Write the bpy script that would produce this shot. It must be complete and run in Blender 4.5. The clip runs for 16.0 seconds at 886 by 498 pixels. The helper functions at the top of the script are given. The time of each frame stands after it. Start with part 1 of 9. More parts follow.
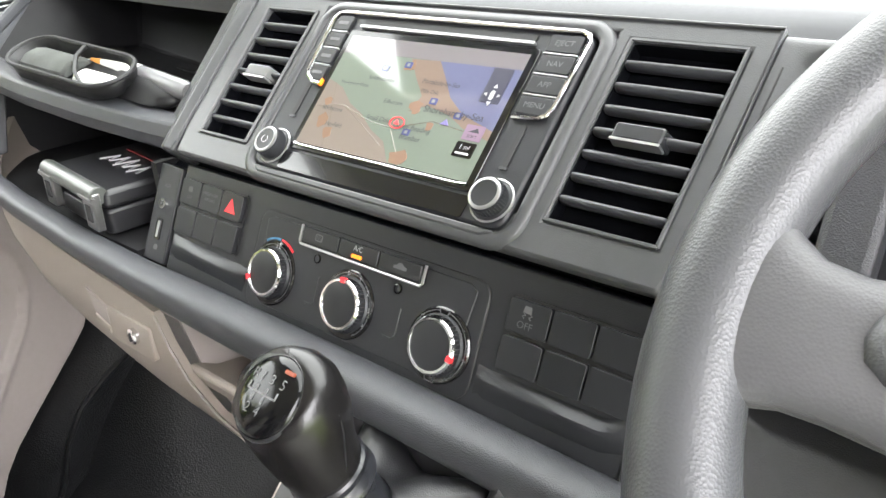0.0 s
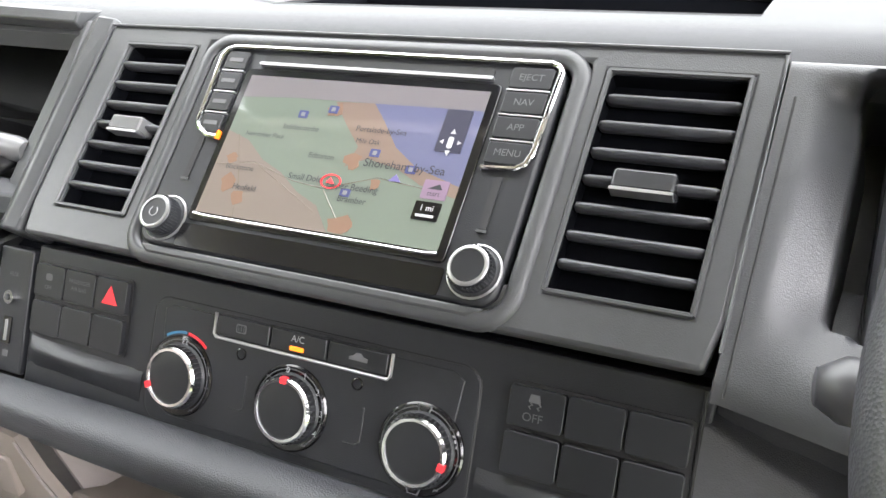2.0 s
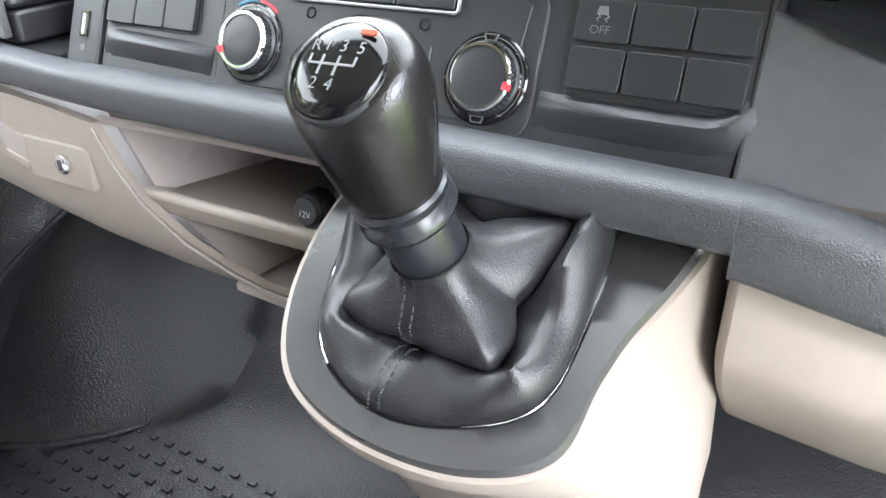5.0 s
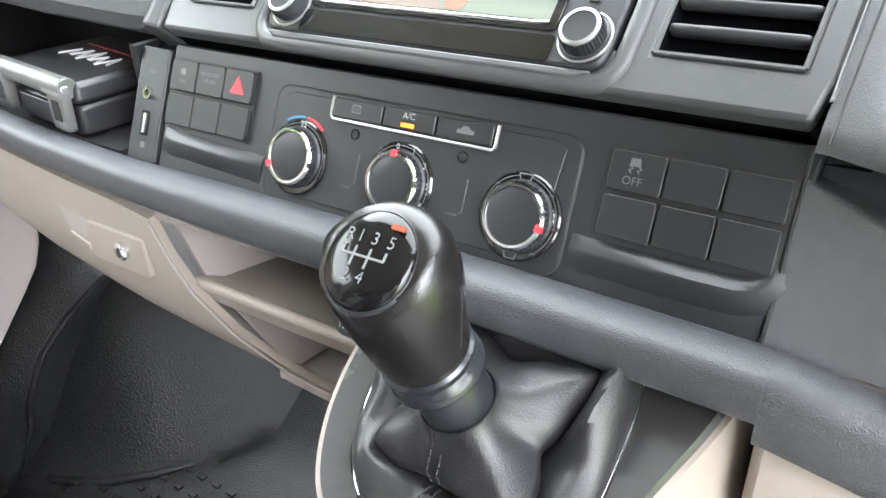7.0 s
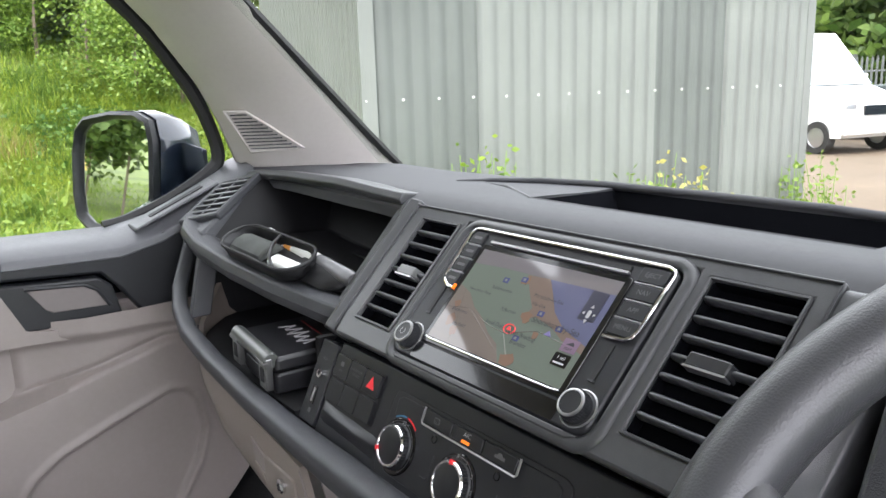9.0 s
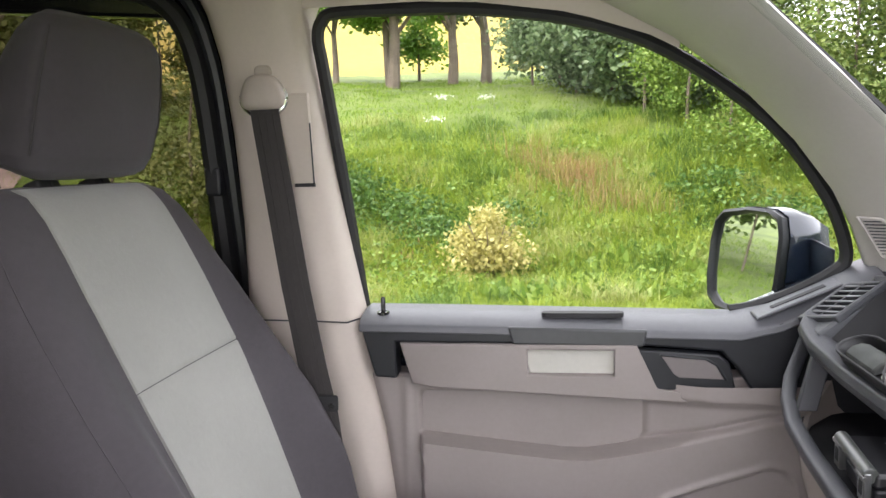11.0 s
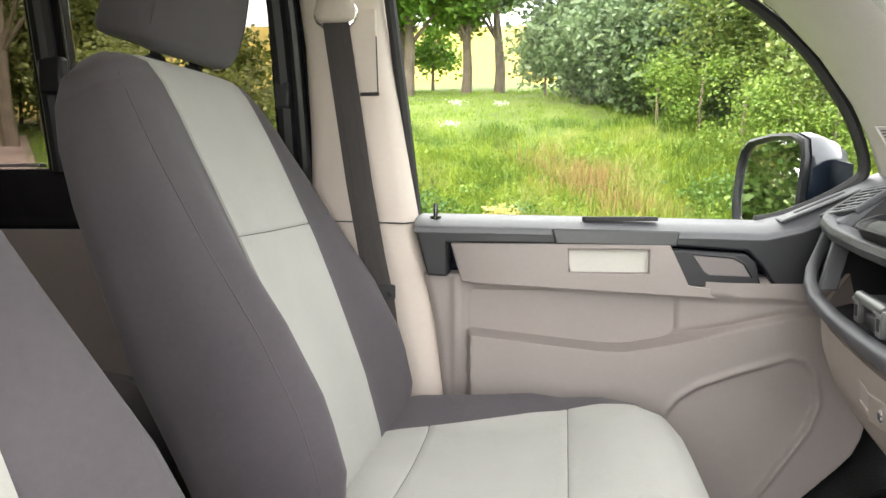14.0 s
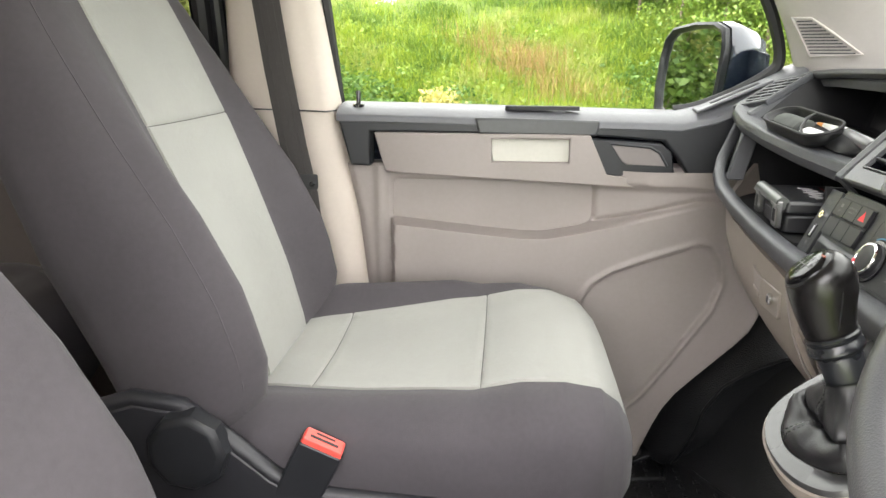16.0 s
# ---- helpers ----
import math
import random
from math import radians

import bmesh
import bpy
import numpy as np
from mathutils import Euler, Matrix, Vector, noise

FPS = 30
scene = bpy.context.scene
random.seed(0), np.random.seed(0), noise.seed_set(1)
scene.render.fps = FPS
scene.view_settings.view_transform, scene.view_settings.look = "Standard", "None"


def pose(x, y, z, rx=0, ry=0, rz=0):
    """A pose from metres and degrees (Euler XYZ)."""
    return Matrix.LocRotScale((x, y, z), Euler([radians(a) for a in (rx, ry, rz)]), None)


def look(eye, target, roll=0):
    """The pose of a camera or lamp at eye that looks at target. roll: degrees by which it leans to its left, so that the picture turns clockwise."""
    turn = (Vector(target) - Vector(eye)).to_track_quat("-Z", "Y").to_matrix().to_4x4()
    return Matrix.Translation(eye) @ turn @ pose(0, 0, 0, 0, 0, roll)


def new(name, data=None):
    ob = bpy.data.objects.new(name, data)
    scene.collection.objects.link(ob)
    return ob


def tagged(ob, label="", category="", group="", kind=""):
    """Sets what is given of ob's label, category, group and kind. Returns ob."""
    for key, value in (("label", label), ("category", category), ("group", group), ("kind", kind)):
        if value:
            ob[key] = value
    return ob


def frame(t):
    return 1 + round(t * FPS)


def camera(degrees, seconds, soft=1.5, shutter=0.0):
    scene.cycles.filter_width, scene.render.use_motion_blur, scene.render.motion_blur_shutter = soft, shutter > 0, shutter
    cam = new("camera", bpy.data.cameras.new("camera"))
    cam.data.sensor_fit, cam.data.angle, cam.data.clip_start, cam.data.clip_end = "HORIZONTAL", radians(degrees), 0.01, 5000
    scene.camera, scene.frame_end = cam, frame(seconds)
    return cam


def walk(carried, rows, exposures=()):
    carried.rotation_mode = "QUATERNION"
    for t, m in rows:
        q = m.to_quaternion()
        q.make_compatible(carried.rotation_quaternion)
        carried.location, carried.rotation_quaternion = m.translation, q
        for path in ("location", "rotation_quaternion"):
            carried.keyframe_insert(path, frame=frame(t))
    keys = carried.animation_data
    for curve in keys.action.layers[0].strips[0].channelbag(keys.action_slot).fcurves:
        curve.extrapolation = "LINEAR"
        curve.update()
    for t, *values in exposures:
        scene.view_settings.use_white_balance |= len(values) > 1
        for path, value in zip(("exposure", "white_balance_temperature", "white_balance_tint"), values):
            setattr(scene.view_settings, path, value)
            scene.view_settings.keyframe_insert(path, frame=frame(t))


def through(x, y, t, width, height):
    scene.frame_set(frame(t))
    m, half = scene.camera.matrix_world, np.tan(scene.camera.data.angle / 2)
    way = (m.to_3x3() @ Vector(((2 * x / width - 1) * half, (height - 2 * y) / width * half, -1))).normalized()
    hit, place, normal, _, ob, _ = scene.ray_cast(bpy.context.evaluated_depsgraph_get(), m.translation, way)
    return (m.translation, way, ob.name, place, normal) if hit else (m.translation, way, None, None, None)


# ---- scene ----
cam = camera(61.2, 16.0)
PATH = [
    (0, (0.334, -0.333, 1.314), (-0.835, 1.055, 0.474), -2.0),
    (0.5, (0.259, -0.285, 1.326), (-0.947, 1.092, 0.52), -2.8),
    (1, (0.214, -0.266, 1.334), (-0.892, 1.191, 0.526), -3.2),
    (1.5, (0.216, -0.272, 1.332), (-0.701, 1.303, 0.508), -2.9),
    (2, (0.225, -0.3, 1.319), (-0.573, 1.328, 0.474), -2.3),
    (2.5, (0.226, -0.32, 1.295), (-0.532, 1.314, 0.425), -1.9),
    (3, (0.229, -0.337, 1.264), (-0.524, 1.288, 0.373), -1.9),
    (3.5, (0.234, -0.354, 1.229), (-0.523, 1.261, 0.324), -1.6),
    (4, (0.239, -0.37, 1.195), (-0.539, 1.222, 0.267), -1.5),
    (4.2, (0.243, -0.375, 1.182), (-0.55, 1.203, 0.243), -1.5),
    (6.3, (0.248, -0.379, 1.192), (-0.723, 1.049, 0.183), -2.0),
    (6.5, (0.245, -0.373, 1.209), (-0.734, 1.053, 0.205), -2.1),
    (7, (0.245, -0.352, 1.247), (-0.744, 1.091, 0.277), -2.3),
    (7.5, (0.263, -0.322, 1.286), (-0.75, 1.166, 0.415), -2.4),
    (8, (0.3, -0.307, 1.316), (-0.781, 1.242, 0.657), -1.8),
    (8.5, (0.351, -0.308, 1.331), (-0.875, 1.183, 0.809), -1.4),
    (9, (0.414, -0.347, 1.367), (-1.158, 0.814, 0.941), -1.8),
    (9.5, (0.481, -0.39, 1.397), (-1.323, 0.409, 1.064), -1.6),
    (10, (0.522, -0.395, 1.423), (-1.403, 0.06, 1.129), -1.9),
    (10.2, (0.528, -0.377, 1.432), (-1.433, -0.102, 1.154), -1.9),
    (12.3, (0.555, -0.403, 1.448), (-1.295, -1.158, 1.350), -0.9),
    (12.5, (0.553, -0.403, 1.416), (-1.288, -1.181, 1.347), -0.7),
    (13, (0.584, -0.409, 1.360), (-1.266, -1.166, 1.298), -0.7),
    (13.5, (0.635, -0.425, 1.309), (-1.283, -0.981, 1.217), -0.5),
    (14, (0.691, -0.445, 1.263), (-1.273, -0.767, 1.069), -0.4),
    (14.5, (0.716, -0.438, 1.193), (-1.235, -0.629, 0.798), -0.4),
    (15, (0.728, -0.449, 1.155), (-1.194, -0.544, 0.610), -0.1),
    (15.5, (0.740, -0.437, 1.217), (-1.161, -0.527, 0.603), -0.0),
    (16, (0.695, -0.415, 1.274), (-1.236, -0.572, 0.776), 0.2),
]
EXPOSURES = [(0, 3.1, 6550, 12), (1, 2.9, 6650, 14), (1.5, 2.88, 6600, 15), (2.2, 2.95, 6400, 15), (3, 3.2, 6150, 14), (4.2, 3.62, 6050, 13), (7.2, 3.68, 6200, 12), (8, 2.95, 6500, 12), (8.5, 2.25, 6300, 14),
             (9.5, 1.66, 6200, 18), (10.2, 1.62, 6250, 20), (12.5, 2.17, 6550, 19), (14, 2.22, 6700, 14), (15, 2.43, 6600, 12), (16, 2.36, 6750, 12)]
walk(cam, [(t, look(eye, target, roll)) for t, eye, target, roll in PATH], EXPOSURES)

# ---- light: a bright overcast day, the driver's door stands open ----
world = bpy.data.worlds.new("overcast_sky")
scene.world = world
world.use_nodes = True
wn = world.node_tree.nodes
wn.clear()
sky = wn.new("ShaderNodeTexSky")
sky.sky_type = "NISHITA"
sky.sun_disc = False
sky.sun_elevation = radians(48)
sky.sun_rotation = radians(150)
sky.air_density, sky.dust_density, sky.ozone_density = 1.0, 4.0, 1.0
grey_sky = wn.new("ShaderNodeMixRGB")
grey_sky.inputs["Fac"].default_value = 0.72
grey_sky.inputs["Color2"].default_value = (15.4, 15.3, 15.2, 1)
bg = wn.new("ShaderNodeBackground")
bg.inputs["Strength"].default_value = 0.12
wout = wn.new("ShaderNodeOutputWorld")
world.node_tree.links.new(sky.outputs["Color"], grey_sky.inputs["Color1"])
world.node_tree.links.new(grey_sky.outputs["Color"], bg.inputs["Color"])
world.node_tree.links.new(bg.outputs["Background"], wout.inputs["Surface"])

sun_data = bpy.data.lights.new("sun", "SUN")
sun_data.energy, sun_data.angle, sun_data.color = 1.4, radians(14), (1.0, 0.96, 0.9)
sun = new("sun", sun_data)
sun.matrix_world = look((6, -9, 12), (0, 0, 0.5))

# daylight that falls in through the open driver's door
door_light = bpy.data.lights.new("open_door_daylight", "AREA")
door_light.shape, door_light.size, door_light.size_y, door_light.energy = "RECTANGLE", 0.9, 1.2, 3.3
door_light.color = (0.95, 0.97, 1.0)
dl = new("open_door_daylight", door_light)
dl.matrix_world = look((1.12, -0.62, 1.32), (-0.2, -0.15, 0.98))

# ---- materials ----
MATS = {}


def material(name, color, rough=0.5, metal=0.0, grain=0.0, grain_scale=900.0, wear=0.12, wear_scale=6.0, coat=0.0, weave=0.0,
             weave_scale=700.0, specular=0.5, emit=0.0, sheen=0.0, tint=None, vary=0.0):
    """Principled surface with fine relief (grain or weave) and soft large-scale variation of tone and gloss."""
    m = bpy.data.materials.new(name)
    m.use_nodes = True
    nt = m.node_tree
    n, link = nt.nodes, nt.links.new
    b = n["Principled BSDF"]
    b.inputs["Roughness"].default_value, b.inputs["Metallic"].default_value = rough, metal
    b.inputs["Specular IOR Level"].default_value = specular
    b.inputs["Coat Weight"].default_value = coat
    b.inputs["Sheen Weight"].default_value = sheen
    co = n.new("ShaderNodeTexCoord")
    if wear or vary:
        big = n.new("ShaderNodeTexNoise")
        big.inputs["Scale"].default_value, big.inputs["Detail"].default_value = wear_scale, 6
        link(co.outputs["Object"], big.inputs["Vector"])
        small = n.new("ShaderNodeTexNoise")
        small.inputs["Scale"].default_value, small.inputs["Detail"].default_value = wear_scale * 22, 3
        link(co.outputs["Object"], small.inputs["Vector"])
        add = n.new("ShaderNodeMath")
        add.operation = "MULTIPLY_ADD"
        link(small.outputs["Fac"], add.inputs[0])
        add.inputs[1].default_value = 0.4
        link(big.outputs["Fac"], add.inputs[2])
        ramp = n.new("ShaderNodeMapRange")
        ramp.inputs["From Min"].default_value, ramp.inputs["From Max"].default_value = 0.4, 1.0
        link(add.outputs[0], ramp.inputs["Value"])
        mix = n.new("ShaderNodeMixRGB")
        c2 = tint or tuple(min(1, c * (1 + 2.2 * wear) + 0.004 * wear) for c in color)
        mix.inputs["Color1"].default_value = (*[c * (1 - wear) for c in color], 1)
        mix.inputs["Color2"].default_value = (*c2, 1)
        link(ramp.outputs["Result"], mix.inputs["Fac"])
        last = mix.outputs["Color"]
        if vary:
            info = n.new("ShaderNodeObjectInfo")
            hsv = n.new("ShaderNodeHueSaturation")
            span = n.new("ShaderNodeMapRange")
            span.inputs["To Min"].default_value, span.inputs["To Max"].default_value = 1 - vary, 1 + vary
            link(info.outputs["Random"], span.inputs["Value"])
            link(span.outputs["Result"], hsv.inputs["Value"])
            link(last, hsv.inputs["Color"])
            last = hsv.outputs["Color"]
        link(last, b.inputs["Base Color"])
        rr = n.new("ShaderNodeMapRange")
        rr.inputs["To Min"].default_value, rr.inputs["To Max"].default_value = max(0.02, rough - 0.07), min(1, rough + 0.07)
        link(big.outputs["Fac"], rr.inputs["Value"])
        link(rr.outputs["Result"], b.inputs["Roughness"])
    else:
        b.inputs["Base Color"].default_value = (*color, 1)
    if grain:
        v = n.new("ShaderNodeTexVoronoi")
        v.inputs["Scale"].default_value = grain_scale
        link(co.outputs["Object"], v.inputs["Vector"])
        bump = n.new("ShaderNodeBump")
        bump.inputs["Strength"].default_value, bump.inputs["Distance"].default_value = grain, 0.0012
        link(v.outputs["Distance"], bump.inputs["Height"])
        link(bump.outputs["Normal"], b.inputs["Normal"])
    if weave:
        ck = n.new("ShaderNodeTexChecker")
        ck.inputs["Scale"].default_value = weave_scale
        link(co.outputs["Object"], ck.inputs["Vector"])
        nz = n.new("ShaderNodeTexNoise")
        nz.inputs["Scale"].default_value = weave_scale * 0.6
        link(co.outputs["Object"], nz.inputs["Vector"])
        sm = n.new("ShaderNodeMath")
        sm.operation = "ADD"
        link(ck.outputs["Fac"], sm.inputs[0])
        link(nz.outputs["Fac"], sm.inputs[1])
        bump = n.new("ShaderNodeBump")
        bump.inputs["Strength"].default_value, bump.inputs["Distance"].default_value = weave, 0.001
        link(sm.outputs[0], bump.inputs["Height"])
        link(bump.outputs["Normal"], b.inputs["Normal"])
    if emit:
        b.inputs["Emission Color"].default_value = (*color, 1)
        b.inputs["Emission Strength"].default_value = emit
    MATS[name] = m
    return m


dark_plastic = material("dark_grained_plastic", (0.042, 0.0435, 0.049), 0.42, grain=0.28, grain_scale=1100, wear=0.1)
pad_plastic = material("soft_touch_dash_pad", (0.048, 0.049, 0.0535), 0.58, specular=0.25, grain=0.16, grain_scale=1700, wear=0.1)
frame_plastic = material("fascia_plastic", (0.052, 0.0535, 0.0565), 0.36, grain=0.1, grain_scale=1400, wear=0.12)
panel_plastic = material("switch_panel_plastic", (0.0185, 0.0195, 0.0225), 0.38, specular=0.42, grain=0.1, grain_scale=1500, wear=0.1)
button_plastic = material("button_plastic", (0.0155, 0.0163, 0.0185), 0.38, specular=0.42, wear=0.08, vary=0.08)
# own black of the trays; also stands in for shade in the cubby
bin_and_shade_black = material("tray_and_shade_black", (0.0065, 0.0065, 0.0075), 0.6, specular=0.3, grain=0.2, grain_scale=900)
gloss_black = material("gloss_black_plastic", (0.006, 0.006, 0.007), 0.13, coat=0.3, wear=0.05)
slat_black = material("vent_slat_black", (0.013, 0.014, 0.017), 0.28, wear=0.1)
blade_plastic = material("vent_blade_plastic", (0.05, 0.052, 0.058), 0.3, wear=0.12)
# near-black that stands in for the shade in deep gaps and recesses
depth_shade = material("matt_black_depth_shade", (0.005, 0.0054, 0.007), 0.95, specular=0.02, wear=0)
cheek_plastic = material("binnacle_plastic", (0.06, 0.0615, 0.066), 0.3, grain=0.14, grain_scale=1500, wear=0.12)
chrome = material("chrome", (0.75, 0.75, 0.76), 0.12, 1.0, wear=0.04)
silver = material("satin_silver", (0.42, 0.42, 0.43), 0.32, 0.8, wear=0.08)
beige = material("beige_dash_plastic", (0.238, 0.204, 0.18), 0.5, grain=0.1, grain_scale=1500, wear=0.05)
greige = material("warm_grey_door_plastic", (0.262, 0.229, 0.218), 0.5, grain=0.12, grain_scale=1300, wear=0.05)
greige_pale = material("pale_grey_insert", (0.5, 0.49, 0.44), 0.5, grain=0.2, wear=0.05)
pillar_trim = material("pillar_trim", (0.54, 0.475, 0.42), 0.55, grain=0.25, grain_scale=800, wear=0.04)
pillar_grey = material("windscreen_pillar_trim", (0.5, 0.47, 0.45), 0.55, grain=0.25, grain_scale=800, wear=0.04)
headliner = material("headliner_fabric", (0.5, 0.435, 0.38), 0.9, weave=0.25, weave_scale=500, wear=0.05)
fabric_dark = material("dark_grey_seat_cloth", (0.066, 0.06, 0.066), 0.85, weave=0.3, weave_scale=620, wear=0.1, sheen=0.12, specular=0.2)
fabric_light = material("pale_grey_seat_cloth", (0.305, 0.305, 0.282), 0.85, weave=0.5, weave_scale=420, wear=0.06, sheen=0.2, specular=0.2)
seat_plastic = material("seat_base_plastic", (0.022, 0.0225, 0.0265), 0.4, grain=0.2, grain_scale=1100, wear=0.1)
stitch = material("grey_thread", (0.05, 0.046, 0.048), 0.8, wear=0.1)
rubber = material("black_rubber", (0.0095, 0.0099, 0.0108), 0.33, specular=0.28, grain=0.5, grain_scale=420, wear=0.15)
seal_rubber = material("seal_rubber", (0.0135, 0.0135, 0.0148), 0.6, wear=0.1)
black_paint = material("black_body_paint", (0.011, 0.011, 0.0125), 0.22, coat=0.4, wear=0.1)
knob_leather = material("worn_glossy_leather", (0.0065, 0.006, 0.0063), 0.23, specular=0.42, grain=0.1, grain_scale=1100, wear=0.2, wear_scale=30)
leather = material("black_leather", (0.011, 0.011, 0.0125), 0.4, specular=0.5, grain=0.14, grain_scale=1100, wear=0.2, wear_scale=18)
wheel_leather = material("steering_wheel_plastic", (0.043, 0.0443, 0.048), 0.38, grain=0.15, grain_scale=900, wear=0.1)
wheel_spoke = material("steering_wheel_spoke", (0.05, 0.05, 0.0535), 0.45, grain=0.12, grain_scale=900, wear=0.08)
webbing = material("seat_belt_webbing", (0.032, 0.028, 0.027), 0.7, weave=0.6, weave_scale=330, wear=0.15)
red_plastic = material("red_buckle_plastic", (0.75, 0.09, 0.07), 0.4, wear=0.08)
# printed red marks, with a faint glow of their own added
red_mark = material("red_marking", (0.8, 0.03, 0.04), 0.5, wear=0, emit=0.05)
lamp_and_glint_orange = material("amber_lamp_and_glint", (1.0, 0.2, 0.01), 0.4, wear=0, emit=0.22)
white_print = material("white_printing", (0.4, 0.4, 0.41), 0.5, wear=0)
grey_print = material("dim_printing", (0.1, 0.1, 0.105), 0.5, wear=0)
blue_mark = material("blue_marking", (0.05, 0.2, 0.35), 0.5, wear=0)
body_paint = material("dark_blue_metallic_paint", (0.012, 0.018, 0.032), 0.2, 0.2, coat=0.8, wear=0.05)
mirror_glass = material("mirror_glass", (0.9, 0.92, 0.92), 0.015, 1.0, wear=0)
white_plastic = material("white_plastic", (0.7, 0.7, 0.68), 0.4, wear=0.06)


def glass_material(name, tint, clear=0.9):
    m = bpy.data.materials.new(name)
    m.use_nodes = True
    n, link = m.node_tree.nodes, m.node_tree.links.new
    n.clear()
    out = n.new("ShaderNodeOutputMaterial")
    clearb = n.new("ShaderNodeBsdfTransparent")
    clearb.inputs["Color"].default_value = (*tint, 1)
    gl = n.new("ShaderNodeBsdfGlossy")
    gl.inputs["Roughness"].default_value = 0.02
    lw = n.new("ShaderNodeLayerWeight")
    lw.inputs["Blend"].default_value = 0.5
    pw = n.new("ShaderNodeMath")
    pw.operation = "POWER"
    pw.inputs[1].default_value = 4.0
    link(lw.outputs["Facing"], pw.inputs[0])
    fr = n.new("ShaderNodeMath")
    fr.operation = "MULTIPLY_ADD"
    fr.inputs[1].default_value, fr.inputs[2].default_value = 0.3, 0.004
    link(pw.outputs[0], fr.inputs[0])
    mx = n.new("ShaderNodeMixShader")
    link(fr.outputs[0], mx.inputs["Fac"])
    link(clearb.outputs[0], mx.inputs[1])
    link(gl.outputs[0], mx.inputs[2])
    link(mx.outputs[0], out.inputs["Surface"])
    return m


clear_glass = glass_material("window_glass", (0.93, 0.95, 0.93))
privacy_glass = glass_material("tinted_rear_glass", (0.53, 0.51, 0.48))

# ---- mesh helpers ----
def finish(name, bm, mat, parent=None, label="", smooth=35, bevel=0.0, seg=2):
    bmesh.ops.recalc_face_normals(bm, faces=bm.faces)
    me = bpy.data.meshes.new(name)
    bm.to_mesh(me)
    bm.free()
    for m in mat if isinstance(mat, (list, tuple)) else [mat]:
        me.materials.append(m)
    if smooth:
        me.polygons.foreach_set("use_smooth", [True] * len(me.polygons))
        me.set_sharp_from_angle(angle=radians(smooth))
    ob = new(name, me)
    if parent is not None:
        ob.parent = parent
    if label:
        ob["label"] = label
    if bevel:
        mod = ob.modifiers.new("rounded_edges", "BEVEL")
        mod.width, mod.segments, mod.limit_method, mod.angle_limit = bevel, seg, "ANGLE", radians(40)
    return ob


def part(name, bm, mat, parent, label="", **kw):
    return finish(name, bm, mat, parent, label, **kw)


def solid(name, bm, mat, label, category, group="", kind="", **kw):
    return tagged(finish(name, bm, mat, None, **kw), label, category, group, kind)


def thing(name, label, category, group="", kind=""):
    return tagged(new(name), label, category, group, kind)


def add_box(bm, c, s, m=None):
    r = bmesh.ops.create_cube(bm, size=1)
    t = Matrix.Translation(c) @ Matrix.Diagonal((*s, 1))
    bmesh.ops.transform(bm, matrix=(m @ t) if m else t, verts=r["verts"])
    return r["verts"]


def box(c, s, m=None):
    bm = bmesh.new()
    add_box(bm, c, s, m)
    return bm


def add_prism(bm, pts, d0, d1, m=None, taper=1.0):
    """A flat outline (x, s) carried from height d0 to d1, its top drawn in by taper."""
    cx = sum(p[0] for p in pts) / len(pts)
    cy = sum(p[1] for p in pts) / len(pts)
    lo = [bm.verts.new((x, y, d0)) for x, y in pts]
    hi = [bm.verts.new((cx + (x - cx) * taper, cy + (y - cy) * taper, d1)) for x, y in pts]
    bm.faces.new(lo[::-1])
    bm.faces.new(hi)
    for i in range(len(pts)):
        j = (i + 1) % len(pts)
        bm.faces.new((lo[i], lo[j], hi[j], hi[i]))
    if m:
        bmesh.ops.transform(bm, matrix=m, verts=lo + hi)


def prism(pts, d0, d1, m=None, taper=1.0):
    bm = bmesh.new()
    add_prism(bm, pts, d0, d1, m, taper)
    return bm


def rrect(x0, y0, x1, y1, r=0.003, n=4):
    out = []
    for cx, cy, a in ((x1 - r, y1 - r, 0), (x0 + r, y1 - r, 90), (x0 + r, y0 + r, 180), (x1 - r, y0 + r, 270)):
        for k in range(n + 1):
            t = radians(a + 90 * k / n)
            out.append((cx + r * math.cos(t), cy + r * math.sin(t)))
    return out


def ring_pts(cx, cy, r, n=32, a0=0, a1=360):
    k = n if a1 - a0 >= 360 else n + 1
    return [(cx + r * math.cos(radians(a0 + (a1 - a0) * i / n)), cy + r * math.sin(radians(a0 + (a1 - a0) * i / n))) for i in range(k)]


def add_loft(bm, rings, closed=True, caps=True):
    """Skin over rings of equally many points."""
    vs = [[bm.verts.new(p) for p in r] for r in rings]
    n = len(vs[0])
    for a, b in zip(vs, vs[1:]):
        for i in range(n if closed else n - 1):
            j = (i + 1) % n
            bm.faces.new((a[i], a[j], b[j], b[i]))
    if caps and closed:
        bm.faces.new(vs[0][::-1])
        bm.faces.new(vs[-1])
    return vs


def loft(rings, closed=True, caps=True):
    bm = bmesh.new()
    add_loft(bm, rings, closed, caps)
    return bm


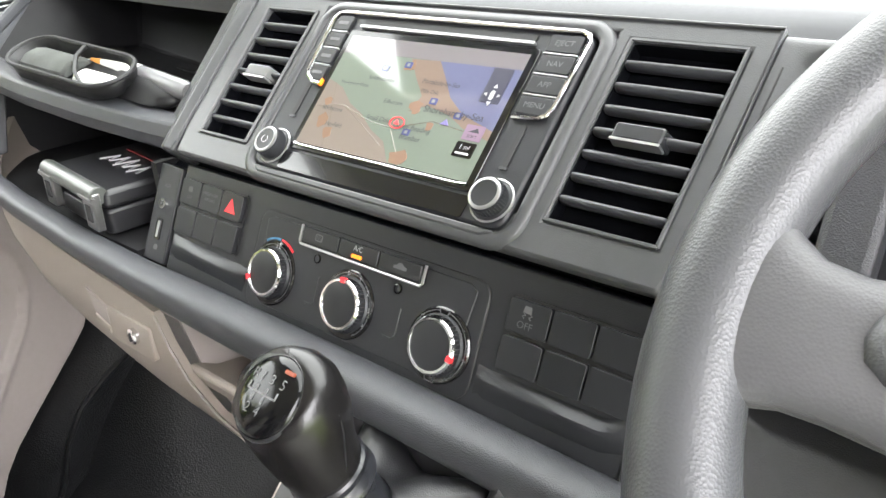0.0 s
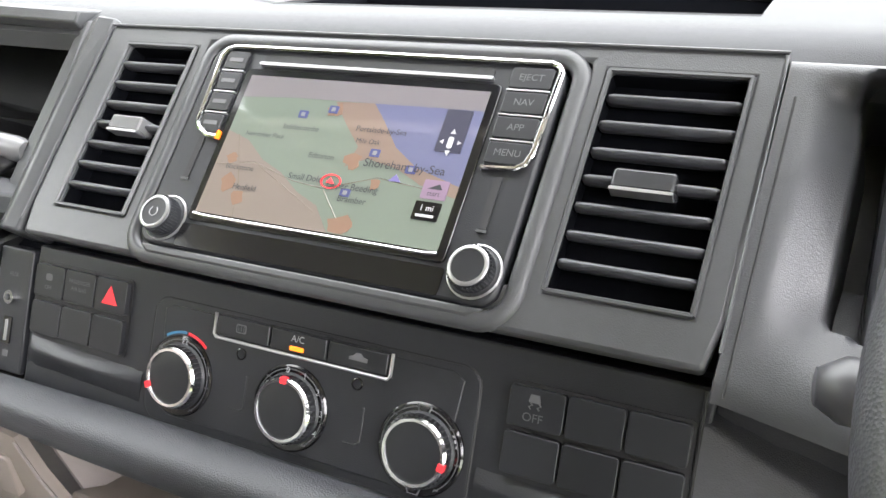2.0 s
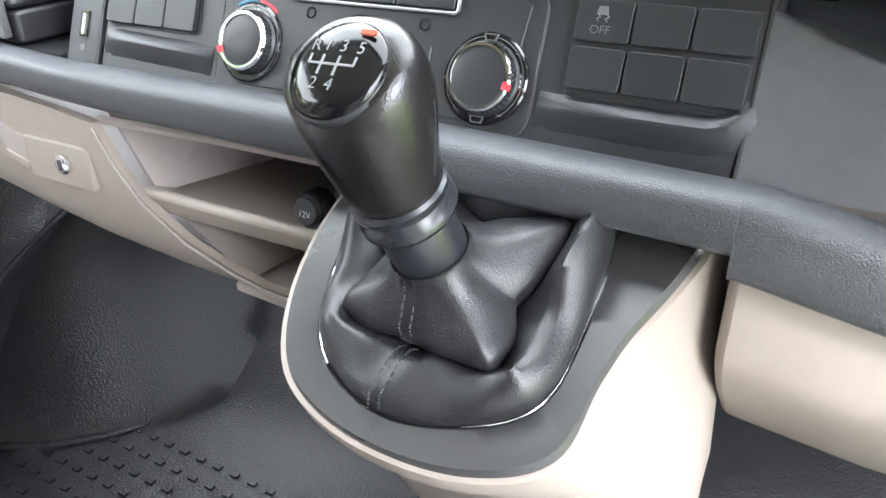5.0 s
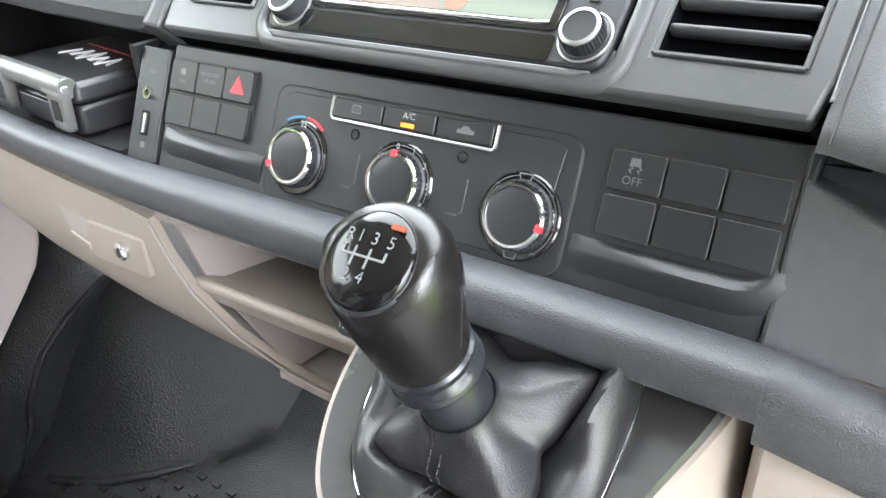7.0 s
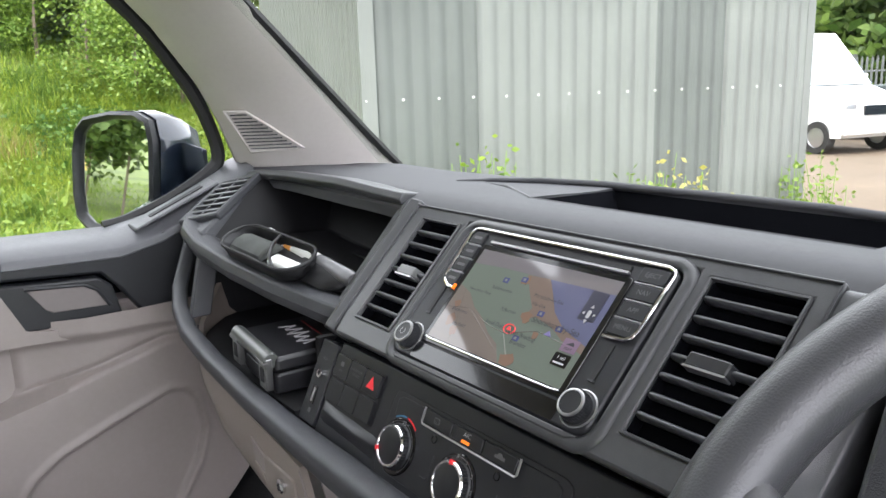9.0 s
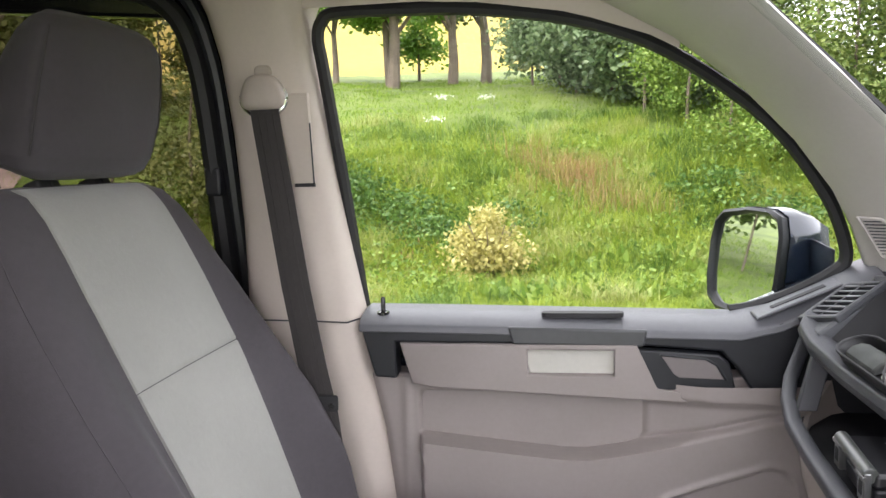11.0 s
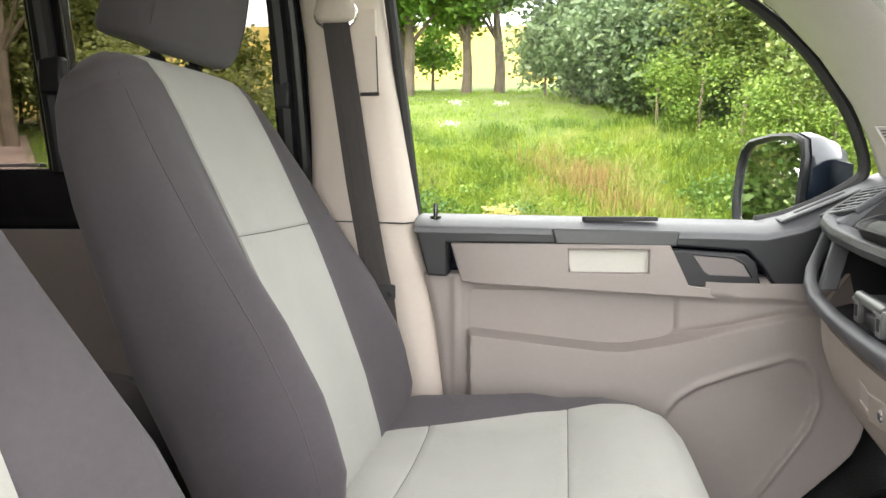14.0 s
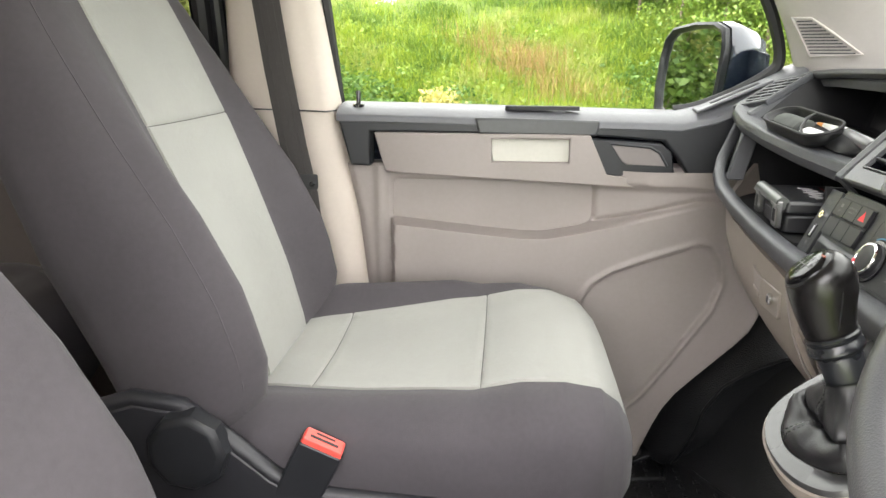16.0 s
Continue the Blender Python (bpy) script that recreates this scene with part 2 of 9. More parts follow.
def add_tube(bm, path, r, n=10, close=False):
    """A round bar along a path; r may be one radius or one for each point."""
    path = [Vector(p) for p in path]
    rs = r if isinstance(r, (list, tuple)) else [r] * len(path)
    rings, up = [], None
    for i, p in enumerate(path):
        if close:
            d = (path[(i + 1) % len(path)] - path[i - 1]).normalized()
        else:
            d = (path[min(i + 1, len(path) - 1)] - path[max(i - 1, 0)]).normalized()
        if up is None:
            up = d.orthogonal().normalized()
        up = (up - d * up.dot(d)).normalized()
        side = d.cross(up)
        rings.append([p + rs[i] * (math.cos(6.28318 * k / n) * up + math.sin(6.28318 * k / n) * side) for k in range(n)])
    if close:
        rings.append(rings[0])
    add_loft(bm, rings, caps=not close)
    if close:
        bmesh.ops.remove_doubles(bm, verts=bm.verts, dist=1e-6)


def tube(path, r, n=10, close=False):
    bm = bmesh.new()
    add_tube(bm, path, r, n, close)
    return bm


def add_lathe(bm, prof, m=None, n=32, caps=True):
    """Turns a profile of (radius, height) about the local z axis."""
    rings = [[(max(r, 1e-5) * math.cos(6.28318 * k / n), max(r, 1e-5) * math.sin(6.28318 * k / n), h) for k in range(n)] for r, h in prof]
    vs = add_loft(bm, rings, caps=caps)
    if m:
        bmesh.ops.transform(bm, matrix=m, verts=[v for r in vs for v in r])


def lathe(prof, m=None, n=32, caps=True):
    bm = bmesh.new()
    add_lathe(bm, prof, m, n, caps)
    return bm


def holed(xs, ys, holes, place, thick):
    """A plate over the grid xs by ys, less the cells named in holes; place(x, y, d) puts a point, d being the depth below the face."""
    bm = bmesh.new()
    top, low = {}, {}
    for i, x in enumerate(xs):
        for j, y in enumerate(ys):
            top[i, j] = bm.verts.new(place(x, y, 0.0))
            low[i, j] = bm.verts.new(place(x, y, thick))
    cells = {(i, j) for i in range(len(xs) - 1) for j in range(len(ys) - 1)} - set(holes)
    for i, j in cells:
        q = [(i, j), (i + 1, j), (i + 1, j + 1), (i, j + 1)]
        bm.faces.new([top[k] for k in q])
        bm.faces.new([low[k] for k in q[::-1]])
        for (a, b), nb in zip(((q[0], q[1]), (q[1], q[2]), (q[2], q[3]), (q[3], q[0])), ((i, j - 1), (i + 1, j), (i, j + 1), (i - 1, j))):
            if nb not in cells:
                bm.faces.new((top[a], low[a], low[b], top[b]))
    loose = [v for v in bm.verts if not v.link_faces]
    bmesh.ops.delete(bm, geom=loose, context="VERTS")
    return bm


def sheet(us, vs, place, thick=None):
    """An open or thickened surface over two lists of parameters."""
    bm = bmesh.new()
    g = [[bm.verts.new(place(u, v)) for v in vs] for u in us]
    for i in range(len(us) - 1):
        for j in range(len(vs) - 1):
            bm.faces.new((g[i][j], g[i + 1][j], g[i + 1][j + 1], g[i][j + 1]))
    if thick:
        bmesh.ops.recalc_face_normals(bm, faces=bm.faces)
        bmesh.ops.solidify(bm, geom=bm.faces[:], thickness=thick)
    return bm


def span(a, b, n):
    return [a + (b - a) * i / (n - 1) for i in range(n)]


def lerp(table, t):
    """Straight-line look-up in rows of (t, value)."""
    if t <= table[0][0]:
        return table[0][1]
    for (a, x), (b, y) in zip(table, table[1:]):
        if t <= b:
            return x + (y - x) * (t - a) / (b - a)
    return table[-1][1]


def plane_matrix(o, u, n):
    """Local x along the van's width, y along u, z along the face's normal n."""
    m = Matrix.Identity(4)
    for k, c in enumerate(((1, 0, 0), u, n, o)):
        for r in range(3):
            m[r][k] = c[r]
    return m


def words(text, size, m, mat, parent, name="lettering", align="CENTER", bold=0.0):
    cu = bpy.data.curves.new("lettering", "FONT")
    cu.body, cu.size, cu.align_x, cu.align_y, cu.offset = text, size, align, "CENTER", bold
    tmp = bpy.data.objects.new("lettering_curve", cu)
    scene.collection.objects.link(tmp)
    me = bpy.data.meshes.new_from_object(tmp.evaluated_get(bpy.context.evaluated_depsgraph_get()))
    bpy.data.objects.remove(tmp)
    me.name = name
    me.materials.clear()
    me.materials.append(mat)
    me.transform(m)
    ob = new(name, me)
    ob.parent = parent
    return ob


N1 = (0, -0.7391, 0.6736)
U2, N2 = (0, 0.4229, 0.9062), (0, -0.9062, 0.4229)
M1 = plane_matrix((0.0, 0.0, 1.16), (0.06, 0.6724, 0.7378), N1)   # face with the screen and the air vents
M2 = plane_matrix((0.0, -0.022, 1.10), U2, N2)       # switch and heater panel below it


def sgn_pow(v, p):
    return math.copysign(abs(v) ** p, v)


def smooth01(t):
    t = max(0.0, min(1.0, t))
    return t * t * (3 - 2 * t)


# ---- dashboard ----
dash = thing("dashboard", "dark grey van dashboard with a beige lower half", "dashboard")


TOP = [(0.08, 1.2525), (0.12, 1.2555), (0.2, 1.2535), (0.26, 1.25), (0.3, 1.2505), (0.34, 1.238), (0.45, 1.19), (0.62, 1.12)]


def top_height(x, y):
    return lerp(TOP, y) - 0.03 * max(0, abs(x) - 0.55)


def front_edge(x):
    return 0.084 + 0.02 * max(0, min(1, (-x - 0.2) / 0.4))


def top_place(x, v, d):
    y0, y1 = front_edge(x), 0.62 - 0.55 * max(0, abs(x) - 0.25) ** 1.35
    y = y0 + (y1 - y0) * v
    roll = 0.012 * max(0, 1 - v / 0.05) ** 2
    return (x, y, top_height(x, y) - roll - d)


xs = sorted(set([round(v, 3) for v in span(-0.72, 0.74, 40)] + [-0.135, 0.2]))
i0, i1 = xs.index(-0.135), xs.index(0.2)
vs = [0, 0.02, 0.05, 0.1, 0.15, 0.2, 0.25, 0.3, 0.35, 0.4, 0.5, 0.7, 0.85, 1.0]
part("top_pad", holed(xs, vs, [(i, j) for i in range(i0, i1) for j in range(4, 9)], top_place, 0.012), pad_plastic, dash, "grained dark grey soft dash top")
# storage recess in the dash top, with a ramp at its passenger end
ya, yb = 0.084 + (0.62 - 0.084) * 0.15, 0.084 + (0.62 - 0.084) * 0.4
recess = [(-0.135, ya), (0.2, ya), (0.2, yb), (-0.135, yb)]
bm = bmesh.new()
lo = [bm.verts.new((x + (0.02 if x < 0 else -0.03), y + (0.01 if y < 0.23 else -0.012), 1.205)) for x, y in recess]
hi = [bm.verts.new((x, y, top_height(x, y) - 0.003)) for x, y in recess]
bm.faces.new(lo)
for k in range(4):
    bm.faces.new((lo[k], lo[(k + 1) % 4], hi[(k + 1) % 4], hi[k]))
part("top_tray", bm, depth_shade, dash, "black storage recess in the dash top")
part("tray_rim", tube([(-0.31, 0.212, 1.252), (-0.28, 0.245, 1.252), (-0.23, 0.278, 1.252), (-0.15, 0.298, 1.252), (-0.05, yb + 0.004, 1.252), (0.1, yb + 0.004, 1.252), (0.2, yb + 0.002, 1.249)], [0.002, 0.0035, 0.0045, 0.005, 0.005, 0.005, 0.005], 8), pad_plastic, dash, smooth=60)
part("tray_crease", tube([(-0.3, 0.235, 1.2505), (-0.22, 0.215, 1.253), (-0.13, ya + 0.002, 1.2538), (0.0, ya, 1.2538), (0.2, ya - 0.004, 1.2538)], 0.0018, 6), dark_plastic, dash)
bm = bmesh.new()
add_tube(bm, [(x, front_edge(x) + 0.004, top_height(x, front_edge(x)) - 0.013) for x in span(-0.66, 0.24, 24)], 0.0032, 6)
part("top_seam", bm, seal_rubber, dash)

# face plate with openings for the unit and both vents
fx = [-0.212, -0.1905, -0.1325, -0.122, 0.122, 0.1325, 0.1985, 0.212]
fs = [-0.031, -0.0085, 0.1075, 0.112, 0.1235]


def face(x, s, d):
    inset = 0.004 * max(0.0, (-0.0085 - s) / 0.0225) if abs(x) > 0.2 else 0.0
    return M1 @ Vector((x * (1 - inset / 0.21), s, -d))


part("fascia_frame", holed(fx, fs, [(1, 1), (5, 1), (3, 1), (3, 2)], face, 0.014), frame_plastic, dash, "satin dark grey centre surround", bevel=0.0025)
part("fascia_outer_edge", tube([M1 @ Vector(p) for p in ((-0.213, -0.022, 0.001), (-0.2115, 0.121, 0.001), (0.2115, 0.121, 0.001), (0.213, -0.022, 0.001))], 0.001, 6), frame_plastic, dash)
bm = bmesh.new()
# black, so that the vent gaps in front of it read as shaded
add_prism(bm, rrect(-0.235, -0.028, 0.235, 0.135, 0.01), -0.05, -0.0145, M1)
part("fascia_backing", bm, depth_shade, dash)
# upright beside the face on the passenger side
for sx in (-1,):
    rings = []
    for s, w in ((-0.031, 0.022), (0.02, 0.0235), (0.08, 0.0245), (0.128, 0.026)):
        x0 = sx * 0.2145
        rings.append([M1 @ Vector((x0, s, -0.03)), M1 @ Vector((x0, s, -0.001)), M1 @ Vector((x0 + sx * w * 0.5, s, 0.002)), M1 @ Vector((x0 + sx * w, s, -0.004)), M1 @ Vector((x0 + sx * w, s, -0.04))])
    part("fascia_upright", loft(rings), frame_plastic, dash, bevel=0.002)

# ledge between face and switch panel, black for the shade under the overhang
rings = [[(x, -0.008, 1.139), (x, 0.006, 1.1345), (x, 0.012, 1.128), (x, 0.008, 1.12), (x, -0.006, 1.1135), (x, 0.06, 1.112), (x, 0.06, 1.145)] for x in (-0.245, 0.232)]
part("ledge", loft(rings), depth_shade, dash, smooth=60)

# switch and heater panel
part("switch_panel", prism([(-0.2105, 0.026), (-0.2105, -0.0665), (0.2065, -0.0665), (0.2135, 0.026)], -0.02, 0.0, M2), panel_plastic, dash, "dark satin switch panel", bevel=0.0015)
def ledge_line(pts, wide=0.0085, high=0.0055):
    """A scooped ledge: its upper flank faces up, its lower flank falls back into the panel."""
    rings = []
    for i, (x, y_) in enumerate(pts):
        a, b = Vector(pts[max(i - 1, 0)]), Vector(pts[min(i + 1, len(pts) - 1)])
        d = (b - a).normalized()
        nrm = Vector((-d.y, d.x))
        k = min(1.0, 0.15 + 0.5 * i, 0.15 + 0.5 * (len(pts) - 1 - i))
        rings.append([M2 @ Vector((x + nrm.x * o, y_ + nrm.y * o, h * k)) for o, h in ((wide * 0.55, -0.0008), (wide * 0.2, high * 0.35), (-wide * 0.3, high), (-wide * 0.55, high), (-wide * 1.1, high * 0.5), (-wide * 1.9, -0.0008))])
    return loft(rings)


part("switch_ledge", ledge_line([(-0.2075, -0.0375), (-0.2, -0.0378), (-0.17, -0.0385), (-0.14, -0.0392), (-0.118, -0.0398), (-0.109, -0.04)]), panel_plastic, dash, smooth=40)
part("switch_ledge", ledge_line([(0.1095, -0.0405), (0.118, -0.0405), (0.145, -0.041), (0.175, -0.0412), (0.192, -0.041), (0.199, -0.039), (0.2025, -0.0345), (0.2035, -0.028)]), panel_plastic, dash, smooth=40)

# grab bar under the panels, which sweeps round to the passenger door
bar_path = [(0.8, -0.05, 0.995), (0.6, -0.06, 1.002), (0.42, -0.0655, 1.006), (0.3, -0.067, 1.014), (0.24, -0.0665, 1.0238), (0.222, -0.066, 1.0264), (0.2162, -0.066, 1.0265)]
bar_left = [(0.2162, -0.066, 1.0325), (0.1, -0.066, 1.035), (0.0, -0.066, 1.0365), (-0.12, -0.066, 1.037), (-0.22, -0.067, 1.039), (-0.32, -0.07, 1.047), (-0.42, -0.073, 1.06), (-0.5, -0.072, 1.074),
            (-0.56, -0.062, 1.089), (-0.603, -0.047, 1.108), (-0.627, -0.03, 1.13), (-0.64, -0.016, 1.155), (-0.642, -0.006, 1.18)]


def bar_rings(path, h0=0.0145, w0=0.016):
    rings = []
    for i, p in enumerate(path):
        k = lerp([(-0.64, 0.62), (-0.45, 0.68), (-0.25, 0.82), (-0.1, 1.0)], p[0])
        h, w = h0 * k, w0 * k
        a, b = Vector(path[max(i - 1, 0)]), Vector(path[min(i + 1, len(path) - 1)])
        d = (b - a).normalized()
        out = Vector((0, -1, 0.0))
        out = (out - d * out.dot(d)).normalized()
        up = out.cross(d).normalized()
        if up.z < 0 and abs(d.z) < 0.7:
            up = -up
        if i and up.dot(last_up) < 0:
            up = -up
        last_up = up
        rings.append([Vector(p) + out * (w * abs(math.cos(t)) ** 0.6 * (1 if math.cos(t) > 0 else -1)) + up * (h * abs(math.sin(t)) ** 0.6 * (1 if math.sin(t) > 0 else -1)) for t in [6.28318 * k / 16 for k in range(16)]])
    return rings


part("grab_bar", loft(bar_rings(bar_left)), dark_plastic, dash, "grained dark grey grab bar")
part("grab_bar", loft(bar_rings(bar_path, 0.0205, 0.016)), dark_plastic, dash)

# open upper tray in front of the passenger
lip_c = [(-0.212, 0.012, 1.138), (-0.272, 0.006, 1.139), (-0.36, -0.012, 1.148), (-0.45, -0.026, 1.159), (-0.541, -0.034, 1.172), (-0.6, -0.03, 1.184), (-0.635, -0.012, 1.196)]
rings = []
for i, p in enumerate(lip_c):
    hgt = 0.019 - 0.004 * i / 6
    rings.append([Vector(p) + Vector(q) for q in ((0, -0.006, hgt * 0.55), (0, 0.012, hgt * 0.75), (0, 0.03, hgt * 0.3), (0, 0.03, -hgt), (0, 0.012, -hgt * 1.2), (0, -0.006, -hgt * 0.8), (0, -0.01, -hgt * 0.1))])
part("tray_lip", loft(rings), dark_plastic, dash, bevel=0.002)
up_edge = [(-0.247, 0.091, 1.253), (-0.4, 0.098, 1.2565), (-0.55, 0.101, 1.254), (-0.64, 0.1, 1.25), (-0.7, 0.1, 1.243)]
rings = [[Vector(p) + Vector(q) for q in ((0, 0.0, 0.004), (0, -0.006, -0.003), (0, -0.002, -0.01), (0, 0.03, -0.012), (0, 0.03, 0.0))] for p in up_edge]
part("tray_top_rail", loft(rings), frame_plastic, dash, bevel=0.0015)
tl, tr, bl, br = Vector((-0.632, 0.094, 1.243)), Vector((-0.252, 0.096, 1.244)), Vector((-0.545, -0.014, 1.179)), Vector((-0.262, 0.022, 1.146))
deep = [Vector((-0.6, 0.2, 1.235)), Vector((-0.262, 0.2, 1.238)), Vector((-0.56, 0.16, 1.165)), Vector((-0.265, 0.16, 1.135))]
bm = bmesh.new()
f4, b4 = [bm.verts.new(p) for p in (tl, tr, br, bl)], [bm.verts.new(p) for p in (deep[0], deep[1], deep[3], deep[2])]
bm.faces.new(b4)
for k in range(4):
    bm.faces.new((f4[k], f4[(k + 1) % 4], b4[(k + 1) % 4], b4[k]))
part("upper_tray", bm, bin_and_shade_black, dash, "open black upper dash tray", bevel=0.004)
# right cheek of the tray and the sloped cheek that carries the end vent
bm = bmesh.new()
q = [Vector((-0.2385, 0.092, 1.252)), Vector((-0.254, 0.093, 1.245)), Vector((-0.268, 0.006, 1.14)), Vector((-0.2385, -0.004, 1.136))]
back = [p + Vector((0, 0.03, -0.02)) for p in q]
add_loft(bm, [[tuple(p) for p in q], [tuple(p) for p in back]])
part("tray_cheek", bm, frame_plastic, dash, bevel=0.0025)
bm = bmesh.new()
q = [Vector((-0.547, -0.03, 1.187)), Vector((-0.636, 0.094, 1.246)), Vector((-0.715, 0.105, 1.24)), Vector((-0.675, 0.03, 1.205)), Vector((-0.632, -0.024, 1.192))]
add_loft(bm, [[tuple(p) for p in q], [tuple(p + Vector((0.0, 0.03, -0.03))) for p in q]])
part("vent_cheek", bm, dark_plastic, dash, bevel=0.004)

# open lower shelf
bm = bmesh.new()
add_prism(bm, [(-0.246, -0.052), (-0.52, -0.055), (-0.6, -0.03), (-0.63, 0.02), (-0.63, 0.13), (-0.246, 0.13)], 1.02, 1.05)
part("lower_shelf", bm, bin_and_shade_black, dash, "open dark lower shelf")
part("shelf_back", box((-0.44, 0.14, 1.1), (0.4, 0.02, 0.11)), bin_and_shade_black, dash)
part("shelf_ceiling", loft([[(x, 0.02, z), (x, 0.15, z), (x, 0.15, z + 0.006), (x, 0.02, z + 0.006)] for x, z in ((-0.246, 1.122), (-0.45, 1.14), (-0.63, 1.168))]), bin_and_shade_black, dash)
part("shelf_end", box((-0.2495, 0.06, 1.08), (0.008, 0.16, 0.08)), bin_and_shade_black, dash)
# its black stands in for the shade of the open end
part("shelf_end", loft([[(-0.63, 0.0, 1.04), (-0.63, 0.14, 1.04), (-0.622, 0.14, 1.04), (-0.622, 0.0, 1.04)], [(-0.652, 0.02, 1.2), (-0.652, 0.14, 1.2), (-0.64, 0.14, 1.2), (-0.64, 0.0, 1.2)]]), bin_and_shade_black, dash)
part("shelf_post", loft([[(-0.5265 + a, -0.055 + b, 1.085) for a, b in ((-0.007, -0.006), (0.007, -0.006), (0.007, 0.02), (-0.007, 0.02))], [(-0.548 + a, -0.028 + b, 1.166) for a, b in ((-0.006, -0.006), (0.006, -0.006), (0.006, 0.02), (-0.006, 0.02))]]), dark_plastic, dash, bevel=0.002)

# socket strip with audio jack and data port
strip = thing("socket_strip", "narrow dark socket strip with audio and data ports", "socket strip")
part("plate", prism(rrect(-0.2445, -0.062, -0.2135, 0.021, 0.002), -0.02, 0.0015, M2), panel_plastic, strip, bevel=0.001)
bm = bmesh.new()
add_lathe(bm, [(0.0022, 0), (0.0045, 0), (0.0045, 0.003), (0.0022, 0.003)], M2 @ Matrix.Translation((-0.2295, -0.012, 0.001)), 20, caps=False)
part("jack_ring", bm, chrome, strip)
part("jack_hole", lathe([(0.0024, 0), (0.0024, 0.0012)], M2 @ Matrix.Translation((-0.2295, -0.012, 0.001)), 16), seal_rubber, strip)
part("data_port", prism(rrect(-0.233, -0.043, -0.2255, -0.025, 0.001), 0.0005, 0.0026, M2), gloss_black, strip)
part("port_tongue", prism(rrect(-0.2302, -0.041, -0.2282, -0.027, 0.0004), 0.001, 0.0034, M2), silver, strip)
words("AUX", 0.0042, M2 @ Matrix.Translation((-0.229, 0.0035, 0.0019)), grey_print, strip)
part("port_mark", prism(rrect(-0.2315, -0.052, -0.2265, -0.0475, 0.001), 0.001, 0.0018, M2), grey_print, strip)

# lower half in beige
low = thing("lower_dash_panel", "beige plastic lower dash panel with a cubby", "dash panel")
stations = [(0.02, 0.896, 0.882), (-0.02, 0.8985, 0.882), (-0.045, 0.902, 0.882), (-0.08, 0.908, 0.883), (-0.105, 0.916, 0.884), (-0.14, 0.935, 0.885), (-0.172, 0.96, 0.887), (-0.19, 0.985, 0.888), (-0.204, 1.012, 0.889), (-0.25, 1.018, 0.893),
            (-0.3, 1.022, 0.9), (-0.38, 1.031, 0.914), (-0.44, 1.04, 0.93), (-0.5, 1.05, 0.953), (-0.56, 1.064, 0.985), (-0.61, 1.085, 1.022), (-0.632, 1.1, 1.045)]
HULL = [(0.0, -0.012), (0.004, -0.03), (0.012, -0.047), (0.026, -0.058), (0.05, -0.066), (0.08, -0.07), (0.14, -0.071)]
rings = []
for x, zt, zb in stations:
    bend = 0.1 * max(0, (-x - 0.45) / 0.2) ** 2
    front = [(x, lerp(HULL, (zt - zb) * (1 - u)) + bend, zt + (zb - zt) * u) for u in (0, 0.25, 0.5, 0.7, 0.82, 0.91, 0.96, 1.0)]
    back = [(x, 0.1 + bend, zb + 0.004), (x, 0.1 + bend, zb + 0.009)] + [(x, lerp(HULL, (zt - zb) * (1 - u)) + 0.007 + bend, zt + (zb - zt) * u) for u in (0.9, 0.6, 0)]
    rings.append(front + back)
part("glovebox_panel", loft(rings), beige, low, smooth=50)
part("glovebox_seam", tube([(x, lerp(HULL, zt - zb) - 0.001, zt - 0.003) for x, zt, zb in stations[:9]], 0.001, 6), greige, low)
# latch; the shaded finger recess is only a flat plate in warm grey
part("latch_plate", prism(rrect(-0.287, 0.958, -0.216, 0.992, 0.004), -0.004, 0.0025, plane_matrix((0, -0.0705, 0), (0, 0, 1), (0, -1, 0.0))), beige, low, bevel=0.0012)
finger = plane_matrix((0, -0.0705, 0), (0, 0, 1), (0, -1, 0))
part("latch_recess", prism([(-0.322, 1.0), (-0.31, 0.974), (-0.288, 0.966), (-0.288, 0.99)], 0.0, 0.0018, finger), greige, low, "shaded finger recess beside the lock")
part("latch_floor", prism([(-0.3115, 0.9765), (-0.3095, 0.9705), (-0.288, 0.9625), (-0.288, 0.97)], 0.0, 0.0032, finger), beige, low, bevel=0.0008)
part("lock_barrel", lathe([(0.0075, 0), (0.0075, 0.004), (0.006, 0.005)], plane_matrix((-0.242, -0.0725, 0.977), (0, 0, 1), (0, -1, 0)), 20), chrome, low)
part("lock_slot", box((-0.242, -0.0778, 0.977), (0.0016, 0.002, 0.008)), seal_rubber, low)
# two-level cubby between glovebox and gear console
part("cubby_sill", loft([[(x, -0.06, 0.967), (x, -0.064, 0.962), (x, -0.058, 0.947), (x, -0.04, 0.938), (x, 0.05, 0.938), (x, 0.05, 0.952), (x, -0.04, 0.958)] for x in (-0.178, 0.03)]), beige, low, bevel=0.002)
part("cubby_edge", tube([(-0.204, -0.062, 1.012), (-0.17, -0.063, 1.014), (-0.1, -0.063, 1.016), (0.03, -0.063, 1.017)], 0.0035, 6), greige, low)
# back and roof black: the cubby's shade is put into the colour
part("cubby_back", box((-0.09, 0.052, 0.95), (0.27, 0.012, 0.14)), bin_and_shade_black, low)
part("cubby_roof", box((-0.09, 0.0, 1.0205), (0.25, 0.1, 0.006)), bin_and_shade_black, low)
part("cubby_side", loft([[(-0.206, -0.055, 1.016), (-0.203, -0.055, 1.016), (-0.168, 0.05, 1.016), (-0.172, 0.05, 1.016)], [(-0.176, -0.052, 0.955), (-0.172, -0.052, 0.955), (-0.15, 0.05, 0.95), (-0.155, 0.05, 0.95)]]), greige, low)
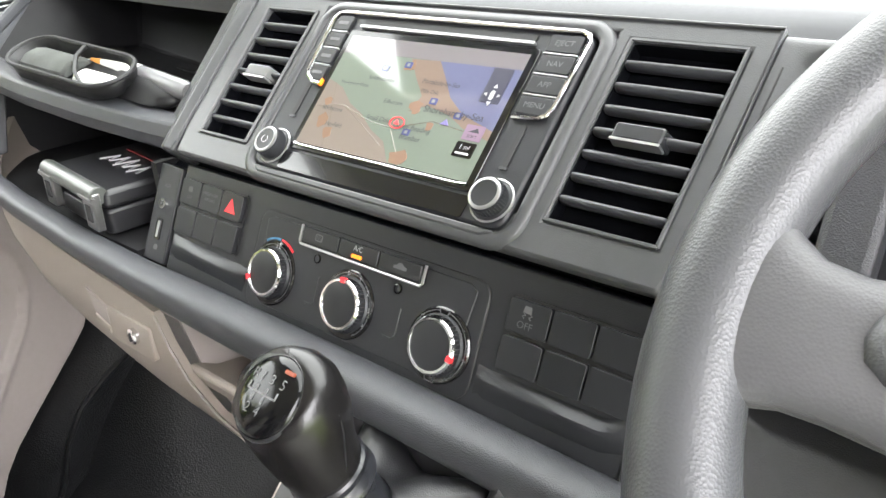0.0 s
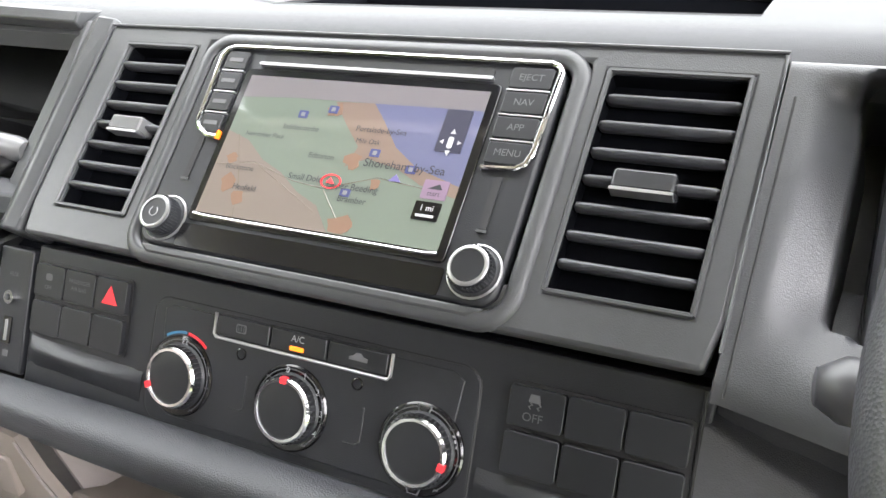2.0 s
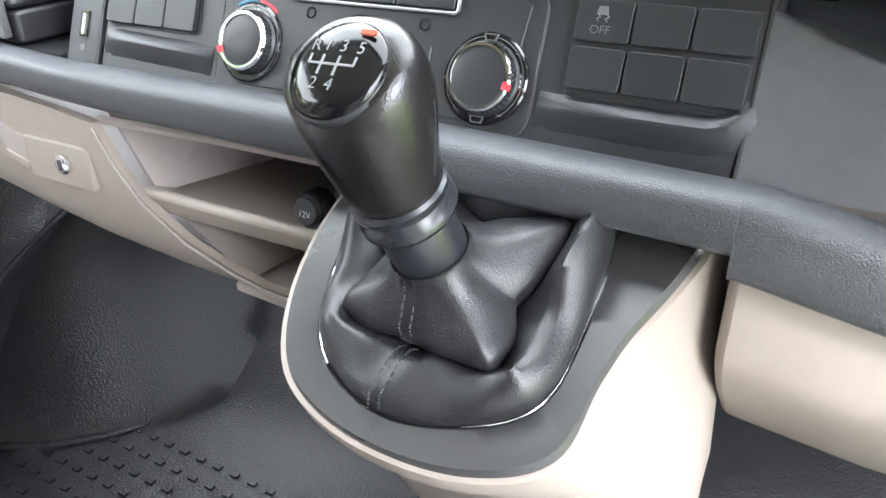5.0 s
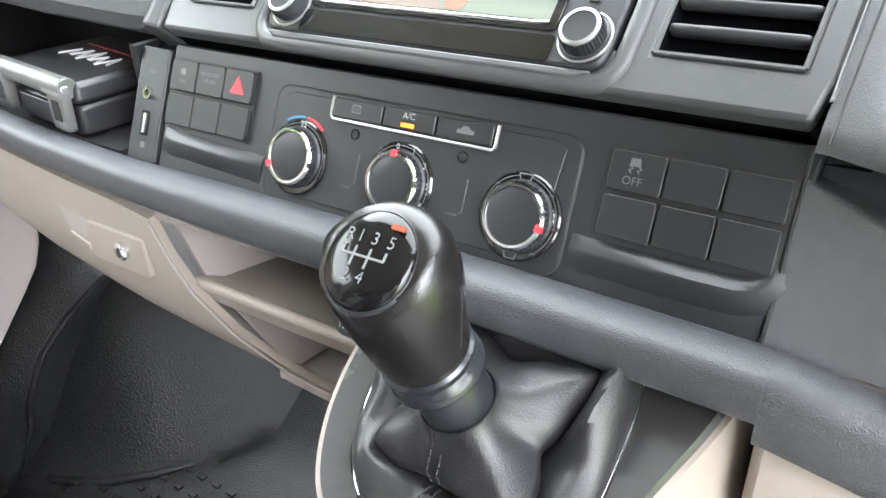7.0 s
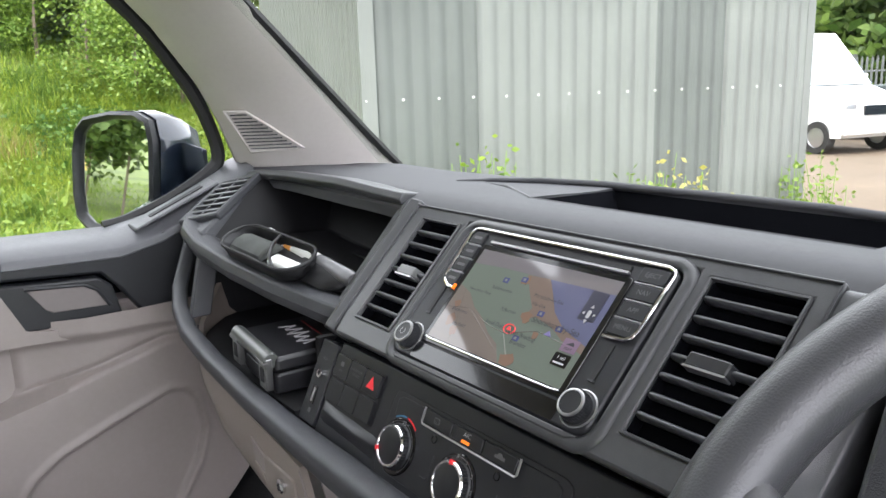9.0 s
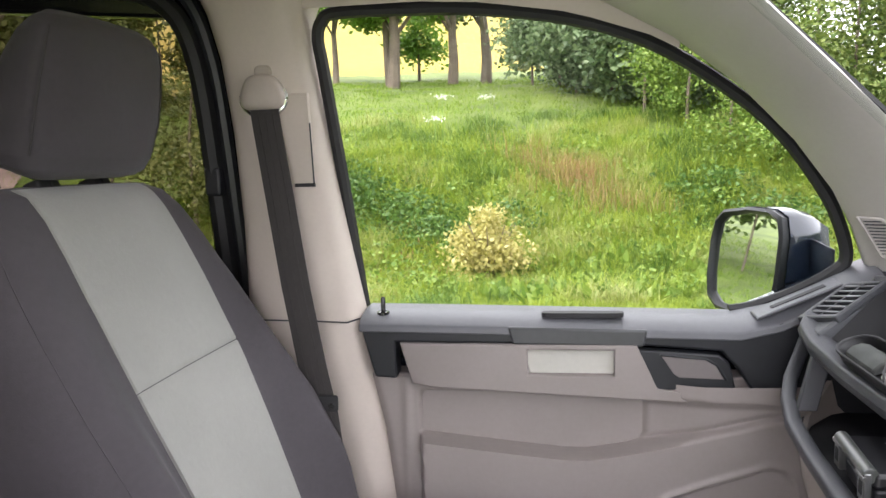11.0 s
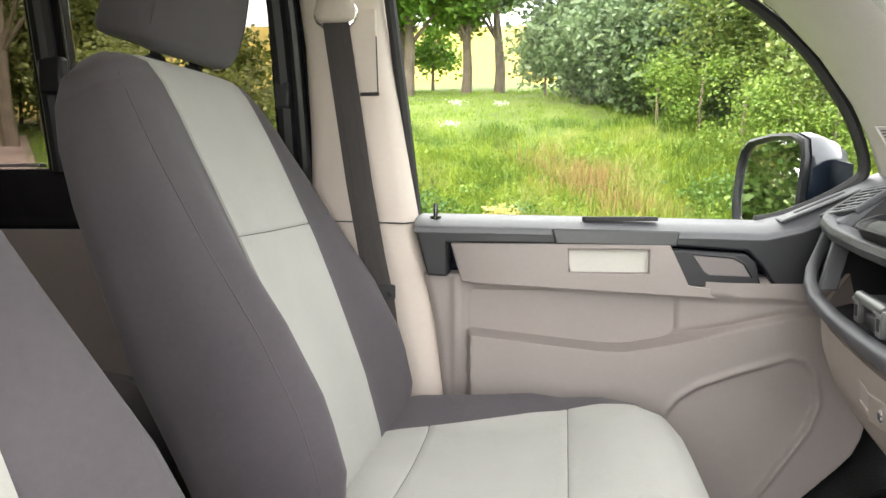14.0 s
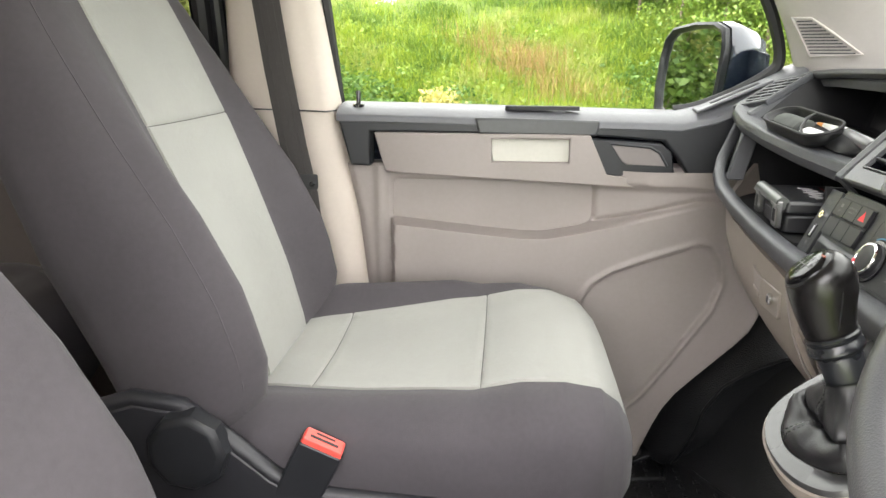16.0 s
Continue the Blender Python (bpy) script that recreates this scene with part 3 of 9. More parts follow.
part("lower_pocket_side", loft([[(-0.17, -0.05, 0.95), (-0.166, -0.05, 0.95), (-0.14, 0.05, 0.95), (-0.144, 0.05, 0.95)], [(-0.105, -0.05, 0.905), (-0.1, -0.05, 0.905), (-0.09, 0.05, 0.9), (-0.095, 0.05, 0.9)]]), greige, low)
part("lower_pocket_floor", loft([[(x, -0.055, z), (x, 0.05, z), (x, 0.05, z - 0.006), (x, -0.055, z - 0.006)] for x, z in ((-0.11, 0.902), (0.03, 0.893))]), greige, low)
socket = thing("power_socket", "black capped twelve volt socket in the cubby", "socket")
sm = plane_matrix((-0.0225, -0.064, 0.984), (0, 0.2, 0.98), (0, -0.98, 0.2)) @ Matrix.Scale(0.76, 4)
part("socket_ring", lathe([(0.0165, -0.01), (0.0165, 0.003), (0.0145, 0.006), (0.0125, 0.006), (0.0125, 0.0)], sm, 28), gloss_black, socket)
part("socket_cap", lathe([(0.0122, 0.0), (0.0122, 0.009), (0.0105, 0.0115)], sm, 28), panel_plastic, socket)
words("12V", 0.0075, sm @ Matrix.Translation((0, -0.002, 0.0119)), white_print, socket)

# driver's side: lower knee panel, panel under the instruments
rings = []
for x, zt in ((0.2155, 1.01), (0.226, 1.008), (0.3, 1.0), (0.45, 0.995), (0.62, 0.99), (0.78, 0.984)):
    rings.append([(x, -0.06, zt), (x, -0.064, zt - 0.012), (x, -0.068, zt - 0.048), (x, -0.062, zt - 0.062), (x, -0.045, zt - 0.085), (x, 0.03, zt - 0.16), (x, 0.14, zt - 0.22), (x, 0.14, zt)])
part("knee_panel", loft(rings), beige, low, "beige panel below the steering column", bevel=0.005)
def panel_pt(x, q, d):
    return (x, *(M2 @ Vector((0, q, d))).yz)


rings = []
for x, bulge in ((0.2085, 0.0), (0.2095, 0.0014), (0.222, 0.0016), (0.24, 0.0035), (0.27, 0.007), (0.33, 0.0125), (0.45, 0.017), (0.6, 0.012), (0.76, 0.0)):
    drop = 0.42 * max(0.0, min(0.06, x - 0.2085))
    rings.append([panel_pt(x, -0.0665, bulge), panel_pt(x, -0.03, bulge), panel_pt(x, 0.0 - drop, bulge), panel_pt(x, 0.009 - drop, bulge), panel_pt(x, 0.0125 - drop, bulge - 0.002), panel_pt(x, 0.0135 - drop, bulge - 0.007), (x, 0.05, 1.13), (x, 0.05, 1.045)])
part("driver_switch_panel", loft(rings), material("knee_side_plastic", (0.055, 0.0556, 0.06), 0.38, grain=0.16, grain_scale=1300, wear=0.12), dash, "dark grained panel beside the switches", smooth=50)
part("panel_joint", tube([panel_pt(0.2085, q, 0.0009) for q in (-0.066, -0.02, 0.024)], 0.0009, 6), seal_rubber, dash)
# dark band below the cheek: shade put into a darker plastic
part("undercut", loft([[panel_pt(x, 0.034 - 0.1 * (x - 0.2135), -0.012), panel_pt(x, 0.004 - 0.42 * min(0.06, x - 0.2085), -0.006), (x, 0.06, 1.09), (x, 0.06, 1.145)] for x in (0.2135, 0.24, 0.27, 0.34, 0.4)]), panel_plastic, dash)


def cheek_pt(x, v):
    """Side of the binnacle: a flat strip, a shallow dish and the deep hollow that holds the instruments."""
    low = -0.0425 - 0.17 * max(0.0, x - 0.2165)
    s = low + (0.124 - low) * v
    dish = 0.011 * smooth01((x - 0.2205) / 0.03) * smooth01((0.113 - s) / 0.014) * smooth01((s + 0.035) / 0.05)
    rim = 0.2475 - 0.004 * smooth01((s - 0.08) / 0.03) + 0.12 * smooth01((0.004 - s) / 0.024) ** 1.6
    hollow = 0.05 * smooth01((x - rim) / 0.011) * smooth01((0.116 - s) / 0.012)
    edge = 0.006 * smooth01((0.2128 - x) / 0.0006) + 0.004 * max(0.0, 1 - v / 0.06) ** 2 + 0.012 * max(0.0, (v - 0.95) / 0.05) ** 2
    p = M1 @ Vector((0, s, -0.0012 - dish - hollow - edge))
    return (x + 0.06 * s, p.y, p.z)


part("binnacle_cheek", sheet([0.2122, 0.2125, 0.2128] + span(0.214, 0.285, 46) + span(0.288, 0.36, 12), span(0, 1, 72), cheek_pt), cheek_plastic, dash, "dark grey instrument binnacle side", smooth=50)
part("cheek_groove", tube([M1 @ Vector((0.2178, v, -0.0012)) for v in span(-0.04, 0.1, 8)], 0.0006, 5), seal_rubber, dash)
# the hollow's shade is put into a plastic darker than the cheek's
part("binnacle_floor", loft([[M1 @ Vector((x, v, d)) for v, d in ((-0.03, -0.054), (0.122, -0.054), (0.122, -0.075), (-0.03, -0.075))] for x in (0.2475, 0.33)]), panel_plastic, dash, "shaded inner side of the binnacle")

# ---- navigation unit ----
unit = thing("infotainment_unit", "dark infotainment unit with chrome trim and a lit map screen", "car radio")
part("surround", loft([[M1 @ Vector((x, y_, d)) for x, y_ in rrect(-0.1155 - w, -0.0255 - w, 0.1165 + w, 0.1105 + w, 0.012 + w, 7)] for w, d in ((0.0085, -0.002), (0.0078, 0.0008), (0.0062, 0.0026), (0.003, 0.0034), (0.0, 0.0032), (-0.0015, 0.001), (-0.0015, -0.008))], caps=False), frame_plastic, unit, "rounded satin surround", smooth=60)
part("housing", prism(rrect(-0.1135, -0.0235, 0.1135, 0.109, 0.01), -0.012, 0.0035, M1, 0.99), panel_plastic, unit, "satin black unit front", bevel=0.002)
part("lower_channel", prism(rrect(-0.083, -0.0215, 0.083, -0.0075, 0.002), 0.003, 0.0042, M1), gloss_black, unit)
part("screen_bezel", prism(rrect(-0.0815, -0.0055, 0.0815, 0.0935, 0.003), 0.0, 0.0048, M1), gloss_black, unit, bevel=0.0008)
part("lower_lip", prism([(-0.108, -0.0235), (0.108, -0.0235), (0.1, -0.0285), (-0.1, -0.0285)], -0.004, 0.0045, M1), frame_plastic, unit, bevel=0.0015)


def chrome_run(pts, r=0.0013):
    return tube([M1 @ Vector((*p, 0.0052)) for p in pts], r, 8)


part("chrome_strip", chrome_run([(-0.0835, 0.0465), (-0.0905, 0.047), (-0.0985, 0.0515), (-0.1015, 0.056), (-0.1035, 0.1), (-0.101, 0.1045), (-0.096, 0.1065), (0.104, 0.1065), (0.1085, 0.105), (0.1105, 0.101), (0.1085, 0.056), (0.1065, 0.0505), (0.102, 0.0475), (0.0845, 0.0465)], 0.0016), chrome, unit, "chrome trim strip")
part("screen_sill", chrome_run([(-0.077, -0.0012), (-0.07, -0.002), (0.07, -0.002), (0.077, -0.0012)], 0.001), chrome, unit)
part("disc_slot", prism(rrect(-0.0725, 0.0985, 0.0745, 0.1025, 0.001), 0.002, 0.0044, M1), seal_rubber, unit)
part("slot_lip", prism(rrect(-0.0735, 0.0952, 0.0755, 0.0972, 0.0008), 0.003, 0.0062, M1), silver, unit)
keys = {-1: ["", "", "", ""], 1: ["EJECT", "NAV", "APP", "MENU"]}
for side in (-1, 1):
    for k in range(4):
        s1 = 0.1035 - 0.0141 * k
        s0 = s1 - 0.0122
        a, b = (-0.0995, -0.0835) if side < 0 else (0.0842, 0.1075)
        key = part("key", prism(rrect(a, s0, b, s1, 0.0016), 0.002, 0.0058, M1, 0.97), button_plastic, unit, bevel=0.0005)
        if k < 3:
            part("key_line", prism(rrect(a, s0 - 0.0014, b, s0 - 0.0005, 0.0003), 0.003, 0.0058, M1), silver, unit)
        if keys[side][k]:
            words(keys[side][k], 0.0052, M1 @ Matrix.Translation(((a + b) / 2, (s0 + s1) / 2, 0.00605)), grey_print, key)
        else:
            part("key_mark", prism(rrect((a + b) / 2 - 0.005, (s0 + s1) / 2 - 0.0013, (a + b) / 2 + 0.005, (s0 + s1) / 2 + 0.0013, 0.0006), 0.005, 0.00605, M1), grey_print, key)
for x, s0, s1 in ((0.095, 0.015, 0.0425), (-0.0945, 0.02, 0.0465)):
    part("card_slot", prism(rrect(x - 0.002, s0, x + 0.002, s1, 0.0006), 0.002, 0.0042, M1), seal_rubber, unit)
    part("card_slot_edge", prism(rrect(x - 0.0028, s0 - 0.002, x + 0.0028, s0 - 0.0004, 0.0004), 0.002, 0.0048, M1), frame_plastic, unit)
# orange reflection beside the keys, added as a small glowing bar
part("eject_mark", prism(rrect(-0.0835, 0.0455, -0.0818, 0.0505, 0.0005), 0.004, 0.0062, M1), lamp_and_glint_orange, unit)
for x in (-0.096, 0.098):
    km = M1 @ Matrix.Translation((x, -0.0065, 0.003)) @ Matrix.Diagonal((1.04, 1.04, 0.66, 1))
    knob = part("rotary_knob", lathe([(0.0122, 0), (0.0122, 0.002), (0.011, 0.0025), (0.0107, 0.0028), (0.0098, 0.0152), (0.0092, 0.016)], km, 40), panel_plastic, unit, "ribbed black rotary knob with a silver ring")
    part("knob_ring", lathe([(0.0097, 0.015), (0.0097, 0.0168), (0.0088, 0.0177), (0.0079, 0.0177), (0.0077, 0.015)], km, 40, caps=False), silver, knob)
    part("knob_face", lathe([(0.008, 0.0155), (0.008, 0.0171), (0.004, 0.0168)], km, 40), button_plastic, knob)
    part("base_ring", lathe([(0.0134, 0.0), (0.0134, 0.002), (0.0126, 0.0026), (0.0124, 0.0)], km, 40, caps=False), silver, knob)
    bm = bmesh.new()
    for k in range(36):
        a = 6.28318 * k / 36
        add_box(bm, (0.0103 * math.cos(a), 0.0103 * math.sin(a), 0.0092), (0.0008, 0.0008, 0.0105), km)
    part("knob_ribs", bm, panel_plastic, knob, smooth=0)
bm = bmesh.new()
add_prism(bm, ring_pts(0, 0, 0.003, 24, 120, 420) + ring_pts(0, 0, 0.0025, 24, 120, 420)[::-1], 0.0, 0.0002, M1 @ Matrix.Translation((-0.096, -0.0065, 0.0147)))
part("power_mark", bm, white_print, unit)

# lit map; a grey veil for the glare on the glass is mixed in
def lit(name, c, k=0.085):
    return material(name, tuple(0.3 * (0.68 * v + 0.32 * g) for v, g in zip(c, (0.36, 0.34, 0.345))), 0.07, wear=0, emit=k, coat=0.6)


screen = part("screen", prism(rrect(-0.0765, 0.0, 0.0765, 0.0885, 0.001), 0.004, 0.0049, M1), lit("map_ground", (0.36, 0.46, 0.36)), unit, "lit road map on a glossy display")
map_layers = [
    ("map_sand", (0.5, 0.4, 0.33), [(-0.0765, 0.0), (-0.0765, 0.052), (-0.06, 0.047), (-0.045, 0.036), (-0.03, 0.03), (-0.015, 0.02), (0.0, 0.014), (0.012, 0.0)], 0.0001),
    ("map_sky", (0.44, 0.4, 0.43), [(-0.0765, 0.0885), (-0.0765, 0.074), (-0.04, 0.076), (0.02, 0.0765), (0.0765, 0.077), (0.0765, 0.0885)], 0.0001),
    ("map_sea", (0.26, 0.29, 0.56), [(0.0125, 0.0765), (0.0225, 0.066), (0.0345, 0.052), (0.05, 0.042), (0.0765, 0.0345), (0.0765, 0.0775), (0.04, 0.077)], 0.0001),
    ("map_town", (0.52, 0.36, 0.27), [(-0.012, 0.0755), (0.0125, 0.0765), (0.0225, 0.066), (0.0345, 0.052), (0.05, 0.042), (0.0765, 0.0345), (0.0765, 0.028), (0.055, 0.033), (0.04, 0.04), (0.02, 0.044), (0.008, 0.038), (0.012, 0.05), (0.0, 0.062)], 0.0002),
]
for nm, c, pts, d in map_layers:
    part("map_area", prism(pts, 0.0045, 0.0049 + d, M1), lit(nm, c), screen)
blot = lit("map_built_up", (0.6, 0.33, 0.2))
rng = random.Random(4)
for cx, cy, r in ((-0.062, 0.02, 0.008), (0.018, 0.0055, 0.009), (-0.066, 0.035, 0.005), (0.012, 0.042, 0.007), (-0.01, 0.07, 0.007), (0.03, 0.03, 0.005), (-0.052, 0.012, 0.006)):
    pts = [(cx + r * rng.uniform(0.45, 1) * math.cos(6.28 * k / 11), max(0.0005, cy + r * rng.uniform(0.4, 0.9) * math.sin(6.28 * k / 11))) for k in range(11)]
    part("map_area", prism(pts, 0.0045, 0.00515, M1), blot, screen)
road = lit("map_road", (0.4, 0.33, 0.24), 0.05)
for pts in ([(-0.075, 0.03), (-0.05, 0.034), (-0.02, 0.026), (0.0, 0.024), (0.03, 0.034), (0.07, 0.03)], [(-0.05, 0.0), (-0.055, 0.02), (-0.068, 0.05)], [(0.0, 0.024), (0.015, 0.008), (0.022, 0.0)], [(-0.05, 0.034), (-0.02, 0.02), (0.0, 0.01)]):
    part("map_road", tube([M1 @ Vector((*p, 0.0049)) for p in pts], 0.00025, 4), road, screen)
ink = material("map_ink", (0.012, 0.011, 0.018), 0.6, wear=0)
for t, x, y, sz in (("Shoreham-by-Sea", 0.043, 0.0415, 0.0068), ("Upper Beeding", 0.0175, 0.0265, 0.0052), ("Bramber", 0.02, 0.0195, 0.005), ("Small Dole", -0.013, 0.0285, 0.005), ("Henfield", -0.0495, 0.018, 0.0048),
                    ("Blackstone", -0.058, 0.0295, 0.0045), ("Edburton", -0.008, 0.042, 0.0044), ("Portslade-by-Sea", 0.0225, 0.0605, 0.0046), ("Mile Oak", 0.017, 0.0535, 0.004), ("Saddlescombe", -0.028, 0.0575, 0.0042), ("Newtimber Place", -0.05, 0.051, 0.0038)):
    words(t, sz, M1 @ Matrix.Translation((x, y, 0.0056)), ink, screen)
sign = lit("map_sign_blue", (0.1, 0.14, 0.5))
for x, y in ((-0.03, 0.066), (-0.0115, 0.0705), (0.0235, 0.0475), (0.0475, 0.0405), (0.0145, 0.0232)):
    part("map_sign", prism(rrect(x - 0.003, y - 0.0023, x + 0.003, y + 0.0023, 0.0006), 0.005, 0.0055, M1), sign, screen)
    part("map_sign_dot", prism(rrect(x - 0.0012, y - 0.0012, x + 0.0012, y + 0.0012, 0.0003), 0.005, 0.0057, M1), lit("map_sign_white", (0.5, 0.52, 0.6), 0.12), screen)
tab = lit("map_tab_pink", (0.62, 0.4, 0.62))
part("map_tab", prism(rrect(0.0575, 0.026, 0.0715, 0.0365, 0.0008), 0.005, 0.0055, M1), tab, screen)
part("map_tab", prism(rrect(0.0565, 0.0145, 0.071, 0.0245, 0.0008), 0.005, 0.0055, M1), gloss_black, screen)
part("map_tab", prism(rrect(0.0565, 0.0525, 0.071, 0.0765, 0.0008), 0.005, 0.0055, M1), material("map_tab_dark", (0.03, 0.03, 0.05), 0.3, wear=0), screen)
words("1 mi", 0.0045, M1 @ Matrix.Translation((0.0635, 0.021, 0.0057)), white_print, screen)
part("map_scale", prism(rrect(0.0585, 0.0162, 0.0685, 0.0176, 0.0003), 0.005, 0.0057, M1), white_print, screen)
words("start", 0.0038, M1 @ Matrix.Translation((0.0645, 0.029, 0.0057)), ink, screen)
part("map_arrow", prism([(0.0605, 0.0315), (0.0685, 0.0315), (0.0665, 0.0345)], 0.005, 0.00565, M1), ink, screen)
part("map_car_mark", prism(rrect(0.0625, 0.0545, 0.0655, 0.061, 0.0012), 0.005, 0.0057, M1), white_print, screen)
for dx, dy in ((-0.005, 0), (0.005, 0), (0, 0.006), (0, -0.006)):
    part("map_car_mark", prism([(0.064 + dx * 1.25, 0.058 + dy * 1.25), (0.064 + dx * 0.8 - dy * 0.25, 0.058 + dy * 0.8 - dx * 0.25), (0.064 + dx * 0.8 + dy * 0.25, 0.058 + dy * 0.8 + dx * 0.25)], 0.005, 0.0057, M1), white_print, screen)
bm = bmesh.new()
add_prism(bm, [(0.0035 + 1.5 * a, 0.0285 + b) for a, b in ring_pts(0, 0, 0.0042, 28, 0, 358) + ring_pts(0, 0, 0.0037, 28, 0, 358)[::-1]], 0.005, 0.0056, M1)
part("map_ring", bm, red_mark, screen)
part("map_arrow", prism([(0.001, 0.0275), (0.006, 0.0272), (0.003, 0.0305)], 0.005, 0.0058, M1), red_mark, screen)
part("map_north", prism([(0.037, 0.033), (0.044, 0.033), (0.0405, 0.037)], 0.005, 0.0056, M1), material("map_north_blue", (0.12, 0.1, 0.25), 0.4, wear=0), screen)

# ---- air vents ----
def vent(x0, x1, tabx, label, tab_mat):
    v = thing("air_vent", label, "air vent", "centre air vents")
    s0, s1 = -0.0085, 0.1075
    # box behind; the duct's shade is put into its near-black
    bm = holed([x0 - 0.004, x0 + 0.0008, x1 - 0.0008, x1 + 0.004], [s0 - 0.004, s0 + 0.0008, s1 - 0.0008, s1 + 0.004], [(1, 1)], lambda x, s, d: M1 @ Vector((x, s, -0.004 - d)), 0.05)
    part("duct", bm, depth_shade, v)
    part("duct_back", prism(rrect(x0 - 0.003, s0 - 0.003, x1 + 0.003, s1 + 0.003, 0.001), -0.058, -0.054, M1), depth_shade, v)
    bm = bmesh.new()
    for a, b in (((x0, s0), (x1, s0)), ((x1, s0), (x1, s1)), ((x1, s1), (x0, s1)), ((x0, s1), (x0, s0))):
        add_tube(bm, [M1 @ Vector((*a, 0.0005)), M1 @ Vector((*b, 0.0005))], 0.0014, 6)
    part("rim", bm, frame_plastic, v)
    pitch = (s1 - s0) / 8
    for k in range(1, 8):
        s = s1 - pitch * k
        # a blade, front edge raised and rounded; shade and light put into two colours
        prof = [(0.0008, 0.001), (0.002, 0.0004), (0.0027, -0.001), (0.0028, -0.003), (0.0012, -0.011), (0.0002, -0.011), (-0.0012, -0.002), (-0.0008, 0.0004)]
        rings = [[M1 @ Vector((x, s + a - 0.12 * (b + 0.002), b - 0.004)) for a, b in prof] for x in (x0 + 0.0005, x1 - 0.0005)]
        blade = part("slat", loft(rings), depth_shade, v)
        part("slat_edge", loft([[M1 @ Vector((x, s + 0.0006 + k * 0.0025 * math.sin(6.28318 * q / 14), -0.0046 + k * 0.0052 * math.cos(6.28318 * q / 14))) for q in range(14)] for x, k in ((x0 + 0.0012, 0.3), (x0 + 0.0022, 0.85), (x0 + 0.004, 1.0), (x1 - 0.004, 1.0), (x1 - 0.0022, 0.85), (x1 - 0.0012, 0.3))]), blade_plastic, blade, smooth=60)
    s = s1 - pitch * 4
    w = (x1 - x0) * 0.24
    xm = x0 + (x1 - x0) * tabx
    t = part("tab", prism(rrect(xm - w, s - 0.0055, xm + w, s + 0.0055, 0.002), -0.008, 0.005, M1, 0.9), tab_mat, v, "satin adjuster tab", bevel=0.0012)
    part("tab_edge", prism(rrect(xm - w * 0.92, s - 0.0062, xm + w * 0.92, s - 0.0046, 0.0004), -0.004, 0.0052, M1), silver, t)
    for k in range(3, 0, -1):
        x = x0 + (x1 - x0) * k / 4
        part("inner_vane", prism(rrect(x - 0.0006, s0, x + 0.0006, s1, 0.0003), -0.05, -0.03, M1), depth_shade, v)
    return v


vent(0.1325, 0.1985, 0.47, "black louvred air vent beside the steering wheel", material("dark_tab_plastic", (0.03, 0.031, 0.034), 0.25, wear=0.08))
# this vent's tab is a paler grey than the other's
vent(-0.1905, -0.1325, 0.55, "black louvred air vent beside the passenger tray", material("pale_tab_plastic", (0.12, 0.12, 0.122), 0.22, wear=0.1))

# end vent by the passenger door
ev = thing("air_vent", "small black louvred vent at the dash end", "air vent")
em = Matrix.Identity(4)
ez = Vector((0.024, -0.415, 0.91)).normalized()
ex = Vector((-0.048, 0.086, 0.0)) 
ex = (ex - ez * ex.dot(ez)).normalized()
ey = ez.cross(ex)
for r in range(3):
    em[r][0], em[r][1], em[r][2], em[r][3] = ex[r], ey[r], ez[r], (-0.63, 0.033, 1.2186)[r]
part("frame", holed([-0.06, -0.05, 0.05, 0.058], [-0.036, -0.028, 0.028, 0.036], [(1, 1)], lambda x, y_, d: em @ Vector((x, y_, 0.0055 - d)), 0.012), dark_plastic, ev, bevel=0.0025)
part("duct", prism(rrect(-0.051, -0.029, 0.051, 0.029, 0.002), -0.004, -0.002, em), depth_shade, ev)
for k in range(6):
    x = -0.042 + 0.0165 * k
    part("slat", prism([(x - 0.0045, -0.0285), (x + 0.001, -0.0285), (x + 0.0065, 0.0285), (x + 0.001, 0.0285)], -0.001, 0.0052, em), blade_plastic, ev, bevel=0.001)
part("slat", prism(rrect(-0.05, -0.0012, 0.05, 0.0012, 0.0005), -0.001, 0.0044, em), dark_plastic, ev)

# ---- heater control and switches ----
heat = thing("heater_control", "black heater control with three silver-ringed knobs", "heater control")
part("panel", prism(rrect(-0.1045, -0.062, 0.1065, 0.0115, 0.01), -0.001, 0.0012, M2), panel_plastic, heat, bevel=0.0008)
bm = bmesh.new()
for pts in (rrect(-0.1045, -0.062, 0.1065, 0.0115, 0.01), ):
    add_tube(bm, [M2 @ Vector((x, y, 0.0006)) for x, y in pts], 0.0007, 5, True)
part("panel_joint", bm, seal_rubber, heat)
part("inner_panel", prism([(-0.096, 0.005), (-0.09, 0.008), (0.092, 0.008), (0.098, 0.004), (0.092, -0.054), (0.085, -0.057), (-0.085, -0.057), (-0.092, -0.053)], 0.0008, 0.0021, M2), panel_plastic, heat, bevel=0.0006)
for x, sgn in ((-0.037, -1), (0.039, 1)):
    part("dot_sensor", lathe([(0.0034, 0.0), (0.0034, 0.0008), (0.0027, 0.0012), (0.0027, 0.0002)], M2 @ Matrix.Translation((x, -0.0105, 0.0018)), 20), gloss_black, heat)
    part("groove", tube([M2 @ Vector(p) for p in ((x - 0.004, -0.0425, 0.0022), (x + 0.003, -0.0425, 0.0022), (x + 0.006, -0.04, 0.0022), (x + 0.006, -0.022, 0.0022))], 0.0006, 5), panel_plastic, heat)
bar = part("button_bar", prism(rrect(-0.0555, -0.0035, 0.0575, 0.0095, 0.002), 0.0, 0.0028, M2), seal_rubber, heat)
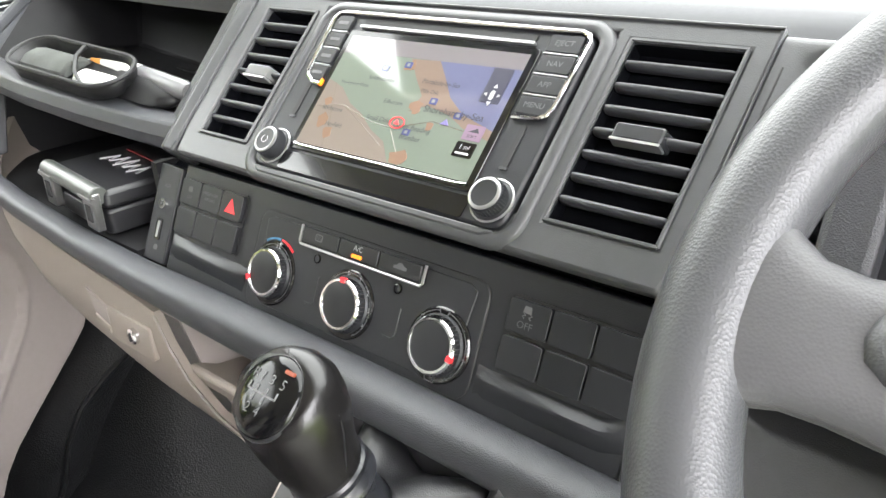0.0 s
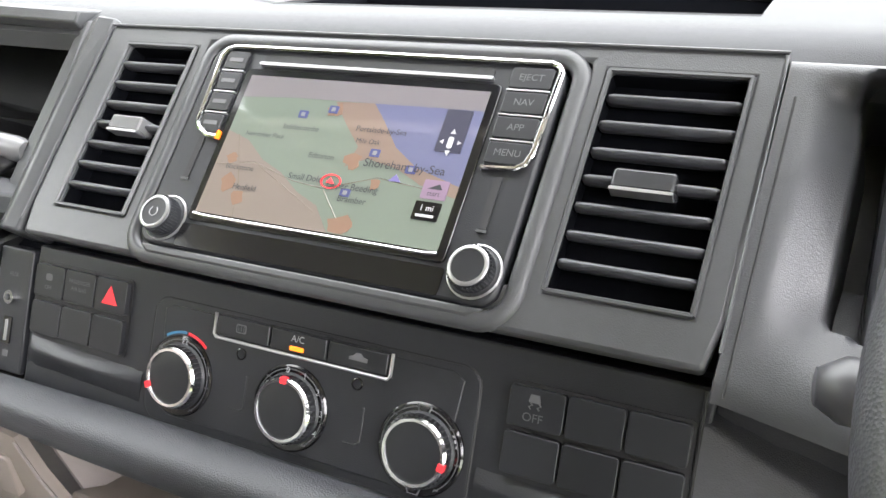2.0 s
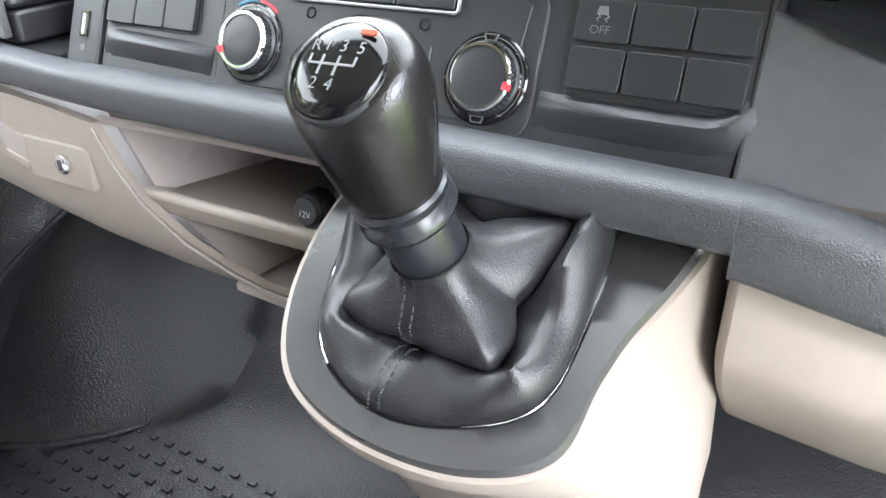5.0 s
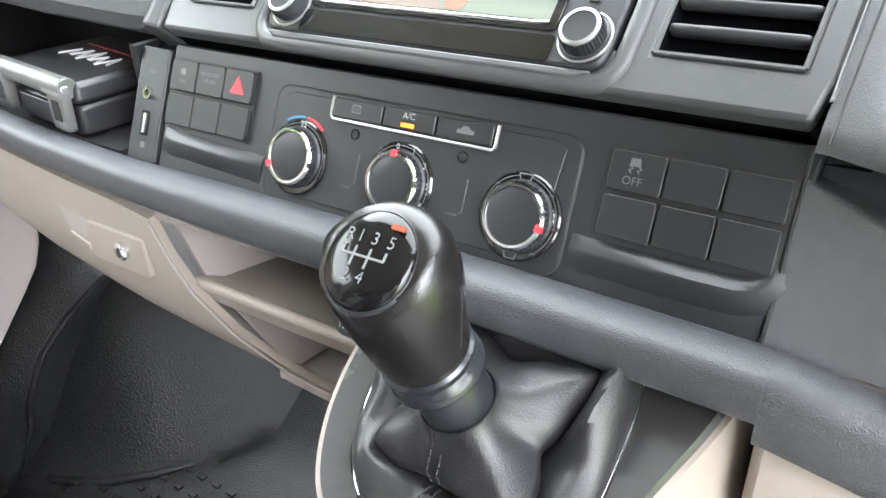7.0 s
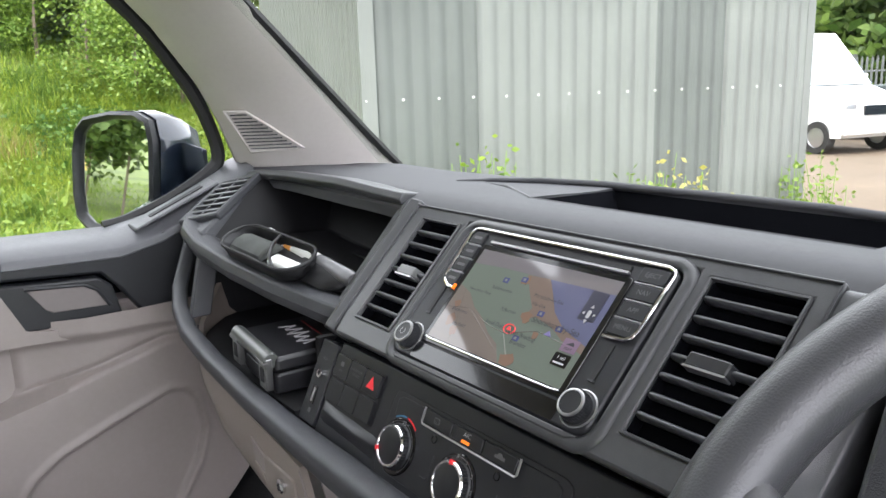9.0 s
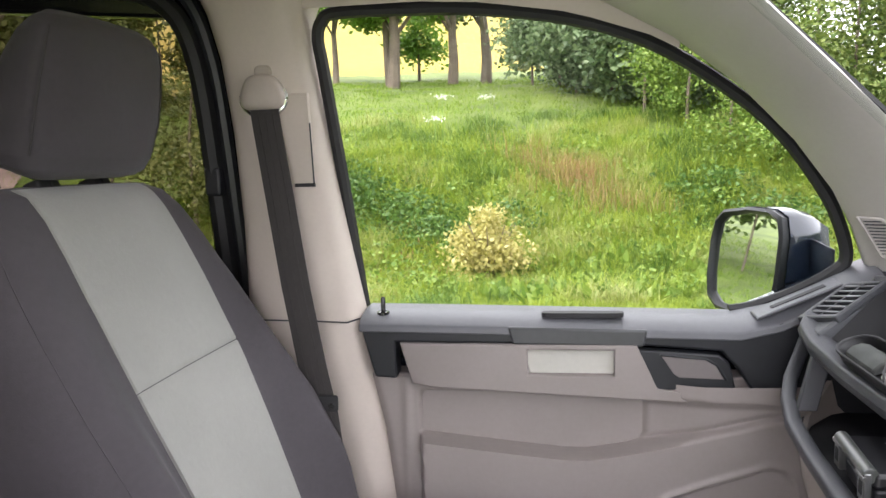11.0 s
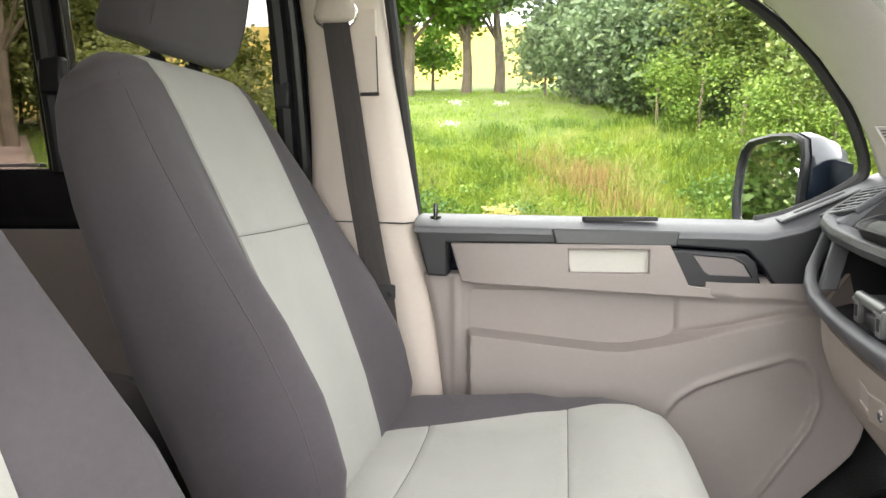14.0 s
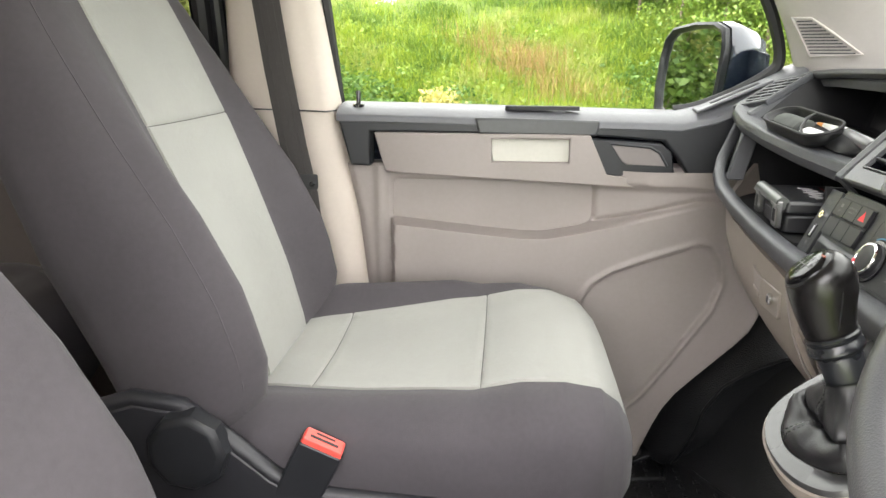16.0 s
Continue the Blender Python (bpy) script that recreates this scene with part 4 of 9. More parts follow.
for k in range(3):
    a = -0.0545 + 0.0372 * k
    part("key", prism(rrect(a + 0.0003, -0.0022, a + 0.0364, 0.0092, 0.0012), 0.001, 0.0052, M2, 0.985), button_plastic, bar, bevel=0.0006)
part("silver_trim", tube([M2 @ Vector((*p, 0.0042)) for p in ((-0.0562, 0.0098), (-0.0562, -0.002), (-0.0545, -0.0038), (0.0565, -0.0038), (0.0582, -0.002), (0.0582, 0.0098))], 0.001, 8), silver, bar, "silver trim under the keys")
words("A/C", 0.0052, M2 @ Matrix.Translation((0.001, 0.0056, 0.0054)), white_print, bar)
part("ac_lamp", prism(rrect(-0.0035, -0.0008, 0.0055, 0.0016, 0.0006), 0.004, 0.0058, M2), lamp_and_glint_orange, bar, "lit amber lamp")
part("window_mark", prism(rrect(-0.0405, 0.0015, -0.0335, 0.0065, 0.0012), 0.004, 0.0054, M2), grey_print, bar)
part("window_mark", prism(rrect(-0.0398, 0.0022, -0.0342, 0.0058, 0.001), 0.004, 0.00555, M2), button_plastic, bar)
for k in range(3):
    part("window_mark", prism(rrect(-0.0388 + 0.0018 * k, 0.0026, -0.0384 + 0.0018 * k, 0.0054, 0.0001), 0.004, 0.0056, M2), grey_print, bar)
part("recirculate_mark", prism([(0.0335, 0.002), (0.0445, 0.002), (0.0445, 0.004), (0.042, 0.0045), (0.0405, 0.0062), (0.0375, 0.0062), (0.036, 0.0044), (0.0335, 0.0038)], 0.004, 0.0054, M2), grey_print, bar)
for n_k, (x, s, mark) in enumerate(((-0.0785, -0.032, 205), (0.0, -0.0325, 92), (0.0795, -0.0345, -12))):
    km = M2 @ Matrix.Translation((x, s, 0.0018))
    dial = part("dial", lathe([(0.0238, -0.001), (0.0238, 0.001), (0.0228, 0.0018), (0.0, 0.0018)], km, 48, caps=False), gloss_black, heat, "black dial plate with white marks")
    knob = part("knob", lathe([(0.0198, 0.0015), (0.0192, 0.0025), (0.0184, 0.0032), (0.0174, 0.0078), (0.0155, 0.009)], km, 48), panel_plastic, heat, "black knob with a silver ring")
    part("knob_ring", lathe([(0.0176, 0.0074), (0.0178, 0.0086), (0.0168, 0.0099), (0.0153, 0.0099), (0.0148, 0.0088)], km, 48, caps=False), chrome, knob)
    part("knob_face", lathe([(0.0151, 0.0075), (0.0151, 0.0088), (0.0135, 0.0093), (0.004, 0.0091)], km, 48), button_plastic, knob)
    bm = bmesh.new()
    for k in range(40):
        t = 6.28318 * k / 40
        add_box(bm, (0.0181 * math.cos(t), 0.0181 * math.sin(t), 0.0052), (0.0009, 0.0009, 0.0044), km)
    part("knob_ribs", bm, button_plastic, knob, smooth=0)
    a = radians(mark)
    mm = km @ Matrix.Rotation(a, 4, "Z")
    part("pointer", prism(rrect(0.0146, -0.0019, 0.0181, 0.0019, 0.0004), 0.0072, 0.0103, mm), red_mark, knob)
    bm = bmesh.new()
    add_prism(bm, ring_pts(0, 0, 0.0216, 40, -60, 240) + ring_pts(0, 0, 0.0212, 40, -60, 240)[::-1], 0.0017, 0.0021, km)
    for k in range(7):
        t = radians(-55 + 48 * k)
        add_box(bm, (0.0214 * math.cos(t), 0.0214 * math.sin(t), 0.0019), (0.0022, 0.0007, 0.0004), km)
    part("dial_scale", bm, grey_print, dial)
    if n_k == 0:
        bm = bmesh.new()
        add_prism(bm, ring_pts(0, 0, 0.0262, 14, 50, 84) + ring_pts(0, 0, 0.0248, 14, 50, 84)[::-1], 0.0002, 0.0008, km)
        part("heat_mark", bm, red_mark, dial)
        bm = bmesh.new()
        add_prism(bm, ring_pts(0, 0, 0.0262, 14, 88, 122) + ring_pts(0, 0, 0.0248, 14, 88, 122)[::-1], 0.0002, 0.0008, km)
        part("cold_mark", bm, blue_mark, dial)
        words("22", 0.0052, km @ Matrix.Translation((0.0018, 0.0207, 0.0021)), white_print, dial)
    elif n_k == 1:
        for k in range(5):
            t = radians(100 - 32 * k)
            words(str(k), 0.0046, km @ Matrix.Translation((0.0207 * math.cos(t), 0.0207 * math.sin(t), 0.0021)), white_print, dial)
    else:
        for t in (90, -90):
            mx, my = 0.0209 * math.cos(radians(t)), 0.0209 * math.sin(radians(t))
            part("screen_mark", prism([(mx - 0.0042, my + 0.0018), (mx + 0.0042, my + 0.0018), (mx + 0.003, my - 0.002), (mx - 0.003, my - 0.002)], 0.0016, 0.0022, km), grey_print, dial)
            part("screen_mark", prism([(mx - 0.0033, my + 0.0012), (mx + 0.0033, my + 0.0012), (mx + 0.0023, my - 0.0013), (mx - 0.0023, my - 0.0013)], 0.0016, 0.0024, km), gloss_black, dial)

for side, xs_, rows in (("left", (-0.2065, -0.1795, -0.1525, -0.1255), ((0.0155, -0.0062), (-0.0085, -0.0305))), ("right", (0.1215, 0.1498, 0.1775, 0.206), ((0.0095, -0.0108), (-0.0128, -0.034)))):
    sw = thing("switch_block", "block of six dark switches in two rows", "switches")
    part("backing", prism(rrect(xs_[0] - 0.0012, rows[1][1] - 0.0012, xs_[3] + 0.0012, rows[0][0] + 0.0012, 0.003), -0.002, 0.0009, M2), seal_rubber, sw)
    for r, (s1, s0) in enumerate(rows):
        for k in range(3):
            b = part("switch", prism(rrect(xs_[k] + 0.0006, s0 + 0.0004, xs_[k + 1] - 0.0006, s1 - 0.0004, 0.0018), 0.0, 0.0042, M2, 0.995), button_plastic, sw, bevel=0.0004)
            cx, cs = (xs_[k] + xs_[k + 1]) / 2, (s0 + s1) / 2
            if side == "left" and r == 0 and k == 2:
                b["label"] = "hazard switch with a red triangle"
                part("triangle", prism([(cx - 0.0065, cs - 0.0052), (cx + 0.0065, cs - 0.0052), (cx, cs + 0.0062)], 0.003, 0.0045, M2), red_mark, b)
            if side == "left" and r == 0 and k == 1:
                words("PASSENGER", 0.0036, M2 @ Matrix.Translation((cx, cs + 0.0035, 0.0044)), grey_print, b)
                words("AIR BAG", 0.0036, M2 @ Matrix.Translation((cx, cs - 0.001, 0.0044)), grey_print, b)
            if side == "left" and r == 0 and k == 0:
                part("start_stop_mark", prism(rrect(cx - 0.003, cs + 0.0005, cx + 0.003, cs + 0.005, 0.0015), 0.003, 0.0044, M2), grey_print, b)
                words("OFF", 0.0036, M2 @ Matrix.Translation((cx, cs - 0.004, 0.0044)), grey_print, b)
            if side == "right" and r == 0 and k == 0:
                words("OFF", 0.0058, M2 @ Matrix.Translation((cx - 0.001, cs - 0.0045, 0.0044)), grey_print, b)
                part("skid_mark", prism([(cx - 0.004, cs + 0.0028), (cx + 0.002, cs + 0.0028), (cx + 0.0012, cs + 0.0068), (cx - 0.0032, cs + 0.0068)], 0.003, 0.0044, M2), grey_print, b)
                for q in (-0.003, 0.0012):
                    part("skid_mark", tube([M2 @ Vector((cx + q + dx, cs + dy, 0.0044)) for dx, dy in ((0, 0.0028), (0.0012, 0.0018), (-0.0006, 0.0008), (0.0006, -0.0004))], 0.0004, 4), grey_print, b)

# ---- gear console and lever ----
console = thing("gear_console", "beige gear console with a dark trim ring", "gear console")
top_o, top_d, top_n = Vector((0.105, -0.06, 1.006)), Vector((0, -0.88, -0.47)), Vector((0, -0.47, 0.88))
plan = [(0.103, -0.036), (0.104, 0.0), (0.105, 0.04), (0.097, 0.08), (0.076, 0.112), (0.042, 0.129), (0.0, 0.134), (-0.042, 0.129), (-0.076, 0.112), (-0.097, 0.08), (-0.105, 0.04), (-0.104, 0.0), (-0.103, -0.036)]


def round_off(pts, n=5):
    """A smooth curve through the points."""
    out = []
    for i in range(len(pts) - 1):
        p0, p1, p2, p3 = (Vector(pts[max(0, min(len(pts) - 1, i + k))]) for k in (-1, 0, 1, 2))
        for k in range(n):
            t = k / n
            out.append(tuple(0.5 * (2 * p1 + (p2 - p0) * t + (2 * p0 - 5 * p1 + 4 * p2 - p3) * t * t + (3 * p1 - p0 - 3 * p2 + p3) * t ** 3)))
    return out + [tuple(pts[-1])]


plan = round_off(plan)
# the top narrows towards the seats on the driver's side, the flank below it stays wide
wide = list(plan)
plan = [(a - (0.022 * smooth01((b + 0.02) / 0.08) * (1 - 0.75 * smooth01((b - 0.07) / 0.05)) * min(1.0, a / 0.07) if a > 0 else 0.0), b + 0.006 * smooth01((b - 0.06) / 0.06)) for a, b in plan]


def on_top(a, b, h=0.0, k=1.0):
    return top_o + Vector((1, 0, 0)) * a * k + top_d * (0.075 + (b - 0.075) * k) + top_n * h


rings = [[on_top(a, b, 0, 0.93) for a, b in plan], [on_top(a, b, -0.001, 0.985) for a, b in plan], [on_top(a, b, -0.012) for a, b in plan]]
for z, shrink, fwd in ((0.9, 0.99, 0.03), (0.8, 0.93, 0.075), (0.68, 0.84, 0.13), (0.5, 0.74, 0.19)):
    rings.append([Vector((0.105 + a * (shrink if a < 0 else 1 + (0.06 if z > 0.75 else -0.06) * abs(a) / 0.105), -0.06 - b * 0.86 * shrink + fwd, min(z, (on_top(a, b, -0.02)).z))) for a, b in wide])
part("body", loft(rings, closed=False), beige, console, "beige moulded console body")
# the gaiter's opening in the console top: across, and towards the seats
OPENING = round_off([(-0.079, 0.0), (-0.074, -0.013), (-0.02, -0.017), (0.038, -0.013), (0.053, -0.007), (0.0585, 0.01), (0.0595, 0.05), (0.0575, 0.083), (0.048, 0.101), (0.028, 0.113), (0.0, 0.121), (-0.022, 0.12), (-0.042, 0.113), (-0.057, 0.102), (-0.068, 0.086), (-0.076, 0.058), (-0.0795, 0.028), (-0.079, 0.0)], 4)
MID = Vector((-0.0085, 0.054))


def reach(outline, th):
    """How far an outline lies from the lever's foot in one direction."""
    d = Vector((math.cos(th), math.sin(th)))
    far = 0.0
    for p, q in zip(outline, outline[1:] + outline[:1]):
        p, e = Vector(p) - MID, Vector(q) - Vector(p)
        den = d.x * e.y - d.y * e.x
        if abs(den) > 1e-9:
            u, r = (p.x * d.y - p.y * d.x) / den, (p.x * e.y - p.y * e.x) / den
            if -1e-6 <= u <= 1.000001:
                far = max(far, r)
    return far


TURNS = [6.28318 * k / 112 for k in range(112)]
rim_in = [MID + reach(OPENING, t) * Vector((math.cos(t), math.sin(t))) for t in TURNS]
edge_out = [(a * 0.94, 0.075 + (b - 0.075) * 0.94) for a, b in plan] + [(-0.05, -0.0365), (0.05, -0.0365)]
rim_out = [MID + reach(edge_out, t) * Vector((math.cos(t), math.sin(t))) for t in TURNS]
console_trim = material("console_trim_plastic", (0.032, 0.032, 0.033), 0.27, grain=0.04, grain_scale=1500, wear=0.12)
bm = bmesh.new()
add_loft(bm, [[on_top(*p, h) for p in ring] + [on_top(*ring[0], h)] for ring, h in (([q + (q - MID) * 0.02 for q in rim_out], -0.004), ([q * 1.0 for q in rim_out], 0.002), ([q.lerp(p, 0.06) for q, p in zip(rim_out, rim_in)], 0.0042), ([q.lerp(p, 0.92) for q, p in zip(rim_out, rim_in)], 0.0042), (rim_in, 0.0028), (rim_in, -0.012))], closed=False)
part("trim_ring", bm, console_trim, console, "satin dark grey trim ring", smooth=40)
on_rim = [rim_in[k % 112] for k in range(112)]
near_side = [k for k in range(-20, 20)]
part("silver_insert", tube([on_top(*on_rim[k], 0.0042) for k in near_side], [0.0004 + 0.0009 * math.exp(-((k + 8) / 5) ** 2) for k in near_side], 6), chrome, console)
part("silver_insert", tube([on_top(*on_rim[k], 0.0042) for k in range(40, 60)], 0.0004, 6), chrome, console)
part("console_back", box((0.105, -0.03, 0.95), (0.2, 0.04, 0.1)), dark_plastic, console)

lever = thing("gear_lever", "black leather gear lever with a gloss shift-pattern cap", "gear lever")
foot, tip = Vector((0.0965, -0.1262, 1.016)), Vector((0.0828, -0.1651, 1.106))
ax = (tip - foot).normalized()
gm = Matrix.Identity(4)
gx = Vector((1, 0, 0)) - ax * ax.x
gx.normalize()
gy = ax.cross(gx)
for r in range(3):
    gm[r][0], gm[r][1], gm[r][2], gm[r][3] = gx[r], gy[r], ax[r], foot[r]
# leather gaiter: a lower roll along the frame and an upper skirt, both drawn out to points at the four corners
CORNERS = [radians(a) for a in (140, 36, -47, -134)]


def star(th, w, turn=0.0):
    best = 0.0
    for c in CORNERS:
        d = abs((th - c - turn + 3.14159) % 6.28318 - 3.14159)
        best = max(best, 1 - d / w)
    return max(0.0, best) ** 1.25


GAITER_N = 112
rings = []
for lv in range(11):
    ring = []
    for i, t in enumerate(TURNS):
        c1, c2 = star(t, 0.62), star(t, 0.7, 0.1)
        back = smooth01((-math.sin(t) + 0.15) / 0.7)
        front = smooth01((math.sin(t) - 0.1) / 0.7)
        rip = 0.0013 * math.sin(7 * t + 1.3 * lv) + 0.001 * math.sin(13 * t - 2.1 * lv)
        k, h = (
            (0.0, -0.006),
            (0.0 + 0.01 * c1, 0.006 + 0.006 * back),
            (0.07 - 0.03 * c1, 0.0135 + 0.0125 * back + 0.003 * c1),
            (0.2 - 0.13 * c1 + 0.12 * front, 0.018 + 0.0115 * back + 0.005 * c1 - 0.003 * front),
            (0.34 - 0.16 * c1 + 0.1 * front, 0.0135 + 0.008 * back + 0.002 * c1),
            (0.52 - 0.24 * c2 + 0.04 * front, 0.003 + 0.005 * c2),
            (0.44 - 0.24 * c2 + 0.05 * front, 0.0125 + 0.006 * c2),
            (0.5 - 0.2 * c2, 0.0205 + 0.006 * c2),
            (0.68 - 0.08 * c2, 0.0285),
            (0.88, 0.036),
            (1.0, 0.043))[lv]
        if 0 < lv < 9:
            k, h = k + 4 * rip * (0.3 if lv < 3 else 1.0), h + rip
        rim = rim_in[i]
        p = on_top(*(rim.lerp(MID, k)), h)
        core = foot + ax * 0.004 + gx * (0.0188 * math.cos(t)) - gy * (0.0188 * math.sin(t))
        w = smooth01((k - 0.45) / 0.55) if lv > 6 else 0.0
        ring.append(p.lerp(core, w if lv < 10 else 1.0))
    rings.append(ring)
gb = loft(rings, caps=False)
gb.verts.index_update()
sharp = gb.edges.layers.float.new("crease_edge")
peaks = {min(range(GAITER_N), key=lambda i: abs((TURNS[i] - c + 3.14159) % 6.28318 - 3.14159)) for c in CORNERS}
for e in gb.edges:
    (r0, c0), (r1, c1) = (divmod(v.index, GAITER_N) for v in e.verts)
    if r0 == r1 and r0 in (3, 5, 6):
        e[sharp] = 0.55
    elif c0 == c1 and c0 in peaks and 1 <= min(r0, r1) <= 7:
        e[sharp] = 0.8
gaiter = part("gaiter", gb, leather, lever, "creased black leather gaiter", smooth=80)
sub = gaiter.modifiers.new("soft_leather", "SUBSURF")
sub.levels = sub.render_levels = 1
for seam, lo_, hi_ in ((30, 1, 9), (83, 1, 4)):
    bm = bmesh.new()
    for off in (-0.0028, 0.0028):
        for k in range(lo_, hi_):
            p, q = (rings[m][seam] + Vector((off, 0, 0)) + top_n * 0.0006 for m in (k, k + 1))
            for u in (0.05, 0.3, 0.55, 0.8):
                add_tube(bm, [p.lerp(q, u), p.lerp(q, u + 0.15)], 0.00055, 5)
    part("stitching", bm, seal_rubber, lever)
part("collar", lathe([(0.0165, -0.006), (0.0178, 0.0), (0.0178, 0.0225), (0.0172, 0.0245), (0.0206, 0.0265), (0.0224, 0.0295), (0.0221, 0.033), (0.0204, 0.0352), (0.0199, 0.0365), (0.0215, 0.0385), (0.0218, 0.0415), (0.02, 0.0435)], gm, 40), slat_black, lever, "smooth black lever collar")
# cap faces the driver, up and back; the knob is flattened under it
cap_n = Vector((-0.05, -0.67, 0.74)).normalized()
head = gm @ Vector((0, 0.0062, 0.0825))
knob_rings = []
for h, rx, ry, off in ((0.0415, 0.0195, 0.0192, 0.0), (0.046, 0.0208, 0.0204, 0.0002), (0.054, 0.0222, 0.0218, 0.001), (0.062, 0.0242, 0.0236, 0.0025), (0.07, 0.0263, 0.0254, 0.0045), (0.078, 0.0277, 0.0264, 0.006), (0.086, 0.0279, 0.0262, 0.0068), (0.093, 0.0264, 0.0244, 0.0068), (0.099, 0.023, 0.0208, 0.0062), (0.103, 0.0178, 0.0158, 0.0055), (0.1055, 0.0105, 0.009, 0.005), (0.1062, 0.003, 0.003, 0.005)):
    ring = []
    for k in range(64):
        p = gm @ Vector((rx * 1.03 * math.cos(6.28318 * k / 64), ry * 1.03 * math.sin(6.28318 * k / 64) + off, 0.0415 + (h - 0.0415) * 1.09))
        e = (p - head).dot(cap_n) - 0.019
        ring.append(p - cap_n * (0.9 * e) if e > 0 else p)
    knob_rings.append(ring)
KNOB_SIDE = [(0.0415, 0.0193), (0.054, 0.0221), (0.063, 0.0243), (0.073, 0.0263), (0.083, 0.0271), (0.091, 0.0262), (0.098, 0.0232), (0.1035, 0.0185)]
part("knob", loft(knob_rings), knob_leather, lever, "worn glossy black leather knob", smooth=80)
for sx in (-1, 1):
    part("knob_seam", tube([gm @ Vector((sx * (lerp([(r[0], r[1]) for r in KNOB_SIDE], h) + 0.0002), lerp([(0.05, 0.0), (0.075, 0.01), (0.09, 0.014), (0.1, 0.013)], h), h)) for h in span(0.05, 0.09, 12)], 0.0007, 5), leather, lever)
cap_c = head + cap_n * 0.0206
cx_ = (Vector((1, 0.0, 0)) - cap_n * cap_n.x).normalized()
cy_ = cap_n.cross(cx_)
cm = Matrix.Identity(4)
for r in range(3):
    cm[r][0], cm[r][1], cm[r][2], cm[r][3] = cx_[r], cy_[r], cap_n[r], cap_c[r]
cap_black = material("cap_black_plastic", (0.004, 0.004, 0.0045), 0.1, specular=0.3, wear=0.05)
cap = part("cap", lathe([(0.0202, -0.008), (0.0202, -0.001), (0.019, 0.001), (0.014, 0.0024), (0.007, 0.003), (0.0, 0.0031)], cm, 48, caps=False), cap_black, lever, "gloss black cap with a five-speed pattern", smooth=80)
part("cap_ring", lathe([(0.0216, -0.006), (0.0214, -0.002), (0.0204, -0.001), (0.0202, -0.004)], cm, 48, caps=False), leather, cap)
up = cm @ Matrix.Translation((0.0004, -0.0012, 0.0033)) @ Matrix.Diagonal((1.3, 1.25, 1, 1))
dim_white = material("worn_white_printing", (0.12, 0.12, 0.125), 0.5, wear=0)
for t_, x, y in (("R", -0.0085, 0.0068), ("1", -0.0042, 0.0068), ("3", 0.0012, 0.0068), ("5", 0.0068, 0.0068), ("2", -0.0042, -0.0058), ("4", 0.0012, -0.0058)):
    words(t_, 0.0056, up @ Matrix.Translation((x, y, -0.0005 if abs(x) > 0.006 else 0)), dim_white if t_ in "135" else grey_print, cap)
bm = bmesh.new()
add_box(bm, (-0.0008, 0.0008, 0), (0.0155, 0.0007, 0.0004), up)
for x, y0, y1 in ((-0.0085, 0.0008, 0.0036), (-0.0042, -0.0028, 0.0036), (0.0012, -0.0028, 0.0036), (0.0068, 0.0008, 0.0036)):
    add_box(bm, (x, (y0 + y1) / 2, 0), (0.0007, y1 - y0, 0.0004), up)
part("shift_pattern", bm, dim_white, cap)
part("badge_mark", prism(rrect(0.0045, 0.0112, 0.0095, 0.0128, 0.0005), -0.001, 0.0, up), material("red_badge", (0.2, 0.035, 0.012), 0.4, wear=0), cap)

# ---- steering wheel, stalk and instruments ----
wheel = thing("steering_wheel", "grey-black grained steering wheel with pale spokes", "steering wheel")
wc = Vector((0.4455, -0.117, 1.2))
wm = plane_matrix(tuple(wc), (0, 0.724, 0.690), (0, -0.690, 0.724))
part("rim", tube([wm @ Vector((0.1795 * math.cos(6.28318 * k / 96), 0.1795 * math.sin(6.28318 * k / 96), 0)) for k in range(96)], 0.017, 20, True), wheel_leather, wheel, "grained rim")
for sgn in (-1, 1):
    rings = []
    for r_, v, w, th, dz in ((0.05, -0.008, 0.042, 0.018, -0.012), (0.09, -0.0075, 0.031, 0.015, -0.008), (0.12, -0.007, 0.0245, 0.013, -0.004), (0.14, -0.0075, 0.0225, 0.012, -0.002), (0.152, -0.007, 0.0235, 0.012, 0.0), (0.161, -0.005, 0.028, 0.012, 0.0), (0.168, -0.003, 0.036, 0.012, 0.0), (0.176, -0.001, 0.05, 0.012, 0.0)):
        rings.append([wm @ Vector((sgn * r_, v + w * sgn_pow(math.cos(6.28318 * k / 28), 0.7), dz + th * sgn_pow(math.sin(6.28318 * k / 28), 0.7))) for k in range(28)])
    spoke = part("spoke", loft(rings), wheel_spoke, wheel, "grey spoke", smooth=60)
    pad = [(-0.06, -0.026), (0.0, -0.021), (0.03, -0.018), (0.037, -0.013), (0.039, -0.006), (0.037, 0.002), (0.03, 0.008), (0.0, 0.012), (-0.06, 0.018)]
    part("spoke_pad", prism([(sgn * (0.1 + a), b) for a, b in pad], 0.0, 0.0125, wm, 0.9), wheel_leather, spoke, "raised spoke pad", bevel=0.004)
for sgn in (-1, 1):
    part("spoke", loft([[wm @ Vector((sgn * 0.03 + a * w, y, b)) for a, b in ((-1, -0.014), (1, -0.014), (1, 0.006), (-1, 0.006))] for y, w in ((-0.05, 0.018), (-0.12, 0.013), (-0.172, 0.014))]), wheel_spoke, wheel, bevel=0.004)
